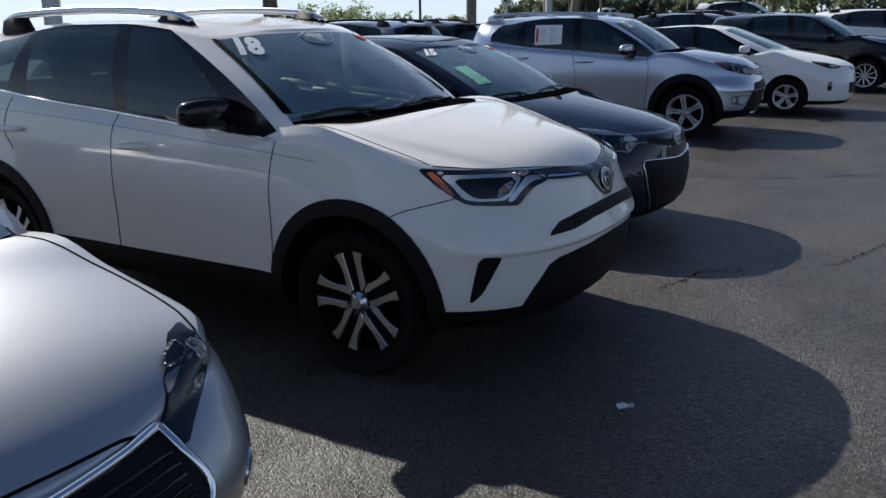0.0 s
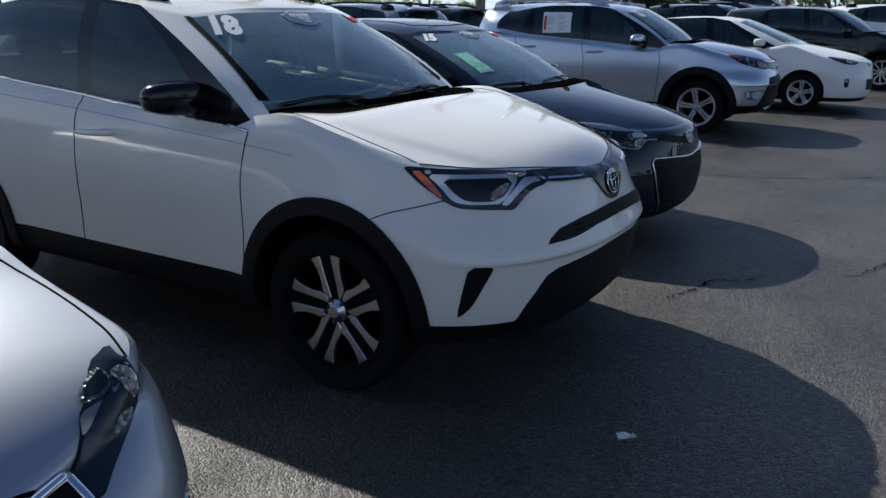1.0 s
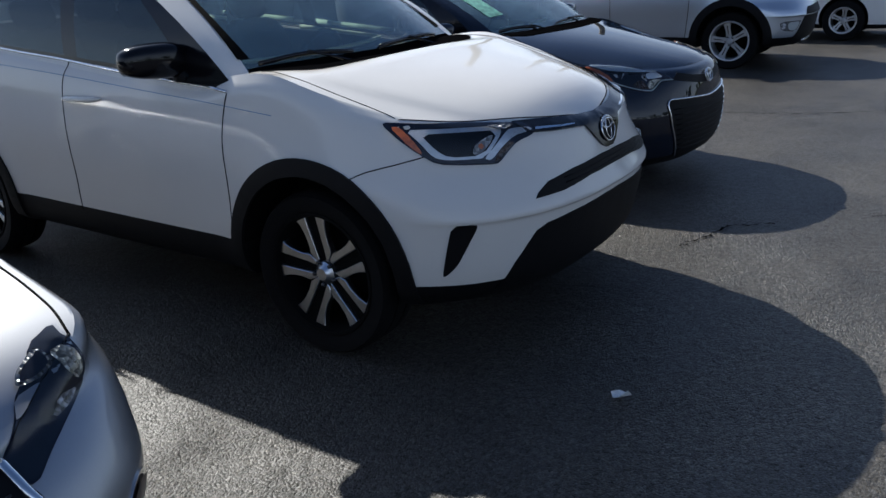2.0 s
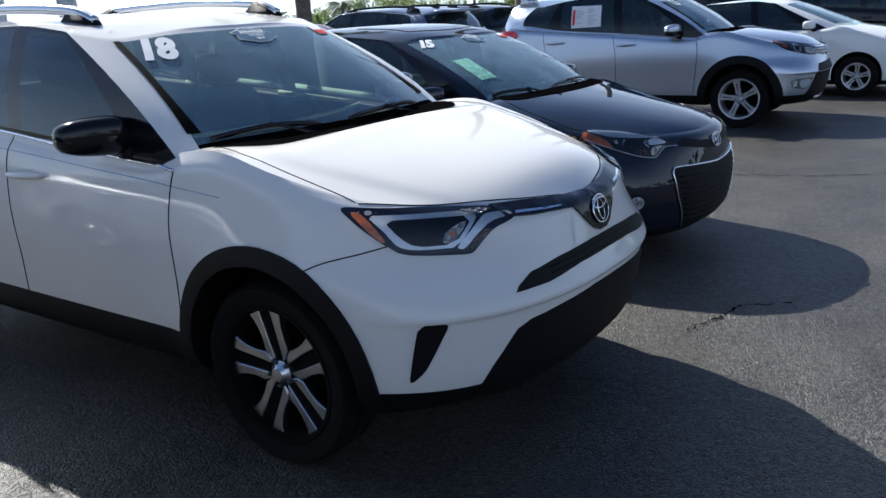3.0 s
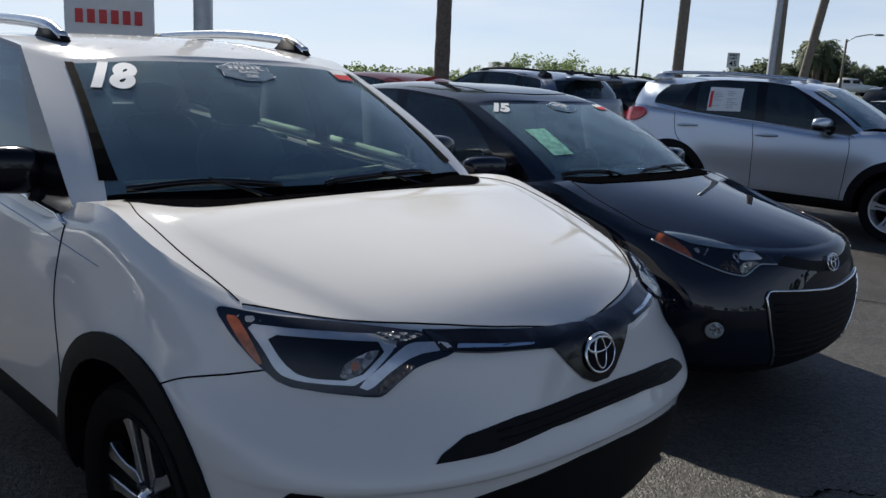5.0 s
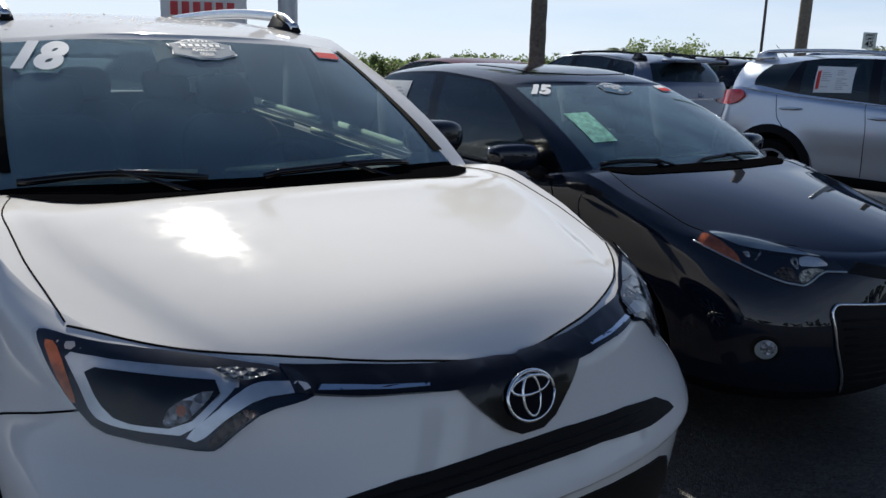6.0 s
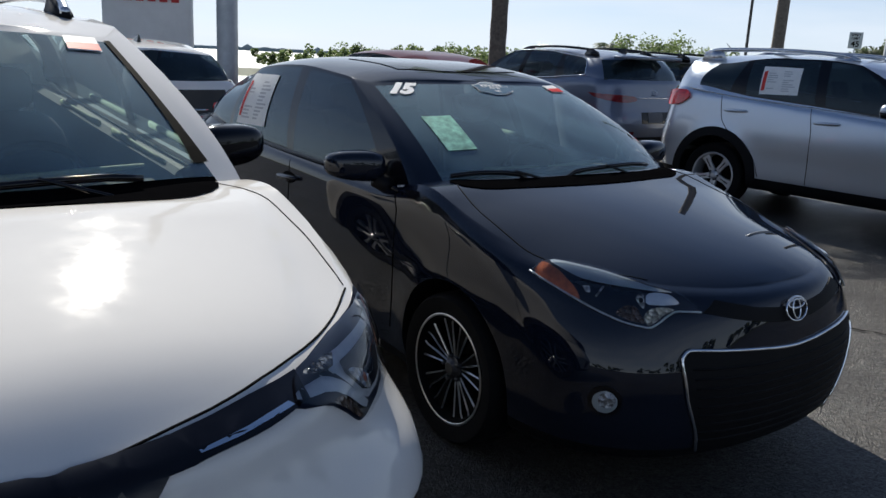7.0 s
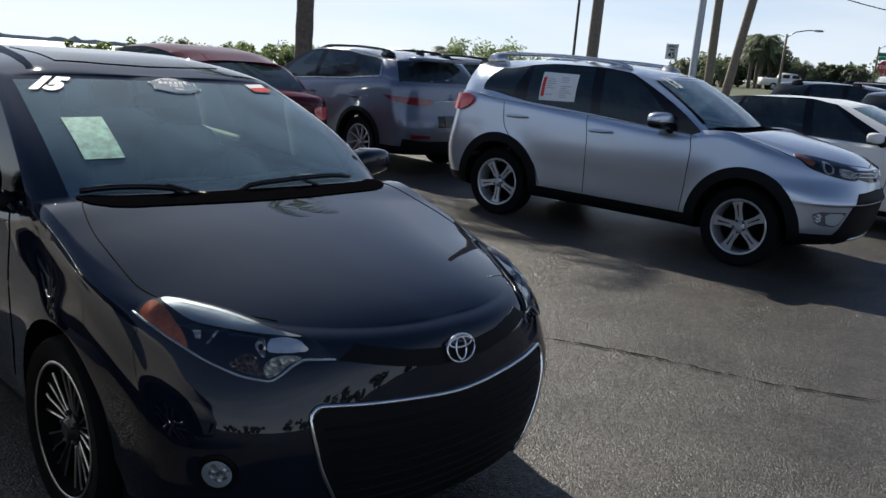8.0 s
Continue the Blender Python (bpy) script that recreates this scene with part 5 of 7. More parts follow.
def white_suv():
    car = base_car("suv", "pearl white compact SUV with black cladding and tinted glass", "suv", dict(SUV, wb=2.70, sill_clad=0.432), pose(0.002, -0.027, 0, 0, 0, 2.1), M["white"], "double", ALLOY, rim_r=0.270)
    arch_trim(car, 0.42, 0.492, -8, 188, M["plastic"])
    door_mirror(car, (-0.80, -0.968, 1.224), (0.085, 0.145, 0.085), M["gloss"], stalk=0.10)
    handles(car, (-1.46, -2.53), (1.023, 1.063), M["white"], length=0.28)
    rails(car, [(-1.31, 0.560, 1.660), (-1.47, 0.570, 1.708), (-2.1, 0.580, 1.735), (-2.80, 0.570, 1.716), (-2.97, 0.560, 1.672)], M["satin"], M["plastic"], 0.020, 1.2)
    # headlights
    hl = patch(car, "headlight", [(-0.457, 1.01), (-0.45, 1.02), (-0.395, 1.017), (-0.323, 1.011), (-0.203, 1.005), (-0.06, 0.995), (0.057, 0.984), (0.119, 0.957), (0.126, 0.945), (0.039, 0.925), (-0.01, 0.889), (-0.046, 0.857), (-0.065, 0.855), (-0.18, 0.86), (-0.284, 0.868), (-0.342, 0.904), (-0.41, 0.959)], DIAG, M["lampdark"], 0.003, 0.01, rnd=1, both=True, label="clear headlight with a silver inner frame")
    patch(car, "bezel", [(-0.380, 0.992), (-0.286, 0.990), (-0.187, 0.987), (-0.030, 0.980), (-0.008, 0.972), (-0.102, 0.879), (-0.168, 0.879), (-0.247, 0.881), (-0.295, 0.893), (-0.335, 0.946)], DIAG, M["pale"], 0.006, 0.0, rnd=1, both=True, parent=hl)
    patch(car, "projector_bay", [(-0.330, 0.975), (-0.183, 0.974), (-0.030, 0.968), (-0.112, 0.889), (-0.240, 0.890), (-0.284, 0.920)], DIAG, M["lampdeep"], 0.008, 0.0, rnd=1, both=True, parent=hl)
    patch(car, "silver_sweep", [(-0.108, 0.878), (-0.080, 0.868), (-0.026, 0.916), (0.026, 0.946), (0.119, 0.953), (0.103, 0.963), (0.030, 0.966), (0.004, 0.962), (-0.026, 0.945)], DIAG, M["pale"], 0.009, 0.0, rnd=1, both=True, parent=hl)
    patch(car, "side_reflector", [(-0.085, 0.984), (0.065, 0.976), (-0.016, 0.965)], DIAG, M["lampgrain"], 0.010, 0.0, rnd=1, both=True, parent=hl)
    patch(car, "lower_reflector", [(-0.07, 0.862), (-0.048, 0.862), (-0.012, 0.895), (0.03, 0.925), (0.0, 0.93), (-0.03, 0.912)], DIAG, M["brownlamp"], 0.006, 0.0, rnd=1, both=True, parent=hl)
    patch(car, "bulb_reflector", [(-0.150, 0.894), (-0.142, 0.921), (-0.122, 0.936), (-0.085, 0.952), (-0.052, 0.955), (-0.116, 0.894)], DIAG, M["reflector"], 0.011, 0.0, 0.02, rnd=1, both=True, parent=hl)
    patch(car, "indicator_bulb", ngon((-0.114, 0.922), 0.010, 10), DIAG, M["amber"], 0.013, 0.0, both=True, parent=hl)
    patch(car, "amber_marker", [(-0.432, 1.004), (-0.400, 1.003), (-0.366, 0.966), (-0.330, 0.910), (-0.344, 0.908), (-0.392, 0.955)], DIAG, M["amber"], 0.007, 0.0, rnd=1, both=True, parent=hl, label="amber side marker")
    patch(car, "lens", [(-0.455, 1.01), (-0.45, 1.018), (-0.395, 1.015), (-0.323, 1.009), (-0.203, 1.003), (-0.06, 0.993), (0.057, 0.982), (0.117, 0.957), (0.124, 0.947), (0.039, 0.927), (-0.01, 0.891), (-0.046, 0.859), (-0.065, 0.857), (-0.18, 0.862), (-0.284, 0.870), (-0.340, 0.904), (-0.408, 0.959)], DIAG, M["lens"], 0.016, 0.0, rnd=1, both=True, parent=hl)
    # upper grille band and its badge
    g = patch(car, "upper_grille", sym([(-0.470, 0.985), (-0.470, 0.951), (-0.365, 0.940), (-0.251, 0.934), (-0.165, 0.928), (-0.120, 0.880), (-0.069, 0.834), (-0.030, 0.816)])[:8] + [(0.030, 0.816), (0.069, 0.834), (0.120, 0.880), (0.165, 0.928), (0.251, 0.934), (0.365, 0.940), (0.470, 0.951), (0.470, 0.985), (0.348, 0.979), (0.19, 0.964), (0.07, 0.957), (0, 0.955), (-0.07, 0.957), (-0.19, 0.964), (-0.348, 0.979)], "front", M["gloss"], 0.010, 0.004, 0.02)
    patch(car, "grille_chrome", [(-0.43, 0.952), (-0.30, 0.944), (-0.225, 0.941), (-0.222, 0.944), (-0.30, 0.949), (-0.420, 0.958)], "front", M["chrome"], 0.010, 0.004, both=True, parent=[g[0], g[0]])
    patch(car, "badge_plate", ngon((0.003, 0.888), 0.062, 20, 0.049), "front", M["lampdeep"], 0.0155, 0.0, 0.02, parent=g[0])
    emblem(car, (0.003, 0.888), 0.066, 0.052)
    # lower grille slot, its bars, fog bezels, lip
    s = patch(car, "lower_grille", [(-0.550, 0.716), (-0.528, 0.736), (-0.463, 0.766), (-0.320, 0.787), (-0.10, 0.800), (0.10, 0.800), (0.320, 0.787), (0.463, 0.766), (0.528, 0.736), (0.550, 0.716), (0.40, 0.719), (0.214, 0.738), (0, 0.742), (-0.214, 0.738), (-0.40, 0.719)], "front", M["plastic"], 0.004, 0.004)
    for z in (0.752, 0.772):
        strip(car, "grille_bar", [(-0.38, z - 0.008), (0, z + 0.004), (0.38, z - 0.008)], "front", M["plastic"], 0.003, parent=s[0], lift=0.005)
    patch(car, "fog_bezel", [(-0.272, 0.656), (-0.178, 0.656), (-0.176, 0.640), (-0.214, 0.562), (-0.250, 0.486), (-0.290, 0.445), (-0.304, 0.445), (-0.290, 0.55)], DIAG, M["plastic"], 0.004, 0.004, rnd=1, both=True)
    patch(car, "front_lip", sym([(-0.660, 0.36), (-0.621, 0.461), (-0.582, 0.526), (-0.541, 0.584), (-0.488, 0.606), (-0.35, 0.618), (-0.10, 0.628)])[:7] + [(0.10, 0.628), (0.35, 0.618), (0.488, 0.606), (0.541, 0.584), (0.582, 0.526), (0.621, 0.461), (0.660, 0.36), (0.5, 0.30), (-0.5, 0.30)], "front", M["plastic"], 0.006, 0.004)
    # panel gaps
    strip(car, "hood_gap", [(-0.36, -0.745), (-0.136, -0.800), (0.053, -0.800), (0.222, -0.787), (0.328, -0.777)], "top", M["seam"], 0.0022, both=True)
    strip(car, "hood_gap", [(0.341, -0.776), (0.472, -0.669), (0.618, -0.501), (0.735, -0.275), (0.785, -0.067), (0.79, 0.0)], "top", M["seam"], 0.003, both=True)
    strip(car, "door_gap", [(-0.462, 1.10), (-0.475, 1.05), (-0.496, 0.89), (-0.500, 0.70), (-0.515, 0.43)], "right", M["seam"], 0.003, both=True)
    strip(car, "door_gap", [(-1.59, 1.19), (-1.625, 1.04), (-1.632, 0.80), (-1.657, 0.43)], "right", M["seam"], 0.003, both=True)
    strip(car, "door_gap", [(-2.53, 1.24), (-2.60, 1.06), (-2.52, 0.95)], "right", M["seam"], 0.003, both=True)
    strip(car, "pin_stripe", [(-0.208, 1.026), (-0.60, 1.057), (-1.01, 1.083), (-1.563, 1.121), (-2.2, 1.155), (-2.9, 1.185)], "right", M["blue"], 0.0016, both=True)
    strip(car, "belt_chrome", [(-0.46, 1.106), (-1.186, 1.156), (-1.638, 1.194), (-2.138, 1.228), (-2.697, 1.282), (-2.96, 1.318)], "right", M["chrome"], 0.007, both=True, lift=0.004)
    strip(car, "bumper_gap", [(-0.318, 0.9), (-0.417, 0.874), (-0.541, 0.839), (-0.62, 0.80)], DIAG, M["seam"], 0.0025, both=True)
    # cowl and wipers
    patch(car, "cowl", [(-0.40, -0.76), (-0.25, -0.700), (-0.165, -0.560), (-0.122, -0.344), (-0.105, 0.0), (-0.122, 0.344), (-0.165, 0.560), (-0.25, 0.700), (-0.40, 0.76), (-0.425, 0.70), (-0.315, 0.4), (-0.275, 0), (-0.315, -0.4), (-0.425, -0.70)], "top", M["cowl"], 0.004, 0.0, 0.025, rnd=1)
    wipers(car, [((-0.45, -0.71), (-0.335, -0.22), (-0.20, -0.02)), ((-0.315, -0.05), (-0.385, 0.52), (-0.27, 0.66))])
    # stickers
    text_patch(car, "year_sticker", "18", (-0.570, 1.526), 0.110, "front", M["sticker"], bold=0.05, wide=1.32, slant=0.72)
    dealer_badge(car, (-0.004, 1.562), 0.118, 0.036)
    r = patch(car, "windshield_sticker", [(0.475, 1.583), (0.590, 1.578), (0.588, 1.534), (0.470, 1.540)], "front", M["sticker"], 0.005, 0.0, 0.06)
    patch(car, "sticker_field", [(0.473, 1.562), (0.589, 1.557), (0.587, 1.536), (0.471, 1.542)], "front", M["redvinyl"], 0.007, 0.0, 0.06, parent=r[0])
    drops(car, [(-0.10, 0.10, -0.5, 0.1), (-0.02, 0.22, -0.35, 0.5), (0.0, 0.45, -0.6, 0.6), (-0.12, 0.05, -0.65, -0.2), (-1.5, -1.15, -0.6, 0.4)], 900, 8)
    # price sheet on the dash side and the sensor box behind the glass
    v, f = blob(0.05, 0.055, 0.03, 4, (-1.04, 0.07, 1.530), 14, 8)
    mesh_ob("sensor_box", v, f, M["interior"], car["root"])
    cabin_sun_strips(car, [(-0.98, -1.60, 0.79, 1.15, 1.20), (-1.80, -2.45, 0.79, 1.21, 1.25)], (-0.70, -0.56, 0.68, 1.165))
    part("visor_card", box(0.004, 0.20, 0.26, 0.001, (-1.75, 0.42, 1.33)), M["paper"], car["root"])
    seat_car(car)
    return car


def black_sedan():
    car = base_car("sedan", "glossy black compact sedan with clear headlamps", "sedan", SEDAN, pose(-0.579, 2.60, 0), M["black"], "twin", ALLOY)
    door_mirror(car, (-0.62, -0.965, 1.070), (0.085, 0.130, 0.076), M["black"], stalk=0.09)
    handles(car, (-1.52, -2.42), (0.885, 0.905), M["black"], length=0.22)
    out = [(-0.381, 0.830), (-0.346, 0.859), (-0.277, 0.869), (-0.118, 0.855), (0.058, 0.824), (0.144, 0.810), (0.226, 0.754), (0.137, 0.756), (0.099, 0.741), (0.064, 0.715), (0.031, 0.701), (-0.025, 0.706), (-0.120, 0.731), (-0.195, 0.758), (-0.292, 0.795)]
    hl = patch(car, "headlight", out, DIAG, M["lampdark"], 0.003, 0.01, rnd=1, both=True, label="large clear headlight with an amber corner")
    patch(car, "amber_marker", [(-0.368, 0.830), (-0.340, 0.857), (-0.320, 0.858), (-0.267, 0.840), (-0.217, 0.801), (-0.198, 0.764), (-0.239, 0.777), (-0.312, 0.809)], DIAG, M["amber"], 0.007, 0.0, rnd=1, both=True, parent=hl)
    # the sky's reflection in this band is put into its pale blue colour
    patch(car, "brow", [(-0.316, 0.862), (-0.276, 0.865), (-0.117, 0.851), (0.026, 0.823), (0.135, 0.807), (0.029, 0.812), (-0.099, 0.820), (-0.189, 0.827), (-0.236, 0.838)], DIAG, M["brow"], 0.008, 0.0, rnd=2, both=True, parent=hl, label="pale satin brow")
    patch(car, "main_reflector", [(0.023, 0.803), (0.062, 0.809), (0.110, 0.803), (0.145, 0.778), (0.066, 0.773), (0.020, 0.775)], DIAG, M["pale"], 0.008, 0.0, 0.015, rnd=1, both=True, parent=hl)
    patch(car, "bulb_bowl", [(-0.015, 0.791), (-0.001, 0.805), (0.016, 0.802), (0.018, 0.760), (0.004, 0.765)], DIAG, M["reflector"], 0.009, 0.0, 0.015, rnd=1, both=True, parent=hl)
    patch(car, "bulb", ngon((0.004, 0.785), 0.008, 10), DIAG, M["gloss"], 0.012, 0.0, both=True, parent=hl)
    patch(car, "lower_bowl", [(0.022, 0.752), (0.050, 0.766), (0.097, 0.769), (0.125, 0.762), (0.083, 0.746), (0.061, 0.724), (0.030, 0.708), (0.014, 0.730)], DIAG, M["cream"], 0.008, 0.0, 0.02, rnd=1, both=True, parent=hl)
    patch(car, "lamp_innards", [(-0.089, 0.738), (-0.052, 0.766), (-0.013, 0.768), (0.009, 0.737), (0.026, 0.715), (-0.024, 0.718)], DIAG, M["brownlamp"], 0.007, 0.0, 0.02, rnd=1, both=True, parent=hl)
    patch(car, "side_lamp", [(-0.194, 0.811), (-0.170, 0.814), (-0.168, 0.793), (-0.183, 0.794)], DIAG, M["reflector"], 0.007, 0.0, 0.02, both=True, parent=hl)
    patch(car, "lamp_rib", [(-0.126, 0.815), (-0.118, 0.815), (-0.146, 0.783), (-0.152, 0.785)], DIAG, M["reflector"], 0.007, 0.0, 0.02, both=True, parent=hl)
    strip(car, "lamp_rim", [(-0.378, 0.831), (-0.292, 0.798), (-0.195, 0.761), (-0.120, 0.734), (-0.025, 0.709), (0.031, 0.704), (0.064, 0.718), (0.099, 0.744), (0.137, 0.758), (0.215, 0.756)], DIAG, M["brow"], 0.0035, both=True, parent=hl, lift=0.009)
    patch(car, "lens", [(u * 0.992 - 0.0006, 0.785 + (v - 0.785) * 0.97) for u, v in out], DIAG, M["lens"], 0.014, 0.0, rnd=1, both=True, parent=hl)
    # upper slit, badge
    patch(car, "upper_grille", [(-0.42, 0.755), (-0.254, 0.722), (-0.10, 0.700), (0, 0.697), (0.10, 0.700), (0.254, 0.722), (0.42, 0.755), (0.36, 0.792), (0.20, 0.762), (0.09, 0.752), (0, 0.750), (-0.09, 0.752), (-0.20, 0.762), (-0.36, 0.792)], "front", M["plastic"], 0.004, 0.003)
    emblem(car, (0.0, 0.737), 0.060, 0.044)
    # big lower grille with a chrome outline
    o = [(-0.484, 0.632), (-0.24, 0.618), (0, 0.602), (0.24, 0.618), (0.484, 0.632), (0.518, 0.590), (0.502, 0.478), (0.44, 0.33), (0.40, 0.25), (-0.40, 0.25), (-0.44, 0.33), (-0.502, 0.478), (-0.518, 0.590)]
    g = patch(car, "lower_grille", o, "front", M["plastic"], 0.004, 0.004)
    for z in np.linspace(0.29, 0.57, 9):
        strip(car, "grille_bar", [(-0.42 - 0.07 * (z - 0.29) / 0.3, z), (0, z - 0.012), (0.42 + 0.07 * (z - 0.29) / 0.3, z)], "front", M["plastic"], 0.005, parent=g[0], lift=0.004)
    strip(car, "grille_chrome", [(-0.40, 0.24), (-0.44, 0.33), (-0.502, 0.478), (-0.520, 0.590), (-0.484, 0.634), (-0.24, 0.620), (0, 0.604), (0.24, 0.620), (0.484, 0.634), (0.520, 0.590), (0.502, 0.478), (0.44, 0.33), (0.40, 0.24)], "front", M["chrome"], 0.007, parent=g[0], lift=0.006)
    f = patch(car, "fog_bezel", ngon((-0.098, 0.442), 0.058, 24), DIAG, M["gloss"], 0.004, 0.003, 0.03, rnd=1, both=True)
    patch(car, "fog_lamp", ngon((-0.098, 0.442), 0.042, 20), DIAG, M["brow"], 0.010, 0.0, 0.02, both=True, parent=f)
    patch(car, "fog_reflector", ngon((-0.092, 0.450), 0.030, 18), DIAG, M["reflector"], 0.012, 0.0, 0.02, both=True, parent=f)
    patch(car, "fog_lens", ngon((-0.098, 0.442), 0.043, 20), DIAG, M["lens"], 0.016, 0.0, 0.02, both=True, parent=f)
    # gaps
    strip(car, "hood_gap", [(-0.30, -0.66), (-0.17, -0.715), (0.069, -0.755), (0.28, -0.759), (0.402, -0.735), (0.567, -0.621), (0.70, -0.51)], "top", M["seam"], 0.0025, both=True)
    strip(car, "door_gap", [(-0.47, 0.97), (-0.43, 0.88), (-0.43, 0.7), (-0.48, 0.35)], "right", M["seam"], 0.003, both=True)
    strip(car, "door_gap", [(-1.54, 1.0), (-1.52, 0.8), (-1.54, 0.35)], "right", M["seam"], 0.003, both=True)
    strip(car, "door_gap", [(-2.62, 1.03), (-2.60, 0.85), (-2.40, 0.62), (-2.24, 0.40)], "right", M["seam"], 0.003, both=True)
    strip(car, "belt_chrome", [(-0.45, 0.982), (-1.0, 0.998), (-1.6, 1.012), (-2.4, 1.036), (-2.92, 1.082)], "right", M["gloss"], 0.007, both=True, lift=0.004)
    patch(car, "fender_vent", [(-0.42, 1.000), (-0.30, 1.005), (-0.16, 0.980), (-0.06, 0.945), (-0.20, 0.940), (-0.33, 0.955)], "right", M["gloss"], 0.004, 0.002, both=True)
    patch(car, "cowl", [(-0.295, -0.700), (-0.215, -0.690), (-0.165, -0.640), (-0.128, -0.560), (-0.105, -0.44), (-0.080, -0.30), (-0.062, -0.15), (-0.056, 0.0), (-0.062, 0.15), (-0.080, 0.30), (-0.105, 0.44), (-0.128, 0.560), (-0.165, 0.640), (-0.215, 0.690), (-0.295, 0.700), (-0.300, 0.660), (-0.235, 0.56), (-0.200, 0.376), (-0.185, 0.14), (-0.185, -0.14), (-0.200, -0.376), (-0.235, -0.56), (-0.300, -0.660)], "top", M["cowl"], 0.004, 0.0, 0.025, rnd=1)
    wipers(car, [((-0.322, -0.665), (-0.152, -0.10), (-0.07, 0.04)), ((-0.186, -0.17), (-0.272, 0.52), (-0.11, 0.56))])
    text_patch(car, "year_sticker", "15", (-0.560, 1.390), 0.060, "front", M["sticker"], bold=0.06, slant=1.0, wide=1.95)
    dealer_badge(car, (0.020, 1.402), 0.115, 0.029)
    r = patch(car, "windshield_sticker", [(0.431, 1.415), (0.550, 1.417), (0.555, 1.382), (0.439, 1.385)], "front", M["sticker"], 0.005, 0.0, 0.06)
    patch(car, "sticker_field", [(0.435, 1.400), (0.551, 1.402), (0.555, 1.384), (0.440, 1.387)], "front", M["redvinyl"], 0.007, 0.0, 0.06, parent=r[0])
    sh = patch(car, "inspection_sheet", [(-0.577, 1.280), (-0.427, 1.287), (-0.451, 1.160), (-0.592, 1.152)], "front", M["papergreen"], 0.004, 0.0, 0.05)
    res = sheet(car, "right", [(-2.40, 1.385), (-2.02, 1.395), (-1.99, 1.10), (-2.42, 1.085)], M["paper"], 0.006, 11)
    if res:
        ob, at = res
        patch(car, "printed_band", [at(0.04, 0.15), at(0.12, 0.15), at(0.12, 0.85), at(0.04, 0.85)], "right", M["redvinyl"], 0.009, 0.0, 0.1, parent=ob)
    cabin_sun_strips(car, [(-1.75, -2.2, 0.76, 1.03, 1.045)], (-0.52, -0.30, 0.58, 1.045))
    patch(car, "sunroof", [(-1.22, -0.40), (-1.17, -0.20), (-1.155, 0.0), (-1.17, 0.20), (-1.22, 0.40), (-1.72, 0.42), (-1.72, -0.42)], "top", M["gloss"], 0.004, 0.003, 0.06, label="dark glass sunroof")
    # tail lamps
    patch(car, "tail_lamp", [(-3.60, 0.93), (-3.40, 0.95), (-3.22, 0.90), (-3.36, 0.80), (-3.58, 0.78)], "right", M["redlens"], 0.006, 0.003, rnd=1, both=True)
    seat_car(car)
    return car


SHORT = shaped(SUV, 1.0, 1.0, 1.0, hub_x=0.0)
SHORT["rings"] = [dict(r, R=r["R"] + 0.11) for r in SHORT["rings"]]
SHORT["house"] = [((g[0][0] + (0.10 if g[0][0] < -3.2 else 0), g[0][1], g[0][2]), (g[1][0] + (0.05 if g[1][0] < -3.2 else 0), g[1][1], g[1][2])) + tuple(g[2:]) for g in SHORT["house"]]


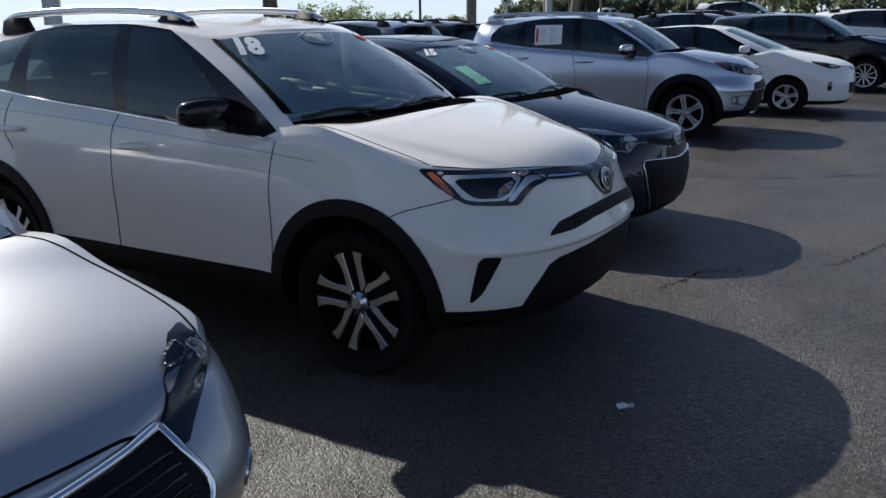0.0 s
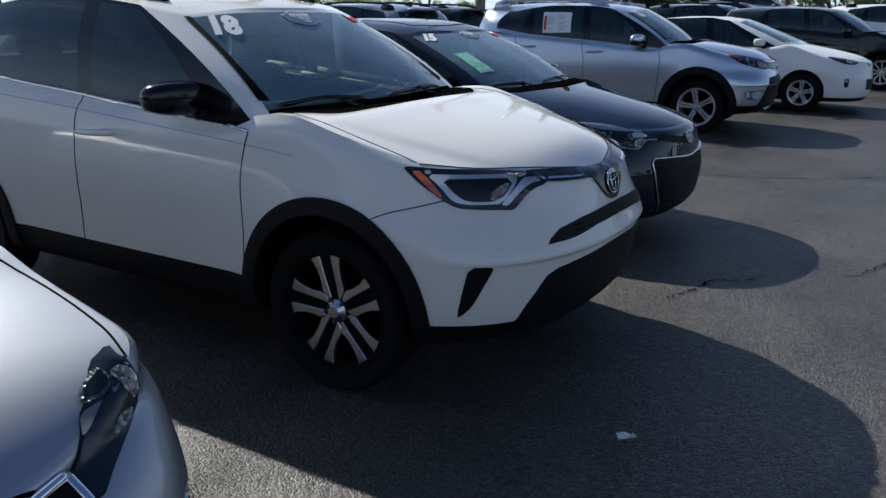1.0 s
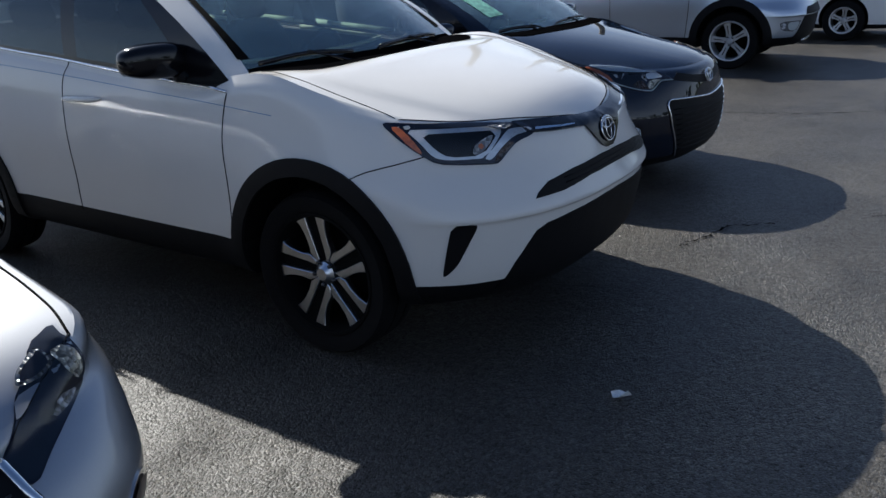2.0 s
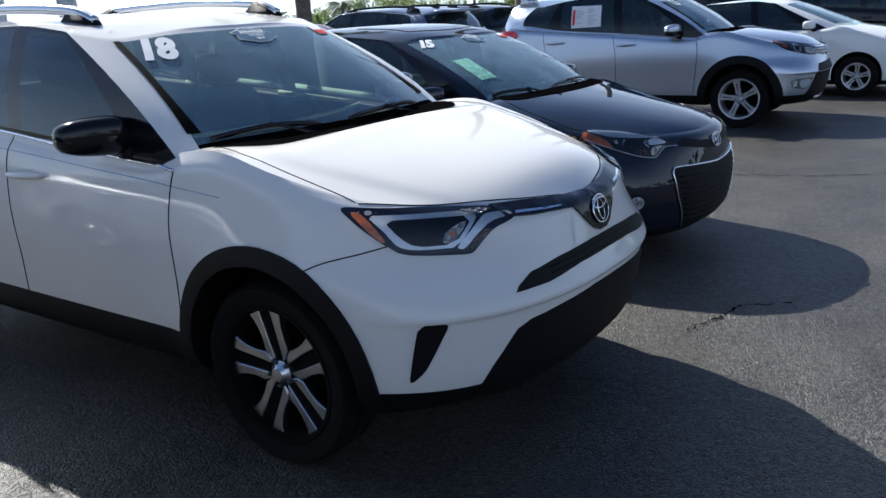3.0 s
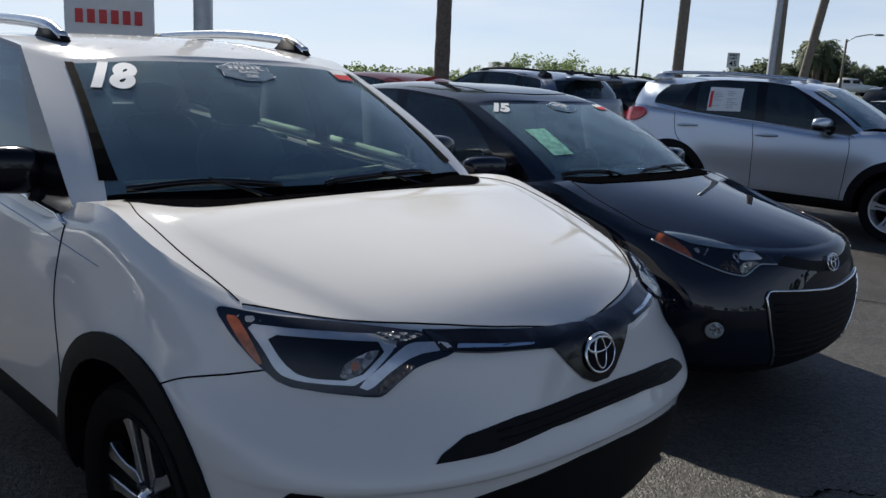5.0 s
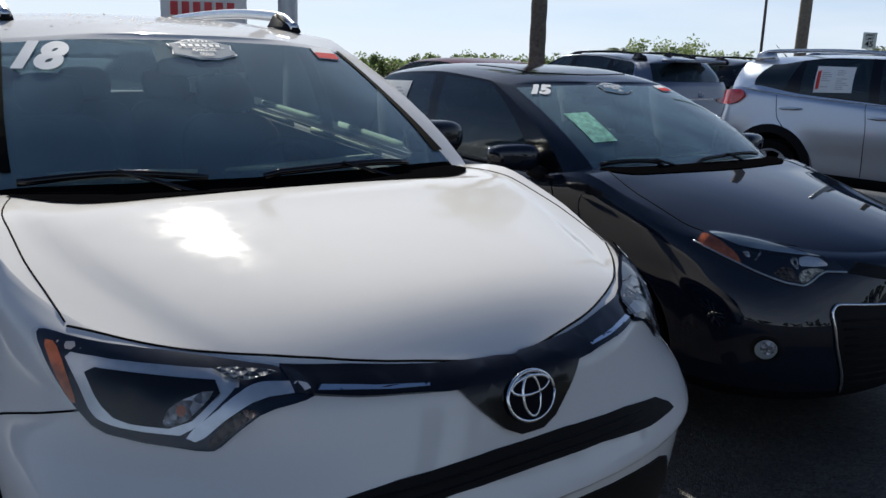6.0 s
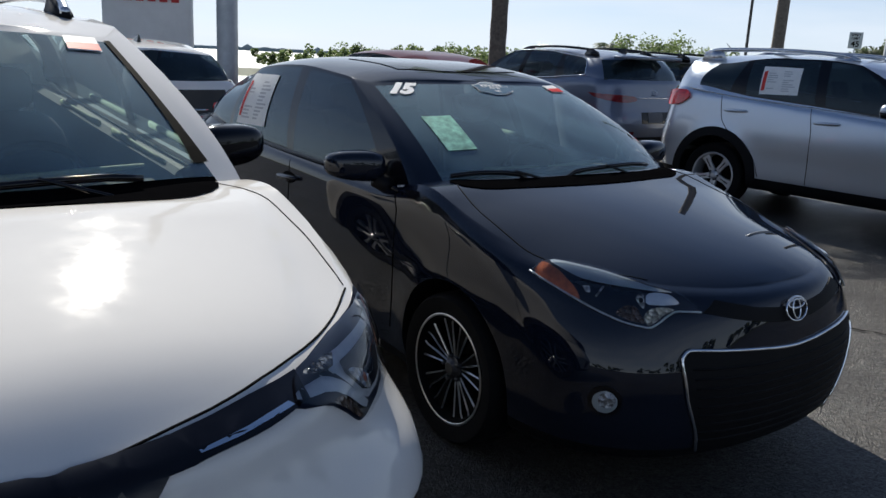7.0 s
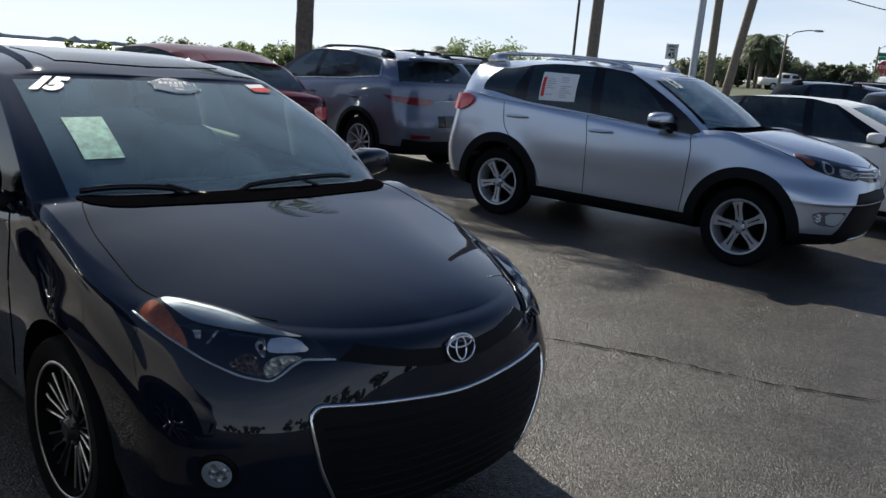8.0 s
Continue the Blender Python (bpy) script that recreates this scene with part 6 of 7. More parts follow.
def silver_suv():
    car = base_car("suv", "silver metallic compact SUV with roof rails", "suv", SHORT, pose(-1.27, 8.77, 0, 0, 0, 6.0), M["silver"], "split", SILVERW)
    arch_trim(car, 0.42, 0.515, -8, 188, M["plastic"])
    door_mirror(car, (-0.80, -0.995, 1.215), (0.085, 0.145, 0.085), M["silver"], stalk=0.10, under=M["gloss"])
    handles(car, (-1.46, -2.46), (1.045, 1.085), M["silver"], length=0.27)
    rails(car, [(-1.39, 0.570, 1.660), (-1.55, 0.580, 1.708), (-2.2, 0.590, 1.732), (-2.95, 0.580, 1.712), (-3.12, 0.570, 1.665)], M["satin"], M["satin"], 0.020, 1.2)
    out = [(-0.385, 1.052), (-0.223, 1.047), (-0.035, 1.018), (0.133, 0.985), (0.230, 0.955), (0.215, 0.875), (0.132, 0.861), (-0.110, 0.896), (-0.302, 0.951)]
    hl = patch(car, "headlight", out, DIAG, M["lampdark"], 0.004, 0.01, rnd=1, both=True)
    patch(car, "amber_marker", [(-0.378, 1.046), (-0.262, 1.042), (-0.220, 0.990), (-0.285, 0.962)], DIAG, M["amber"], 0.008, 0.0, rnd=1, both=True, parent=hl)
    patch(car, "projector_ring", ngon((-0.125, 0.956), 0.052, 18), DIAG, M["reflector"], 0.008, 0.0, 0.02, both=True, parent=hl)
    patch(car, "projector", ngon((-0.125, 0.956), 0.034, 16), DIAG, M["gloss"], 0.010, 0.0, 0.02, both=True, parent=hl)
    patch(car, "side_reflector", [(-0.03, 0.968), (0.14, 0.940), (0.18, 0.890), (0.10, 0.880), (-0.02, 0.900)], DIAG, M["reflector"], 0.008, 0.0, 0.03, rnd=1, both=True, parent=hl)
    patch(car, "lens", [(u * 0.99, 0.955 + (v - 0.955) * 0.97) for u, v in out], DIAG, M["lens"], 0.014, 0.0, rnd=1, both=True, parent=hl)
    g = patch(car, "upper_grille", [(-0.47, 0.955), (-0.25, 0.945), (0, 0.945), (0.25, 0.945), (0.47, 0.955), (0.44, 0.885), (0.2, 0.845), (0, 0.84), (-0.2, 0.845), (-0.44, 0.885)], "front", M["gloss"], 0.004, 0.003)
    strip(car, "grille_bar", [(-0.46, 0.93), (0, 0.915), (0.46, 0.93)], "front", M["chrome"], 0.008, parent=g[0], lift=0.006)
    strip(car, "grille_bar", [(-0.44, 0.90), (0, 0.88), (0.44, 0.90)], "front", M["chrome"], 0.007, parent=g[0], lift=0.006)
    emblem(car, (0.0, 0.90), 0.075, 0.055)
    patch(car, "lower_bumper", [(-0.66, 0.36), (-0.60, 0.45), (-0.50, 0.68), (-0.42, 0.76), (0, 0.78), (0.42, 0.76), (0.50, 0.68), (0.60, 0.45), (0.66, 0.36), (0.4, 0.28), (-0.4, 0.28)], "front", M["plastic"], 0.008, 0.005)
    # grey and pale patches colour in the silver recess's shade and bright flank
    f = patch(car, "fog_bezel", [(-0.290, 0.600), (0.050, 0.604), (0.045, 0.585), (-0.022, 0.465), (-0.251, 0.486)], DIAG, M["recess"], 0.004, 0.003, rnd=1, both=True)
    patch(car, "bezel_flank", [(-0.18, 0.588), (0.035, 0.594), (-0.03, 0.480), (-0.15, 0.492)], DIAG, M["brow"], 0.008, 0.0, rnd=1, both=True, parent=f)
    patch(car, "fog_lamp", ngon((-0.235, 0.545), 0.038, 16), DIAG, M["reflector"], 0.009, 0.0, 0.02, both=True, parent=f)
    strip(car, "skid_plate", [(-0.35, 0.34), (0, 0.335), (0.35, 0.34)], "front", M["satin"], 0.02, lift=0.005)
    strip(car, "hood_gap", [(-0.36, -0.775), (-0.136, -0.825), (0.222, -0.796), (0.341, -0.776), (0.472, -0.669), (0.618, -0.501), (0.735, -0.275), (0.79, 0.0)], "top", M["seam"], 0.004, both=True)
    strip(car, "door_gap", [(-0.555, 1.10), (-0.53, 0.95), (-0.54, 0.75), (-0.57, 0.41)], "right", M["seam"], 0.004, both=True)
    strip(car, "door_gap", [(-1.65, 1.175), (-1.60, 0.85), (-1.60, 0.41)], "right", M["seam"], 0.004, both=True)
    strip(car, "door_gap", [(-2.66, 1.22), (-2.62, 1.0), (-2.50, 0.85), (-2.20, 0.62), (-2.12, 0.42)], "right", M["seam"], 0.004, both=True)
    strip(car, "belt_chrome", [(-0.50, 1.108), (-1.0, 1.145), (-1.7, 1.185), (-2.5, 1.228), (-3.1, 1.285)], "right", M["satin"], 0.006, both=True, lift=0.004)
    patch(car, "cowl", [(-0.40, -0.76), (-0.25, -0.700), (-0.165, -0.560), (-0.122, -0.344), (-0.105, 0.0), (-0.122, 0.344), (-0.165, 0.560), (-0.25, 0.700), (-0.40, 0.76), (-0.445, 0.70), (-0.365, 0.4), (-0.325, 0), (-0.365, -0.4), (-0.445, -0.70)], "top", M["cowl"], 0.004, 0.0, 0.025, rnd=1)
    patch(car, "tail_lamp", [(-3.44, 1.21), (-3.235, 1.251), (-3.075, 1.252), (-3.045, 1.185), (-3.130, 1.118), (-3.227, 1.078), (-3.44, 1.085)], "right", M["redlens"], 0.035, 0.02, rnd=1, both=True, label="red tail lamp")
    text_patch(car, "year_sticker", "13", (-0.50, 1.552), 0.105, "front", M["sticker"], bold=0.055, wide=1.2)
    res = sheet(car, "right", [(-2.27, 1.560), (-1.85, 1.560), (-1.83, 1.290), (-2.25, 1.275)], M["paper"], 0.006, 10)
    if res:
        ob, at = res
        patch(car, "printed_band", [at(0.04, 0.20), at(0.13, 0.15), at(0.13, 0.85), at(0.04, 0.88)], "right", M["redvinyl"], 0.009, 0.0, 0.1, parent=ob)
    # whip aerial at the back of the roof
    v, f = tube([(-3.05, 0.0, 1.65), (-3.22, 0.0, 1.80)], [0.006, 0.003], 6)
    mesh_ob("aerial", v, f, M["plastic"], car["root"])
    seat_car(car)
    return car


HYBRID = shaped(SEDAN, 1.0, 0.985, 1.03, wheel_r=0.315, rim_r=0.2, arch_r=0.36)
HYBRID["house"] = [
    ((-0.05, 0, 1.06), (-1.10, 0, 1.455), 5, "windshield"), ((-0.10, 0.40, 1.06), (-1.12, 0.34, 1.450), 5, "windshield"), ((-0.24, 0.700, 1.045), (-1.17, 0.555, 1.430), 3, ""),
    ((-0.36, 0.790, 0.99), (-1.30, 0.595, 1.445), 2, "mirror_sail"), ((-0.70, 0.800, 1.00), (-1.36, 0.598, 1.450), 7, "front_side_window"), ((-1.46, 0.815, 1.02), (-1.58, 0.605, 1.485), 2, "door_pillar"),
    ((-1.58, 0.815, 1.03), (-1.68, 0.605, 1.488), 8, "rear_side_window"), ((-2.50, 0.805, 1.08), (-2.44, 0.580, 1.455), 1, "rear_pillar"), ((-2.56, 0.802, 1.09), (-2.50, 0.575, 1.450), 3, "quarter_window"),
    ((-3.00, 0.770, 1.15), (-2.90, 0.550, 1.385), 3, ""), ((-3.42, 0.620, 1.13), (-3.10, 0.500, 1.330), 4, "rear"), ((-3.50, 0, 1.14), (-3.05, 0, 1.360), 1, "")]
HYBRID["roof"] = [(-3.10, 1.345), (-2.5, 1.455), (-1.9, 1.505), (-1.5, 1.500), (-1.3, 1.480), (-1.10, 1.456)]


def plain_car(name, label, cat, S, where, mat, wk="slant", wm=SILVERW, face=True, rear=False, wide_rear=False, rail=False, mirror_mat=None, fin=False, surround=False, deep_glass=False):
    """A parked car with lamps, gaps and handles in the places of its kind."""
    car = base_car(name, label, cat, S, where, mat, wk, wm)
    suv = S["seat_z"] > 1.02
    door_mirror(car, (S["dash_x"] - 0.02, -S["half"] - 0.09, S["seat_z"] + 0.09), (0.08, 0.12, 0.07), mirror_mat or mat)
    zb = S["rings"][-1]["zk"]
    zmid = S["rings"][-4]["zk"][0][1]
    handles(car, (S["dash_x"] - 0.8, S["dash_x"] - 1.78), zmid + (0.15 if suv else 0.14), mat, length=0.22)
    fz = zmid / 0.86 if suv else zmid / 0.74
    fx = S["wb"] / (2.66 if suv else 2.70)
    for pts in ([(-0.53, 0.97), (-0.52, 0.7), (-0.56, 0.42)], [(-1.66, 1.0), (-1.62, 0.7), (-1.66, 0.42)], [(-2.64, 1.0), (-2.55, 0.85), (-2.28, 0.62), (-2.2, 0.45)]):
        strip(car, "door_gap", [(x * fx, z * fz * (1.0 if suv else 0.92)) for x, z in pts], "right", M["seam"], 0.004, both=True)
    if suv:
        arch_trim(car, S["arch_r"] - 0.012, S["arch_r"] + 0.045, -8, 188, M["plastic"])
    if rail:
        rails(car, [(-1.30 * fx, 0.575, S["roof"][-2][1] - 0.012), (-1.5 * fx, 0.58, S["roof"][2][1] - 0.006), (-2.2 * fx, 0.585, S["roof"][2][1] + 0.016), (-2.8 * fx, 0.575, S["roof"][2][1] - 0.008), (-2.98 * fx, 0.565, S["roof"][1][1] - 0.022)], M["gloss"], M["gloss"], 0.016, 1.2)
    if surround:
        H = S["house"]
        cols = [g for g in H if g[3] in ("mirror_sail", "front_side_window", "door_pillar", "rear_side_window", "rear_pillar", "quarter_window")]
        end = H[[g[3] for g in H].index("quarter_window") + 1]
        up_ = [(g[1][0], g[1][2] - 0.012) for g in cols[1:] + [end]]
        lo_ = [(g[0][0], g[0][2] + 0.012) for g in cols[1:] + [end]]
        strip(car, "window_surround", up_ + [((end[0][0] + end[1][0]) / 2 - 0.04, (end[0][2] + end[1][2]) / 2)] + lo_[::-1], "right", M["chrome"], 0.009, both=True, lift=0.004)
    if fin:
        shark_fin(car, S["roof"][1][0] + 0.1)
    if face:
        k = 1.0 if suv else 0.86
        hl = patch(car, "headlight", [(-0.39, 1.02 * k * fz), (-0.25, 1.01 * k * fz), (-0.02, 0.965 * k * fz), (0.11, 0.925 * k * fz), (0.0, 0.885 * k * fz), (-0.16, 0.890 * k * fz), (-0.31, 0.955 * k * fz)], DIAG, M["lampdark"], 0.004, 0.01, rnd=1, both=True)
        patch(car, "amber_marker", [(-0.32, 1.005 * k * fz), (-0.22, 0.995 * k * fz), (-0.17, 0.950 * k * fz), (-0.27, 0.960 * k * fz)], DIAG, M["amber"], 0.008, 0.0, rnd=1, both=True, parent=hl)
        patch(car, "bulb_reflector", [(-0.15, 0.970 * k * fz), (0.06, 0.930 * k * fz), (0.0, 0.900 * k * fz), (-0.14, 0.905 * k * fz)], DIAG, M["reflector"], 0.008, 0.0, rnd=1, both=True, parent=hl)
        patch(car, "lens", [(-0.385, 1.018 * k * fz), (-0.25, 1.008 * k * fz), (-0.02, 0.963 * k * fz), (0.105, 0.925 * k * fz), (0.0, 0.887 * k * fz), (-0.16, 0.892 * k * fz), (-0.31, 0.957 * k * fz)], DIAG, M["lens"], 0.014, 0.0, rnd=1, both=True, parent=hl)
        patch(car, "upper_grille", [(-0.34, 0.90 * k * fz), (0.34, 0.90 * k * fz), (0.28, 0.84 * k * fz), (-0.28, 0.84 * k * fz)], "front", M["gloss"], 0.004, 0.003)
        patch(car, "lower_grille", [(-0.45, 0.62 * k * fz), (0.45, 0.62 * k * fz), (0.40, 0.42 * k * fz), (-0.40, 0.42 * k * fz)], "front", M["plastic"], 0.004, 0.003)
        f = patch(car, "fog_bezel", [(-0.22, 0.66 * k), (-0.15, 0.67 * k), (-0.15, 0.50 * k), (-0.22, 0.50 * k)], DIAG, M["plastic"], 0.004, 0.003, rnd=1, both=True)
        patch(car, "fog_lamp", ngon((-0.185, 0.62 * k), 0.028, 12), DIAG, M["reflector"], 0.009, 0.0, 0.03, both=True, parent=f)
    if rear:
        zl = 1.02 * fz if suv else 0.90 * fz * 1.0
        if wide_rear:
            t = patch(car, "tail_lamp", [(-0.92, zl + 0.06), (-0.60, zl + 0.055), (-0.36, zl + 0.03), (-0.36, zl - 0.025), (-0.55, zl - 0.055), (-0.80, zl - 0.03)], "rear", M["reddark"], 0.012, 0.006, rnd=1, both=True, label="dark red tail lamp")
            patch(car, "tail_lamp_wrap", [(-3.50 * fx, zl + 0.058), (-3.18 * fx, zl + 0.07), (-3.30 * fx, zl + 0.02), (-3.50 * fx, zl - 0.03)], "right", M["reddark"], 0.012, 0.006, both=True, parent=t)
            patch(car, "rear_reflector", [(-0.72, 0.56), (-0.42, 0.55), (-0.42, 0.51), (-0.70, 0.50)], "rear", M["reddark"], 0.008, 0.004, both=True)
            patch(car, "lower_bumper", [(-0.80, 0.50), (-0.5, 0.47), (0.5, 0.47), (0.80, 0.50), (0.8, 0.30), (-0.8, 0.30)], "rear", M["plastic"], 0.006, 0.004)
            strip(car, "tailgate_chrome", [(-0.34, zl + 0.015), (0, zl + 0.02), (0.34, zl + 0.015)], "rear", M["chrome"], 0.008, lift=0.006)
        else:
            t = patch(car, "tail_lamp", [(-0.86, zl + 0.02), (-0.52, zl + 0.03), (-0.50, zl - 0.04), (-0.60, zl - 0.12), (-0.86, zl - 0.12)], "rear", M["redlens"], 0.010, 0.005, rnd=1, both=True, label="red tail lamp")
            patch(car, "tail_lamp_wrap", [(-3.55 * fx, zl + 0.02), (-3.26 * fx, zl + 0.035), (-3.36 * fx, zl - 0.06), (-3.55 * fx, zl - 0.12)], "right", M["redlens"], 0.010, 0.005, both=True, parent=t)
            strip(car, "trunk_chrome", [(-0.45, zl - 0.05), (0, zl - 0.045), (0.45, zl - 0.05)], "rear", M["chrome"], 0.010, lift=0.006)
            strip(car, "trunk_gap", [(-0.62, zl + 0.12), (-0.52, zl), (-0.50, zl - 0.2), (0, zl - 0.22), (0.50, zl - 0.2), (0.52, zl), (0.62, zl + 0.12)], "rear", M["seam"], 0.004)
        p = patch(car, "plate_recess", [(-0.28, zl - 0.18), (0.28, zl - 0.18), (0.28, zl - 0.34), (-0.28, zl - 0.34)], "rear", M["gloss"], 0.004, 0.003)
        if p:
            patch(car, "number_plate", [(-0.15, zl - 0.19), (0.15, zl - 0.19), (0.15, zl - 0.33), (-0.15, zl - 0.33)], "rear", M["recess"], 0.010, 0.002, parent=p[0])
        if deep_glass:
            patch(car, "lower_rear_glass", [(-0.66, zl + 0.14), (0.66, zl + 0.14), (0.70, zl - 0.06), (0.62, zl - 0.10), (-0.62, zl - 0.10), (-0.70, zl - 0.06)], "rear", M["gloss"], 0.004, 0.003, label="dark tailgate glass")
        else:
            emblem(car, (0.0, zl + 0.09), 0.05, 0.036, "rear")
        if suv:
            x_, z_ = S["roof"][0]
            part("spoiler", box(0.26, 1.16, 0.045, 0.018, (x_ - 0.04, 0, z_ - 0.012)), mat, car["root"])
    seat_car(car)
    return car


def tailgate(S):
    """The same SUV with a broad rear window that wraps towards the flanks."""
    T = dict(S)
    k = [g[3] for g in S["house"]].index("rear")
    fx, fz = S["wb"] / SUV["wb"], S["seat_z"] / SUV["seat_z"]
    T["house"] = S["house"][:k - 1] + [((-3.02 * fx, 0.830, 1.320 * fz), (-2.88 * fx, 0.680, 1.562 * fz), 3, "", -0.03), ((-3.36 * fx, 0.770, 1.235 * fz), (-3.14 * fx, 0.655, 1.562 * fz), 5, "rear", -0.02)] + S["house"][k + 1:]
    return T


LUXURY = shaped(SEDAN, 1.04, 1.03, 0.94, arch_r=0.37)
LUXURY["rings"] = [
    ring(0.17, 0.42, 0.40, 0.7, 0.72, -3.5),
    ring(0.19, 0.66, 0.40, 0.7, 0.83, -3.66),
    ring(0.33, 0.835, 0.46, 0.62, 0.900, -3.72),
    ring(0.45, 0.855, 0.46, 0.62, 0.918, -3.76),
    ring(0.55, 0.815, 0.44, 0.66, 0.920, -3.75),
    ring([(0.75, 0.605), (0.3, 0.65), (-4, 0.66)], 0.765, 0.42, 0.72, 0.918, -3.72),
    ring([(0.71, 0.635), (0.5, 0.70), (0.3, 0.745), (0, 0.79), (-0.5, 0.84), (-1.7, 0.89), (-4, 0.91)], 0.715, 0.40, 0.80, 0.895, -3.70),
    ring([(0.70, 0.650), (0.5, 0.745), (0.3, 0.795), (0, 0.845), (-0.3, 0.90), (-0.65, 0.91), (-1.7, 0.94), (-4, 0.95)], 0.705, 0.36, 0.80, 0.880, -3.68),
    ring([(0.69, 0.662), (0.5, 0.775), (0.3, 0.825), (0, 0.885), (-0.28, 0.955), (-0.45, 0.945), (-0.65, 0.925), (-1.7, 0.95), (-2.6, 0.975), (-4, 0.975)], 0.69, 0.33, 0.80, 0.850, -3.66)]
LUXURY["crown"] = [(-3.7, 0.98), (-3.5, 1.03), (-3.1, 1.045), (-0.6, 0.985), (-0.3, 1.0), (0.0, 0.945), (0.25, 0.885), (0.45, 0.815), (0.60, 0.735), (0.69, 0.664)]


def luxury_sedan():
    car = base_car("sedan", "silver luxury sedan with chrome-edged black grille", "sedan", LUXURY, pose(0.035, -3.06, 0), M["liquidsilver"], "slant", SILVERW)
    door_mirror(car, (-1.25, -0.96, 1.02), (0.080, 0.125, 0.066), M["liquidsilver"])
    handles(car, (-1.52, -2.42), (0.86, 0.88), M["liquidsilver"])
    LV = (1, 0.8, 0)
    out = [(0.315, 0.800), (0.275, 0.780), (0.268, 0.745), (0.272, 0.700), (0.214, 0.672), (0.116, 0.646), (0.005, 0.618), (-0.070, 0.592), (-0.090, 0.615), (-0.004, 0.681), (0.057, 0.726), (0.122, 0.752), (0.213, 0.788)]
    hl = patch(car, "headlight", out, LV, M["lampdark"], 0.004, 0.01, 0.025, rnd=1, both=True, label="clear headlight with a round projector")
    patch(car, "projector_ring", [(0.084, 0.740), (0.120, 0.760), (0.184, 0.776), (0.215, 0.782), (0.190, 0.752), (0.130, 0.738)], LV, M["lampgrain"], 0.008, 0.0, 0.015, rnd=2, both=True, parent=hl)
    patch(car, "projector", [(0.100, 0.744), (0.125, 0.757), (0.180, 0.770), (0.203, 0.776), (0.182, 0.754), (0.132, 0.743)], LV, M["lampdark"], 0.011, 0.0, 0.015, rnd=2, both=True, parent=hl)
    patch(car, "inner_panel", [(0.060, 0.728), (0.127, 0.735), (0.103, 0.726), (0.012, 0.692)], LV, M["liquidsilver"], 0.008, 0.0, 0.02, rnd=1, both=True, parent=hl)
    patch(car, "dark_wedge", [(0.000, 0.684), (0.090, 0.716), (0.043, 0.667), (-0.080, 0.618)], LV, M["lampdark"], 0.008, 0.0, 0.02, rnd=1, both=True, parent=hl)
    patch(car, "low_reflector", [(0.128, 0.700), (0.200, 0.685), (0.160, 0.664), (0.085, 0.655)], LV, M["reflector"], 0.009, 0.0, 0.015, rnd=1, both=True, parent=hl)
    patch(car, "side_reflector", [(0.205, 0.768), (0.250, 0.770), (0.250, 0.705), (0.205, 0.699), (0.186, 0.738)], LV, M["cream"], 0.009, 0.0, 0.015, rnd=1, both=True, parent=hl)
    patch(car, "lens", [(u * 0.985, 0.70 + (v - 0.70) * 0.97) for u, v in out], LV, M["lens"], 0.016, 0.0, 0.025, rnd=1, both=True, parent=hl)
    o = [(-0.455, 0.640), (-0.29, 0.622), (0, 0.612), (0.29, 0.622), (0.455, 0.640), (0.470, 0.60), (0.50, 0.50), (0.42, 0.38), (-0.42, 0.38), (-0.50, 0.50), (-0.470, 0.60)]
    g = patch(car, "grille", o, "front", M["plastic"], 0.005, 0.004)
    for z in np.linspace(0.42, 0.59, 8):
        strip(car, "grille_bar", [(-0.44, z + 0.01), (0, z), (0.44, z + 0.01)], "front", M["gloss"], 0.006, parent=g[0], lift=0.008)
    strip(car, "grille_chrome", [(-0.462, 0.648), (-0.29, 0.630), (0, 0.620), (0.29, 0.630), (0.462, 0.648)], "front", M["chrome"], 0.015, parent=g[0], lift=0.006, sub=10)
    for sgn in (-1, 1):
        strip(car, "grille_chrome", [(sgn * 0.462, 0.648), (sgn * 0.472, 0.60), (sgn * 0.505, 0.50), (sgn * 0.42, 0.37)], "front", M["chrome"], 0.013, parent=g[0], lift=0.006)
    f = patch(car, "fog_bezel", ngon((0.16, 0.40), 0.075, 20, 0.055), LV, M["chrome"], 0.005, 0.004, rnd=1, both=True)
    patch(car, "fog_lamp", ngon((0.16, 0.40), 0.058, 18, 0.040), LV, M["lampdark"], 0.010, 0.0, 0.02, both=True, parent=f)
    strip(car, "hood_gap", [(-0.37, 0.723), (-0.153, 0.783), (0.096, 0.808), (0.35, 0.794), (0.491, 0.763)], "top", M["seam"], 0.004, both=True)
    strip(car, "hood_gap", [(0.491, 0.763), (0.539, 0.693), (0.608, 0.585), (0.642, 0.528), (0.665, 0.49), (0.68, 0.44), (0.685, 0.335), (0.69, 0.17), (0.69, 0.0)], "top", M["seam"], 0.005, both=True)
    seat_car(car)
    return car


white_suv()
black_sedan()
silver_suv()
luxury_sedan()
plain_car("hatchback", "white hybrid hatchback with tinted glass", "car", HYBRID, pose(-0.62, 12.33, 0, 0, 0, 3), M["white2"], "split")
plain_car("suv", "black crossover SUV with bright alloy wheels", "suv", shaped(SUV, 1.03, 1.0, 1.0), pose(0.0, 17.8, 0), M["black2"])
plain_car("suv", "grey compact crossover with wide red tail lamps", "suv", tailgate(shaped(SUV, 0.98, 1.0, 0.98)), pose(-9.8, 9.3, 0, 0, 0, 180), M["mineral"], face=False, rear=True, wide_rear=True, rail=True, fin=True, surround=True)
plain_car("sedan", "dark red sedan with chrome trunk trim", "sedan", shaped(SEDAN, 1.03, 1.02, 1.0), pose(-9.7, 6.25, 0, 0, 0, 180), M["red"], face=False, rear=True)
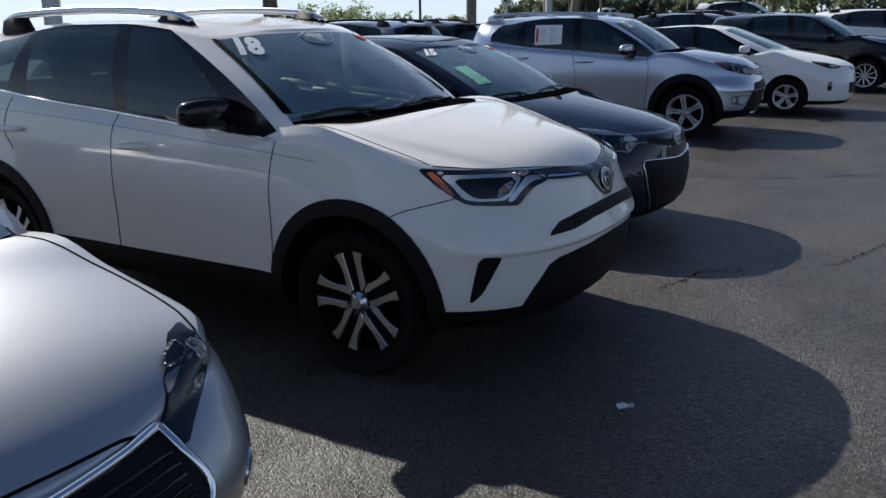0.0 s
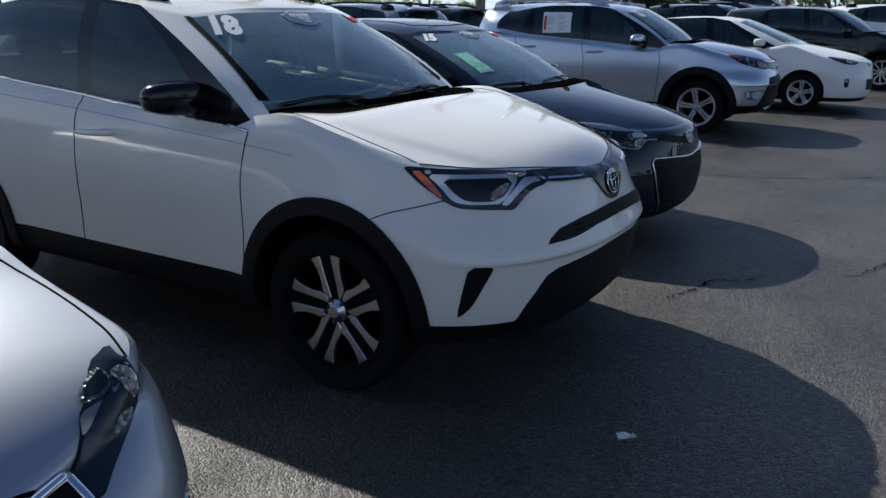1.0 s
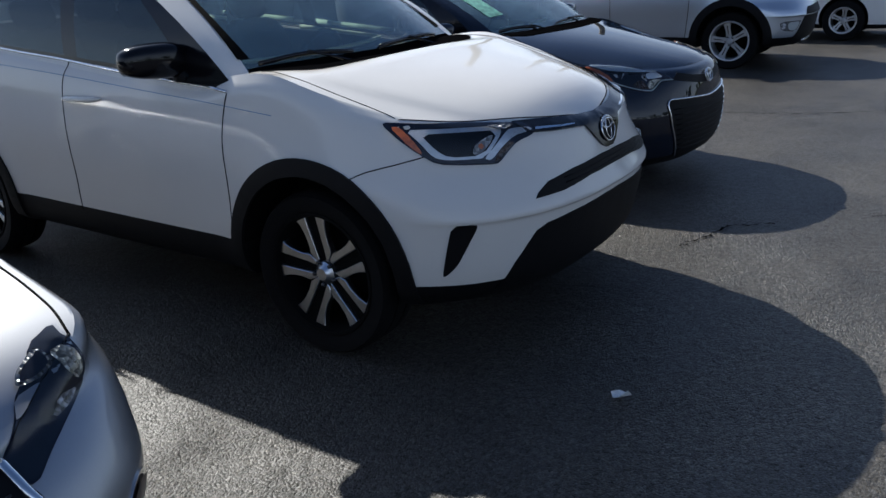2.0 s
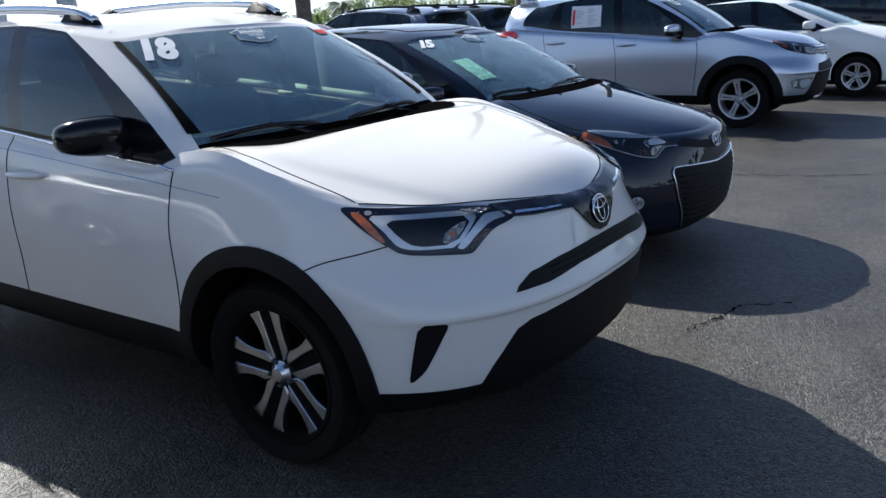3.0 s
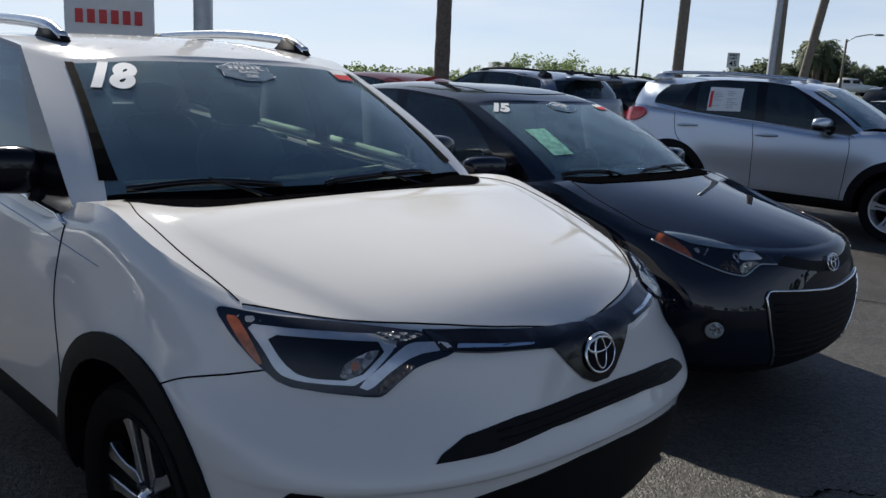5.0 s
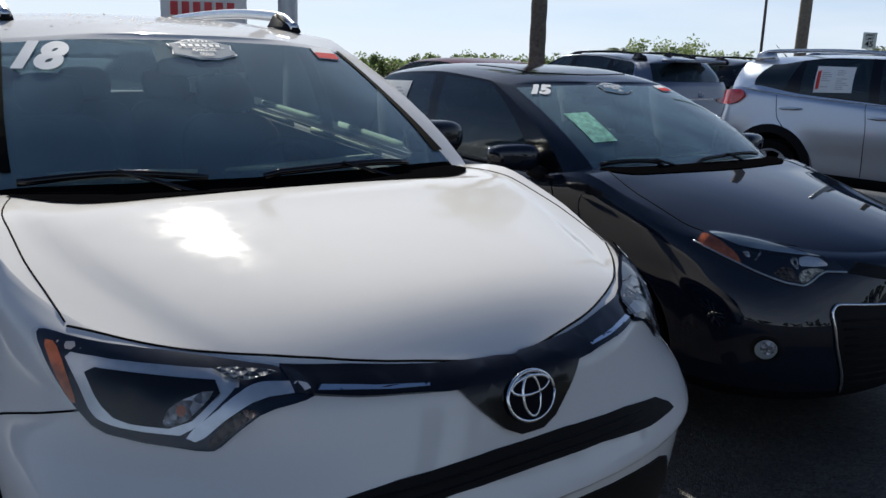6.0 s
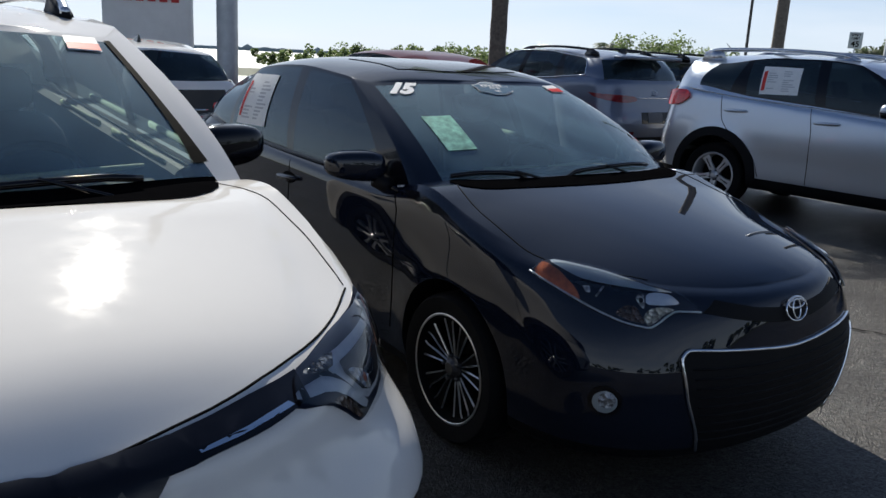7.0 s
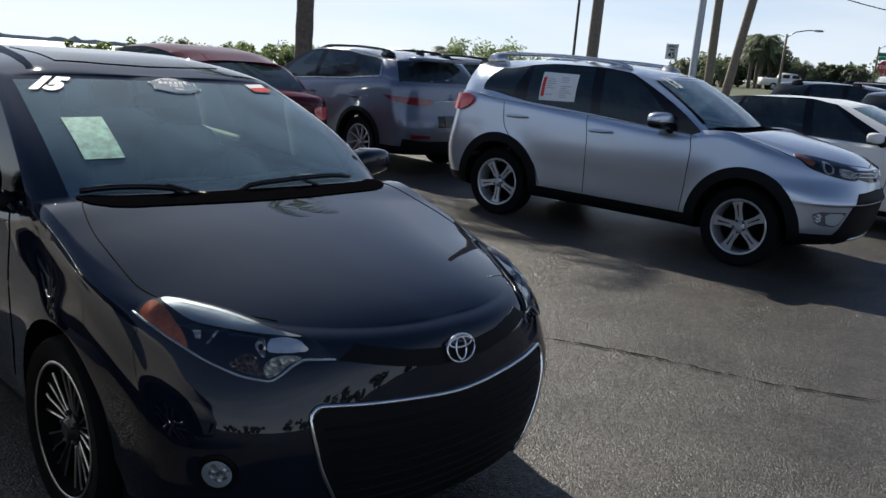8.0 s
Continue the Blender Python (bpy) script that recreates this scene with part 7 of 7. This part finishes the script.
plain_car("suv", "white SUV with dark rear glass", "suv", tailgate(shaped(SUV, 1.0, 0.98, 0.9)), pose(-9.6, 2.2, 0, 0, 0, 180), M["white2"], face=False, rear=True, fin=True, deep_glass=True)
plain_car("suv", "dark crossover parked behind the silver SUV", "suv", tailgate(shaped(SUV, 1.0, 1.0, 0.97)), pose(-10.6, 12.2, 0, 0, 0, 180), M["black2"], face=False, rear=True, rail=True)
plain_car("suv", "black SUV in the next row", "suv", shaped(SUV, 1.0, 1.0, 0.98), pose(-3.6, 22.0, 0.1), M["black2"], rail=True)
plain_car("suv", "white SUV in the next row", "suv", shaped(SUV, 1.05, 1.02, 1.0), pose(1.4, 23.0, 0.1), M["white2"], rail=True)
plain_car("sedan", "white sedan in the next row", "sedan", shaped(SEDAN, 1.0, 1.0, 1.0), pose(2.6, 26.5, 0.1), M["white2"])
plain_car("suv", "dark red SUV in the next row", "suv", shaped(SUV, 1.0, 1.0, 1.0), pose(-5.2, 30.0, 0.2, 0, 0, 8), M["red"], rail=True)
plain_car("suv", "white SUV on the raised far side", "suv", shaped(SUV, 1.05, 1.02, 1.02), pose(-6.6, 39.0, 0.6, 0, 0, 12), M["white2"], rail=True)


# ---- poles, signs, wires ----
def pole(name, label, base, top, r0, r1, mat, cat="pole", seg=12):
    v, f = tube([Vector(base).lerp(Vector(top), t) for t in np.linspace(0, 1, 8)], [r0 + (r1 - r0) * t for t in np.linspace(0, 1, 8)], seg)
    return tagged(mesh_ob(name, v, f, mat), label, cat)


def frond(root, az, length, droop, rise, mat_rnd):
    """Verts and faces of one feather frond: a rib with pairs of leaflets."""
    v, f = [], []
    n = 22
    d = Vector((math.sin(az), math.cos(az), 0))
    side = Vector((math.cos(az), -math.sin(az), 0))
    pts = []
    for i in range(n + 1):
        t = i / n
        pts.append(Vector(root) + d * (length * (t - 0.12 * t * t)) + Vector((0, 0, rise * t - droop * t * t)))
    for i in range(n):
        p, q = pts[i], pts[i + 1]
        for s in (-1, 1):
            ll = length * 0.30 * math.sin(math.pi * (0.08 + 0.86 * i / n)) * mat_rnd.uniform(0.75, 1.1)
            tip = p + side * (s * ll * 0.8) + (q - p).normalized() * ll * 0.55 + Vector((0, 0, -ll * mat_rnd.uniform(0.25, 0.6)))
            k = len(v)
            w = (q - p) * 0.75
            v += [p, p + w, tip]
            f.append((k, k + 1, k + 2))
        k = len(v)
        v += [p + side * 0.012, p - side * 0.012, q - side * 0.010, q + side * 0.010]
        f.append((k, k + 1, k + 2, k + 3))
    return v, f


def palm(name, label, base, height, r, crown, n, seed, lean=(0, 0), far=False):
    rnd = random.Random(seed)
    root = tagged(empty(name, Matrix.Translation(base)), label, "palm tree", "palms")
    pts = [(lean[0] * t * t, lean[1] * t * t, height * t) for t in np.linspace(0, 1, 26)]
    v, f = tube(pts, [r * (1.15 - 0.25 * t + (0.06 if i % 2 else 0)) for i, t in enumerate(np.linspace(0, 1, 26))], 12)
    mesh_ob("trunk", v, f, M["trunk"], root)
    vv, ff = [], []
    for i in range(n):
        az = 2 * math.pi * i / n * 1.0 + rnd.uniform(-0.25, 0.25)
        a, b = frond((lean[0], lean[1], height - 0.1), az, crown * rnd.uniform(0.8, 1.1), crown * rnd.uniform(0.5, 1.3), crown * rnd.uniform(0.1, 0.9), rnd)
        k = len(vv)
        vv += a
        ff += [tuple(j + k for j in q) for q in a and b]
    mesh_ob("crown", vv, ff, M["palmleaf"], root, False)
    return root


def bush(name, label, base, size, n, leaf, seed, mat, cat="bush", kind=""):
    """A mass of leaves on thin stems, uneven and open at the top."""
    rnd = random.Random(seed)
    v, f = [], []
    clumps = [(rnd.uniform(-1, 1) * size[0] * 0.85, rnd.uniform(-1, 1) * size[1] * 0.85, rnd.uniform(0.25, 0.95) * size[2], rnd.uniform(0.16, 0.34) * min(size[0], size[2])) for _ in range(max(7, n // 90))]
    for i in range(n):
        cx, cy, cz, cr = clumps[i % len(clumps)]
        d = Vector((rnd.gauss(0, 1), rnd.gauss(0, 1), rnd.gauss(0, 1)))
        d = d.normalized() * cr * rnd.random() ** 0.4
        p = Vector((cx, cy, max(0.05, cz + d.z * 1.1))) + Vector((d.x, d.y, 0))
        a = Vector((rnd.gauss(0, 1), rnd.gauss(0, 1), rnd.gauss(0, 0.6))).normalized()
        b = a.cross(Vector((rnd.gauss(0, 1), rnd.gauss(0, 1), rnd.gauss(0, 1)))).normalized()
        s = leaf * rnd.uniform(0.6, 1.2)
        k = len(v)
        v += [p - a * s * 0.55, p + b * s * 0.42, p + a * s * 0.55, p - b * s * 0.42]
        f.append((k, k + 1, k + 2, k + 3))
    root = tagged(empty(name, Matrix.Translation(base)), label, cat, "", kind)
    mesh_ob("foliage", v, f, mat, root, False)
    for k in range(6):
        x, y, z, r = clumps[k]
        t, g = tube([(x * 0.3, y * 0.3, 0), (x * 0.7, y * 0.7, z * 0.55), (x, y, z)], [0.05 * size[2] / 2, 0.035 * size[2] / 2, 0.015 * size[2] / 2], 6)
        mesh_ob("stem", t, g, M["trunk"], root)
    return root


def far_at(az, dist, z=None, from_=(2.1, 0.0)):
    x, y = from_[0] + dist * math.sin(radians(az)), from_[1] + dist * math.cos(radians(az))
    s = min(1, max(0, (dist - 24) / 30))
    g = s * s * (3 - 2 * s) * (dist * math.tan(radians(sky_line(az))) + 1.64 * min(1, dist / 300))
    return (x, y, g if z is None else z)


palm("palm_tree", "tall palm with a grey-brown trunk behind the cars", (-11.45, 10.5, 0), 7.0, 0.15, 2.3, 22, 3, (-0.3, 0.2))
pole("utility_pole", "brown wooden utility pole", (-14.15, 23.7, 0), (-14.25, 24.0, 11), 0.20, 0.16, M["wood"])
pole("light_pole", "slim dark light pole", (-35.9, 52.2, -0.5), (-35.9, 52.2, 13), 0.11, 0.08, M["darksteel"])
pole("light_pole", "square galvanised light pole", (-14.8, 31.5, 0), (-14.8, 31.6, 12), 0.17, 0.145, M["steel"], seg=4)
pole("utility_pole", "weathered wooden utility pole", (-25.3, 52.9, 0), (-25.6, 53.2, 13), 0.30, 0.24, M["wood"])
pole("utility_pole", "leaning wooden utility pole", (-17.9, 40.4, 0), (-16.4, 41.1, 12), 0.22, 0.19, M["wood"])
pole("light_pole", "square galvanised light pole near the sign", (-10.58, 4.60, 0), (-10.58, 4.60, 7.6), 0.17, 0.16, M["steel"], seg=4)


def pylon_sign():
    root = tagged(empty("pylon_sign", pose(-13.6, 4.3, 0, 0, 0, 62)), "tall white pylon sign with red lettering bars", "sign")
    part("sign_board", box(1.5, 0.35, 3.6, 0.03, (0, 0, 3.0)), M["signwhite"], root)
    part("sign_plinth", box(1.7, 0.5, 1.2, 0.03, (0, 0, 0.6)), M["signwhite"], root)
    for k in range(6):
        part("sign_bar", box(0.13, 0.03, 0.24, 0.008, (-0.50 + 0.20 * k, -0.19, 2.22)), M["signred"], root)
    ring_ = [(0.40 * math.cos(a), -0.19, 2.85 + 0.28 * math.sin(a)) for a in np.linspace(0, 2 * math.pi, 33)]
    v, f = tube(ring_, 0.05, 8)
    mesh_ob("sign_ring", v, f, M["signred"], root)
    ring_ = [(0.15 * math.cos(a), -0.19, 2.85 + 0.22 * math.sin(a)) for a in np.linspace(0, 2 * math.pi, 25)]
    v, f = tube(ring_, 0.04, 8)
    mesh_ob("sign_ring", v, f, M["signred"], root)


pylon_sign()


def lettering(txt, size, mat, parent, m, bold=0.02):
    cu = bpy.data.curves.new("lettering", "FONT")
    cu.body, cu.size, cu.align_x, cu.align_y, cu.offset, cu.extrude = txt, size, "CENTER", "CENTER", bold * size, 0.004
    tmp = new("lettering", cu)
    me = bpy.data.meshes.new_from_object(tmp.evaluated_get(bpy.context.evaluated_depsgraph_get()))
    bpy.data.objects.remove(tmp)
    bpy.data.curves.remove(cu)
    me.materials.clear()
    me.materials.append(mat)
    ob = new("lettering", me)
    ob.parent = parent
    ob.matrix_basis = m
    return ob


def speed_sign():
    b = far_at(-30.2, 71.5, from_=(2.1, 0.7))
    root = tagged(empty("speed_limit_sign", pose(*b, 0, 0, 30)), "white speed limit sign on a post by the road", "road sign")
    v, f = tube([(0, 0.03, 0), (0, 0.03, 3.9 - b[2])], 0.04, 8)
    mesh_ob("post", v, f, M["steel"], root)
    z = 3.45 - b[2]
    part("sign_plate", box(0.95, 0.02, 1.2, 0.004, (0, 0, z)), M["signwhite"], root)
    for txt, dz, s in (("SPEED", 0.40, 0.24), ("LIMIT", 0.14, 0.24), ("45", -0.28, 0.58)):
        lettering(txt, s, M["seam"], root, pose(0, -0.02, z + dz, 90, 0, 0))


def stop_sign():
    b = far_at(-17.45, 110, from_=(2.29, -2.1))
    root = tagged(empty("stop_sign", pose(*b, 0, 0, 18)), "red stop sign with a green street sign above", "road sign")
    v, f = tube([(0, 0.05, 0), (0, 0.05, 5.4 - b[2])], 0.06, 8)
    mesh_ob("post", v, f, M["steel"], root)
    z = 1.64 + 110 * math.tan(radians(1.4)) - b[2]
    o = [(0.75 * math.cos(math.pi / 8 + k * math.pi / 4), 0.75 * math.sin(math.pi / 8 + k * math.pi / 4)) for k in range(8)]
    bm = bmesh.new()
    a = [bm.verts.new((x, 0, y + z)) for x, y in o]
    c = [bm.verts.new((x, 0.03, y + z)) for x, y in o]
    bm.faces.new(a)
    bm.faces.new(c[::-1])
    for k in range(8):
        bm.faces.new((a[k], c[k], c[(k + 1) % 8], a[(k + 1) % 8]))
    bmesh.ops.recalc_face_normals(bm, faces=bm.faces)
    part("sign_plate", bm, M["signred"], root, smooth=False)
    lettering("STOP", 0.48, M["sticker"], root, pose(0, -0.02, z, 90, 0, 0))
    part("street_sign", box(1.8, 0.03, 0.42, 0.004, (0.05, 0, z + 1.35)), M["green"], root)
    part("street_sign", box(1.7, 0.03, 0.34, 0.004, (0.05, 0.05, z + 0.95)), M["green"], root)


def board_sign():
    """A white board on two posts beside the far road."""
    b = far_at(-14.2, 60, from_=(2.29, -2.1))
    root = tagged(empty("roadside_sign", pose(*b, 0, 0, 14)), "white roadside sign board on two grey posts", "sign")
    z = 1.64 + 60 * math.tan(radians(3.4)) - b[2]
    part("sign_board", box(2.4, 0.12, 1.5, 0.02, (0, 0, z)), M["signwhite"], root)
    for k in range(5):
        part("sign_bar", box(0.20, 0.02, 0.16, 0.005, (-0.70 + 0.34 * k, -0.07, z - 0.25)), M["grey_ink"], root)
    for x in (-0.9, 0.9):
        v, f = tube([(x, 0.10, 0), (x, 0.10, z + 0.5)], 0.09, 8)
        mesh_ob("post", v, f, M["steel"], root)


speed_sign()
stop_sign()
board_sign()


def street_lamp(az, dist, top_el, label):
    b = far_at(az, dist, from_=(2.1, 0.7))
    z = 1.64 + dist * math.tan(radians(top_el)) - b[2]
    root = tagged(empty("street_lamp", pose(*b, 0, 0, -az)), label, "street lamp")
    v, f = tube([(0, 0, 0), (0, 0, z)], [0.16, 0.10], 8)
    mesh_ob("post", v, f, M["wood"], root)
    v, f = tube([(0, 0, z - 0.3), (0.8, 0, z + 0.25), (2.0, 0, z + 0.5), (2.6, 0, z + 0.5)], 0.06, 8)
    mesh_ob("arm", v, f, M["steel"], root)
    v, f = blob(0.5, 0.2, 0.12, 2.5, (2.9, 0, z + 0.48), 14, 8)
    mesh_ob("lamp_head", v, f, M["steel"], root)


street_lamp(-23.5, 95, 3.0, "cobra-head street lamp on a wooden pole")
street_lamp(-18.3, 130, 2.6, "street lamp beyond the trees")

def pickup():
    """A pickup truck parked by the far road."""
    b = far_at(-22.95, 100, from_=(2.1, 0.7))
    root = tagged(empty("pickup_truck", pose(b[0], b[1], b[2] + 0.25, 0, 0, 40)), "white crew-cab pickup truck by the far road", "truck")

    def slab(name, side, w0, w1, z1, mat, parent):
        bm = bmesh.new()
        rows_ = [[bm.verts.new((x, sy * (w0 + (w1 - w0) * max(0, min(1, (z - 1.0) / z1))), z)) for x, z in side] for sy in (-1, 1)]
        bm.faces.new(rows_[0])
        bm.faces.new(rows_[1][::-1])
        n_ = len(side)
        for i in range(n_):
            bm.faces.new((rows_[0][i], rows_[0][(i + 1) % n_], rows_[1][(i + 1) % n_], rows_[1][i]))
        bmesh.ops.recalc_face_normals(bm, faces=bm.faces)
        bmesh.ops.bevel(bm, geom=bm.edges[:], offset=0.04, segments=2, affect="EDGES")
        return part(name, bm, mat, parent)
    slab("body", [(2.75, 0.45), (2.80, 0.95), (2.65, 1.18), (1.2, 1.28), (-3.0, 1.30), (-3.05, 0.50)], 0.98, 0.98, 1.0, M["white2"], root)
    slab("cab", [(1.25, 1.20), (0.55, 1.88), (-0.9, 1.92), (-1.15, 1.20)], 0.94, 0.76, 0.9, M["white2"], root)
    slab("windshield", [(1.22, 1.30), (0.66, 1.82), (0.60, 1.82), (1.10, 1.30)], 0.84, 0.70, 0.9, M["gloss"], root)
    for x0, x1 in ((0.95, 0.02), (-0.08, -0.98)):
        for sy in (-1, 1):
            part("side_window", box(abs(x1 - x0) * 0.8, 0.03, 0.36, 0.01, ((x0 + x1) / 2 - 0.06, sy * 0.86, 1.55)), M["gloss"], root)
    part("grille", box(0.05, 1.2, 0.40, 0.02, (2.80, 0, 0.90)), M["plastic"], root)
    part("bumper", box(0.15, 1.9, 0.22, 0.04, (2.82, 0, 0.55)), M["chrome"], root)
    for sy in (-1, 1):
        part("headlight", box(0.06, 0.30, 0.25, 0.03, (2.79, sy * 0.78, 0.98)), M["reflector"], root)
    w_ = wheel("split", 0.40, 0.26, 0.25, SILVERW)
    w_.parent = root
    w_.matrix_basis = pose(1.85, -0.90, 0.40)
    for x, sy in ((-1.85, -1), (1.85, 1), (-1.85, 1)):
        copy_thing(w_, pose(x, sy * 0.90, 0.40, 0, 0, 0 if sy < 0 else 180))


pickup()

# wires across the sky
for a, b_, sag in (((-22.2, 60, 5.7), (-14, 50, 4.2), 0.3), ((-19.8, 60, 5.7), (-12, 50, 4.8), 0.3)):
    p = Vector(far_at(a[0], a[1], 1.64 + a[1] * math.tan(radians(a[2])), (2.1, 0.7)))
    q = Vector(far_at(b_[0], b_[1], 1.64 + b_[1] * math.tan(radians(b_[2])), (2.1, 0.7)))
    d = (q - p)
    pts = [p + d * t + Vector((0, 0, -4 * sag * t * (1 - t))) for t in np.linspace(-0.6, 2.0, 20)]
    v, f = tube(pts, 0.03, 6)
    tagged(mesh_ob("power_line", v, f, M["seam"]), "black overhead power line", "power line")

# ---- plants ----
rs = random.Random(5)
k = 0
for az, dist, w, top in ((-66, 58, 3.0, 0.5), (-63, 62, 3.4, 0.7), (-61, 58, 2.6, 1.2), (-59, 62, 3.4, 0.8), (-57, 58, 2.8, 1.1), (-55, 62, 3.2, 1.1), (-53.5, 60, 3.0, 1.3), (-51, 62, 3.2, 1.2), (-48.5, 60, 3.4, 1.4), (-46.5, 64, 3.0, 1.5), (-42.2, 70, 3.6, 2.7), (-40.2, 72, 3.2, 2.4), (-38.5, 76, 3.2, 2.0), (-36, 84, 4.0, 1.8), (-33.5, 90, 4.0, 1.8)):
    b = far_at(az, dist, from_=(2.1, 0.3))
    bush("sea_grape_bush", "broad-leaved green shoreline bush", b, (w, w * 0.6, top - b[2] + 0.10), 1900, 0.22, 10 + k, M["leaf"])
    k += 1
palm("palm_tree", "low fan palm among the bushes", far_at(-44.6, 105, None, (2.1, 0.7)), 3.0, 0.22, 3.0, 40, 21)
for az, dist, el, sp in ((-24.7, 130, 3.4, 3.0), (-24.9, 131, 2.9, 3.0), (-25.3, 128, 2.6, 2.2), (-24.2, 132, 2.5, 2.2), (-22.3, 130, 1.9, 2.4), (-19.2, 140, 1.8, 2.4), (-29.2, 130, 1.5, 2.2), (-26.9, 126, 1.4, 2.4), (-16.4, 140, 2.2, 2.6), (-14.8, 120, 2.4, 2.6), (-12.5, 100, 2.6, 2.6)):
    b = far_at(az, dist, from_=(2.1, 0.7))
    h = 1.64 + dist * math.tan(radians(el)) - b[2]
    palm("palm_tree", "cabbage palm by the far road", b, max(2.5, h - 1.6), 0.24, sp, 46, 40 + k)
    k += 1
for az, dist, el, w in ((-24.6, 138, 2.3, 4.0), (-23.9, 136, 1.6, 3.6), (-21.6, 140, 1.0, 2.8), (-20.2, 142, 1.15, 2.6), (-18.4, 150, 1.2, 3.2), (-16.6, 150, 1.5, 5.0), (-28.6, 140, 1.0, 4.0), (-27.0, 140, 1.1, 4.0), (-25.8, 140, 0.9, 4.0), (-14.5, 130, 2.0, 5.0), (-12.0, 120, 2.3, 5.0), (-9.5, 110, 2.6, 5.0), (-7.0, 100, 2.8, 5.0), (-4.5, 100, 2.8, 5.0), (-2.0, 100, 2.8, 5.0)):
    b = far_at(az, dist, from_=(2.1, 0.7))
    bush("tree", "leafy roadside tree beyond the lot", b, (w, w, 1.64 + dist * math.tan(radians(el)) - b[2] + 0.4), 2600, 0.55, 70 + k, M["farleaf"], "tree")
    k += 1

# unseen trees behind the viewpoint, added for the car paint to reflect
for az, dist, el, w in [(18 + 11 * i + rs.uniform(-3, 3), rs.uniform(48, 70), rs.uniform(2.0, 6.5), rs.uniform(3.5, 6.0)) for i in range(14)]:
    b = far_at(az, dist, from_=(2.1, 0.7))
    bush("tree", "leafy tree round the edge of the lot", b, (w, w, 1.64 + dist * math.tan(radians(el)) - b[2]), 900, 0.9, 170 + k, M["farleaf"], "tree")
    k += 1


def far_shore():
    """A low line of land with a few blocks across the water, coloured pale for haze."""
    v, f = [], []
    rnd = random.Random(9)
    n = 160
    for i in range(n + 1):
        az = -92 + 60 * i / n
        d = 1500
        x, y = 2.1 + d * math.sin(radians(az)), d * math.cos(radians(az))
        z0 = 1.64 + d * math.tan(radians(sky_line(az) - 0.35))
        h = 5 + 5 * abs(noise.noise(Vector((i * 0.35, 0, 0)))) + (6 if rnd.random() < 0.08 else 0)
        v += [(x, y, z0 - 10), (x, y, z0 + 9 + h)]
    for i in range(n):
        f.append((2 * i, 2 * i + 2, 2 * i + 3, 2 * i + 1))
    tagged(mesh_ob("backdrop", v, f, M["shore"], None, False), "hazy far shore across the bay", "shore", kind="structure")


far_shore()


# ---- cracks and litter on the asphalt ----
def crack(pts, w, seed, name="asphalt_crack"):
    rnd = random.Random(seed)
    k = np.linspace(0, len(pts) - 1, (len(pts) - 1) * 14)
    pp = pchip(np.arange(len(pts)), np.array(pts, float), k)
    v, f = [], []
    for i, (x, y) in enumerate(pp):
        a = pp[max(i - 1, 0)]
        b = pp[min(i + 1, len(pp) - 1)]
        d = (b - a) / (np.hypot(*(b - a)) + 1e-9)
        j = rnd.uniform(-0.02, 0.02)
        ww = w * rnd.uniform(0.05, 1.5)
        x, y = x - d[1] * j, y + d[0] * j
        v += [(x - d[1] * ww, y + d[0] * ww, 0.0085), (x + d[1] * ww, y - d[0] * ww, 0.0085)]
    for i in range(len(pp) - 1):
        f.append((2 * i, 2 * i + 1, 2 * i + 3, 2 * i + 2))
    return tagged(mesh_ob(name, v, f, M["crack"], None, False), "dark jagged crack in the asphalt", "crack", kind="structure")


crack([(1.60, 2.15), (1.66, 2.22), (1.80, 2.65), (1.89, 3.0), (2.3, 3.5)], 0.006, 1)
crack([(-3.0, 4.0), (-0.88, 4.70), (-0.26, 5.0), (0.2, 5.14), (0.88, 5.54), (1.54, 6.1), (3.0, 6.9)], 0.008, 2)
crack([(0.80, 1.10), (0.883, 1.308), (0.93, 1.55), (1.15, 1.75)], 0.007, 3)
crack([(1.2, 5.8), (2.4, 6.0), (4.0, 5.6)], 0.008, 4)
crack([(2.2, 3.6), (2.5, 4.6), (2.1, 5.9)], 0.007, 5)


def litter():
    bm = bmesh.new()
    rnd = random.Random(4)
    o = [(0.055, 0.0), (0.03, 0.030), (-0.01, 0.026), (-0.05, 0.034), (-0.045, -0.01), (-0.02, -0.034), (0.03, -0.026)]
    vs = [bm.verts.new((x * 0.72, y * 0.95, 0.006 + rnd.uniform(0, 0.045))) for x, y in o]
    c = bm.verts.new((0, 0, 0.008))
    for i in range(len(vs)):
        bm.faces.new((c, vs[i], vs[(i + 1) % len(vs)]))
    ext = bmesh.ops.extrude_face_region(bm, geom=bm.faces[:])
    for g in ext["geom"]:
        if isinstance(g, bmesh.types.BMVert):
            g.co.z += 0.0015
    ob = part("paper_scrap", bm, M["paper"], None, smooth=False)
    ob.matrix_world = pose(1.249, -0.625, 0.004, 0, 0, 30)
    tagged(ob, "crumpled white paper scrap on the asphalt", "litter")


litter()
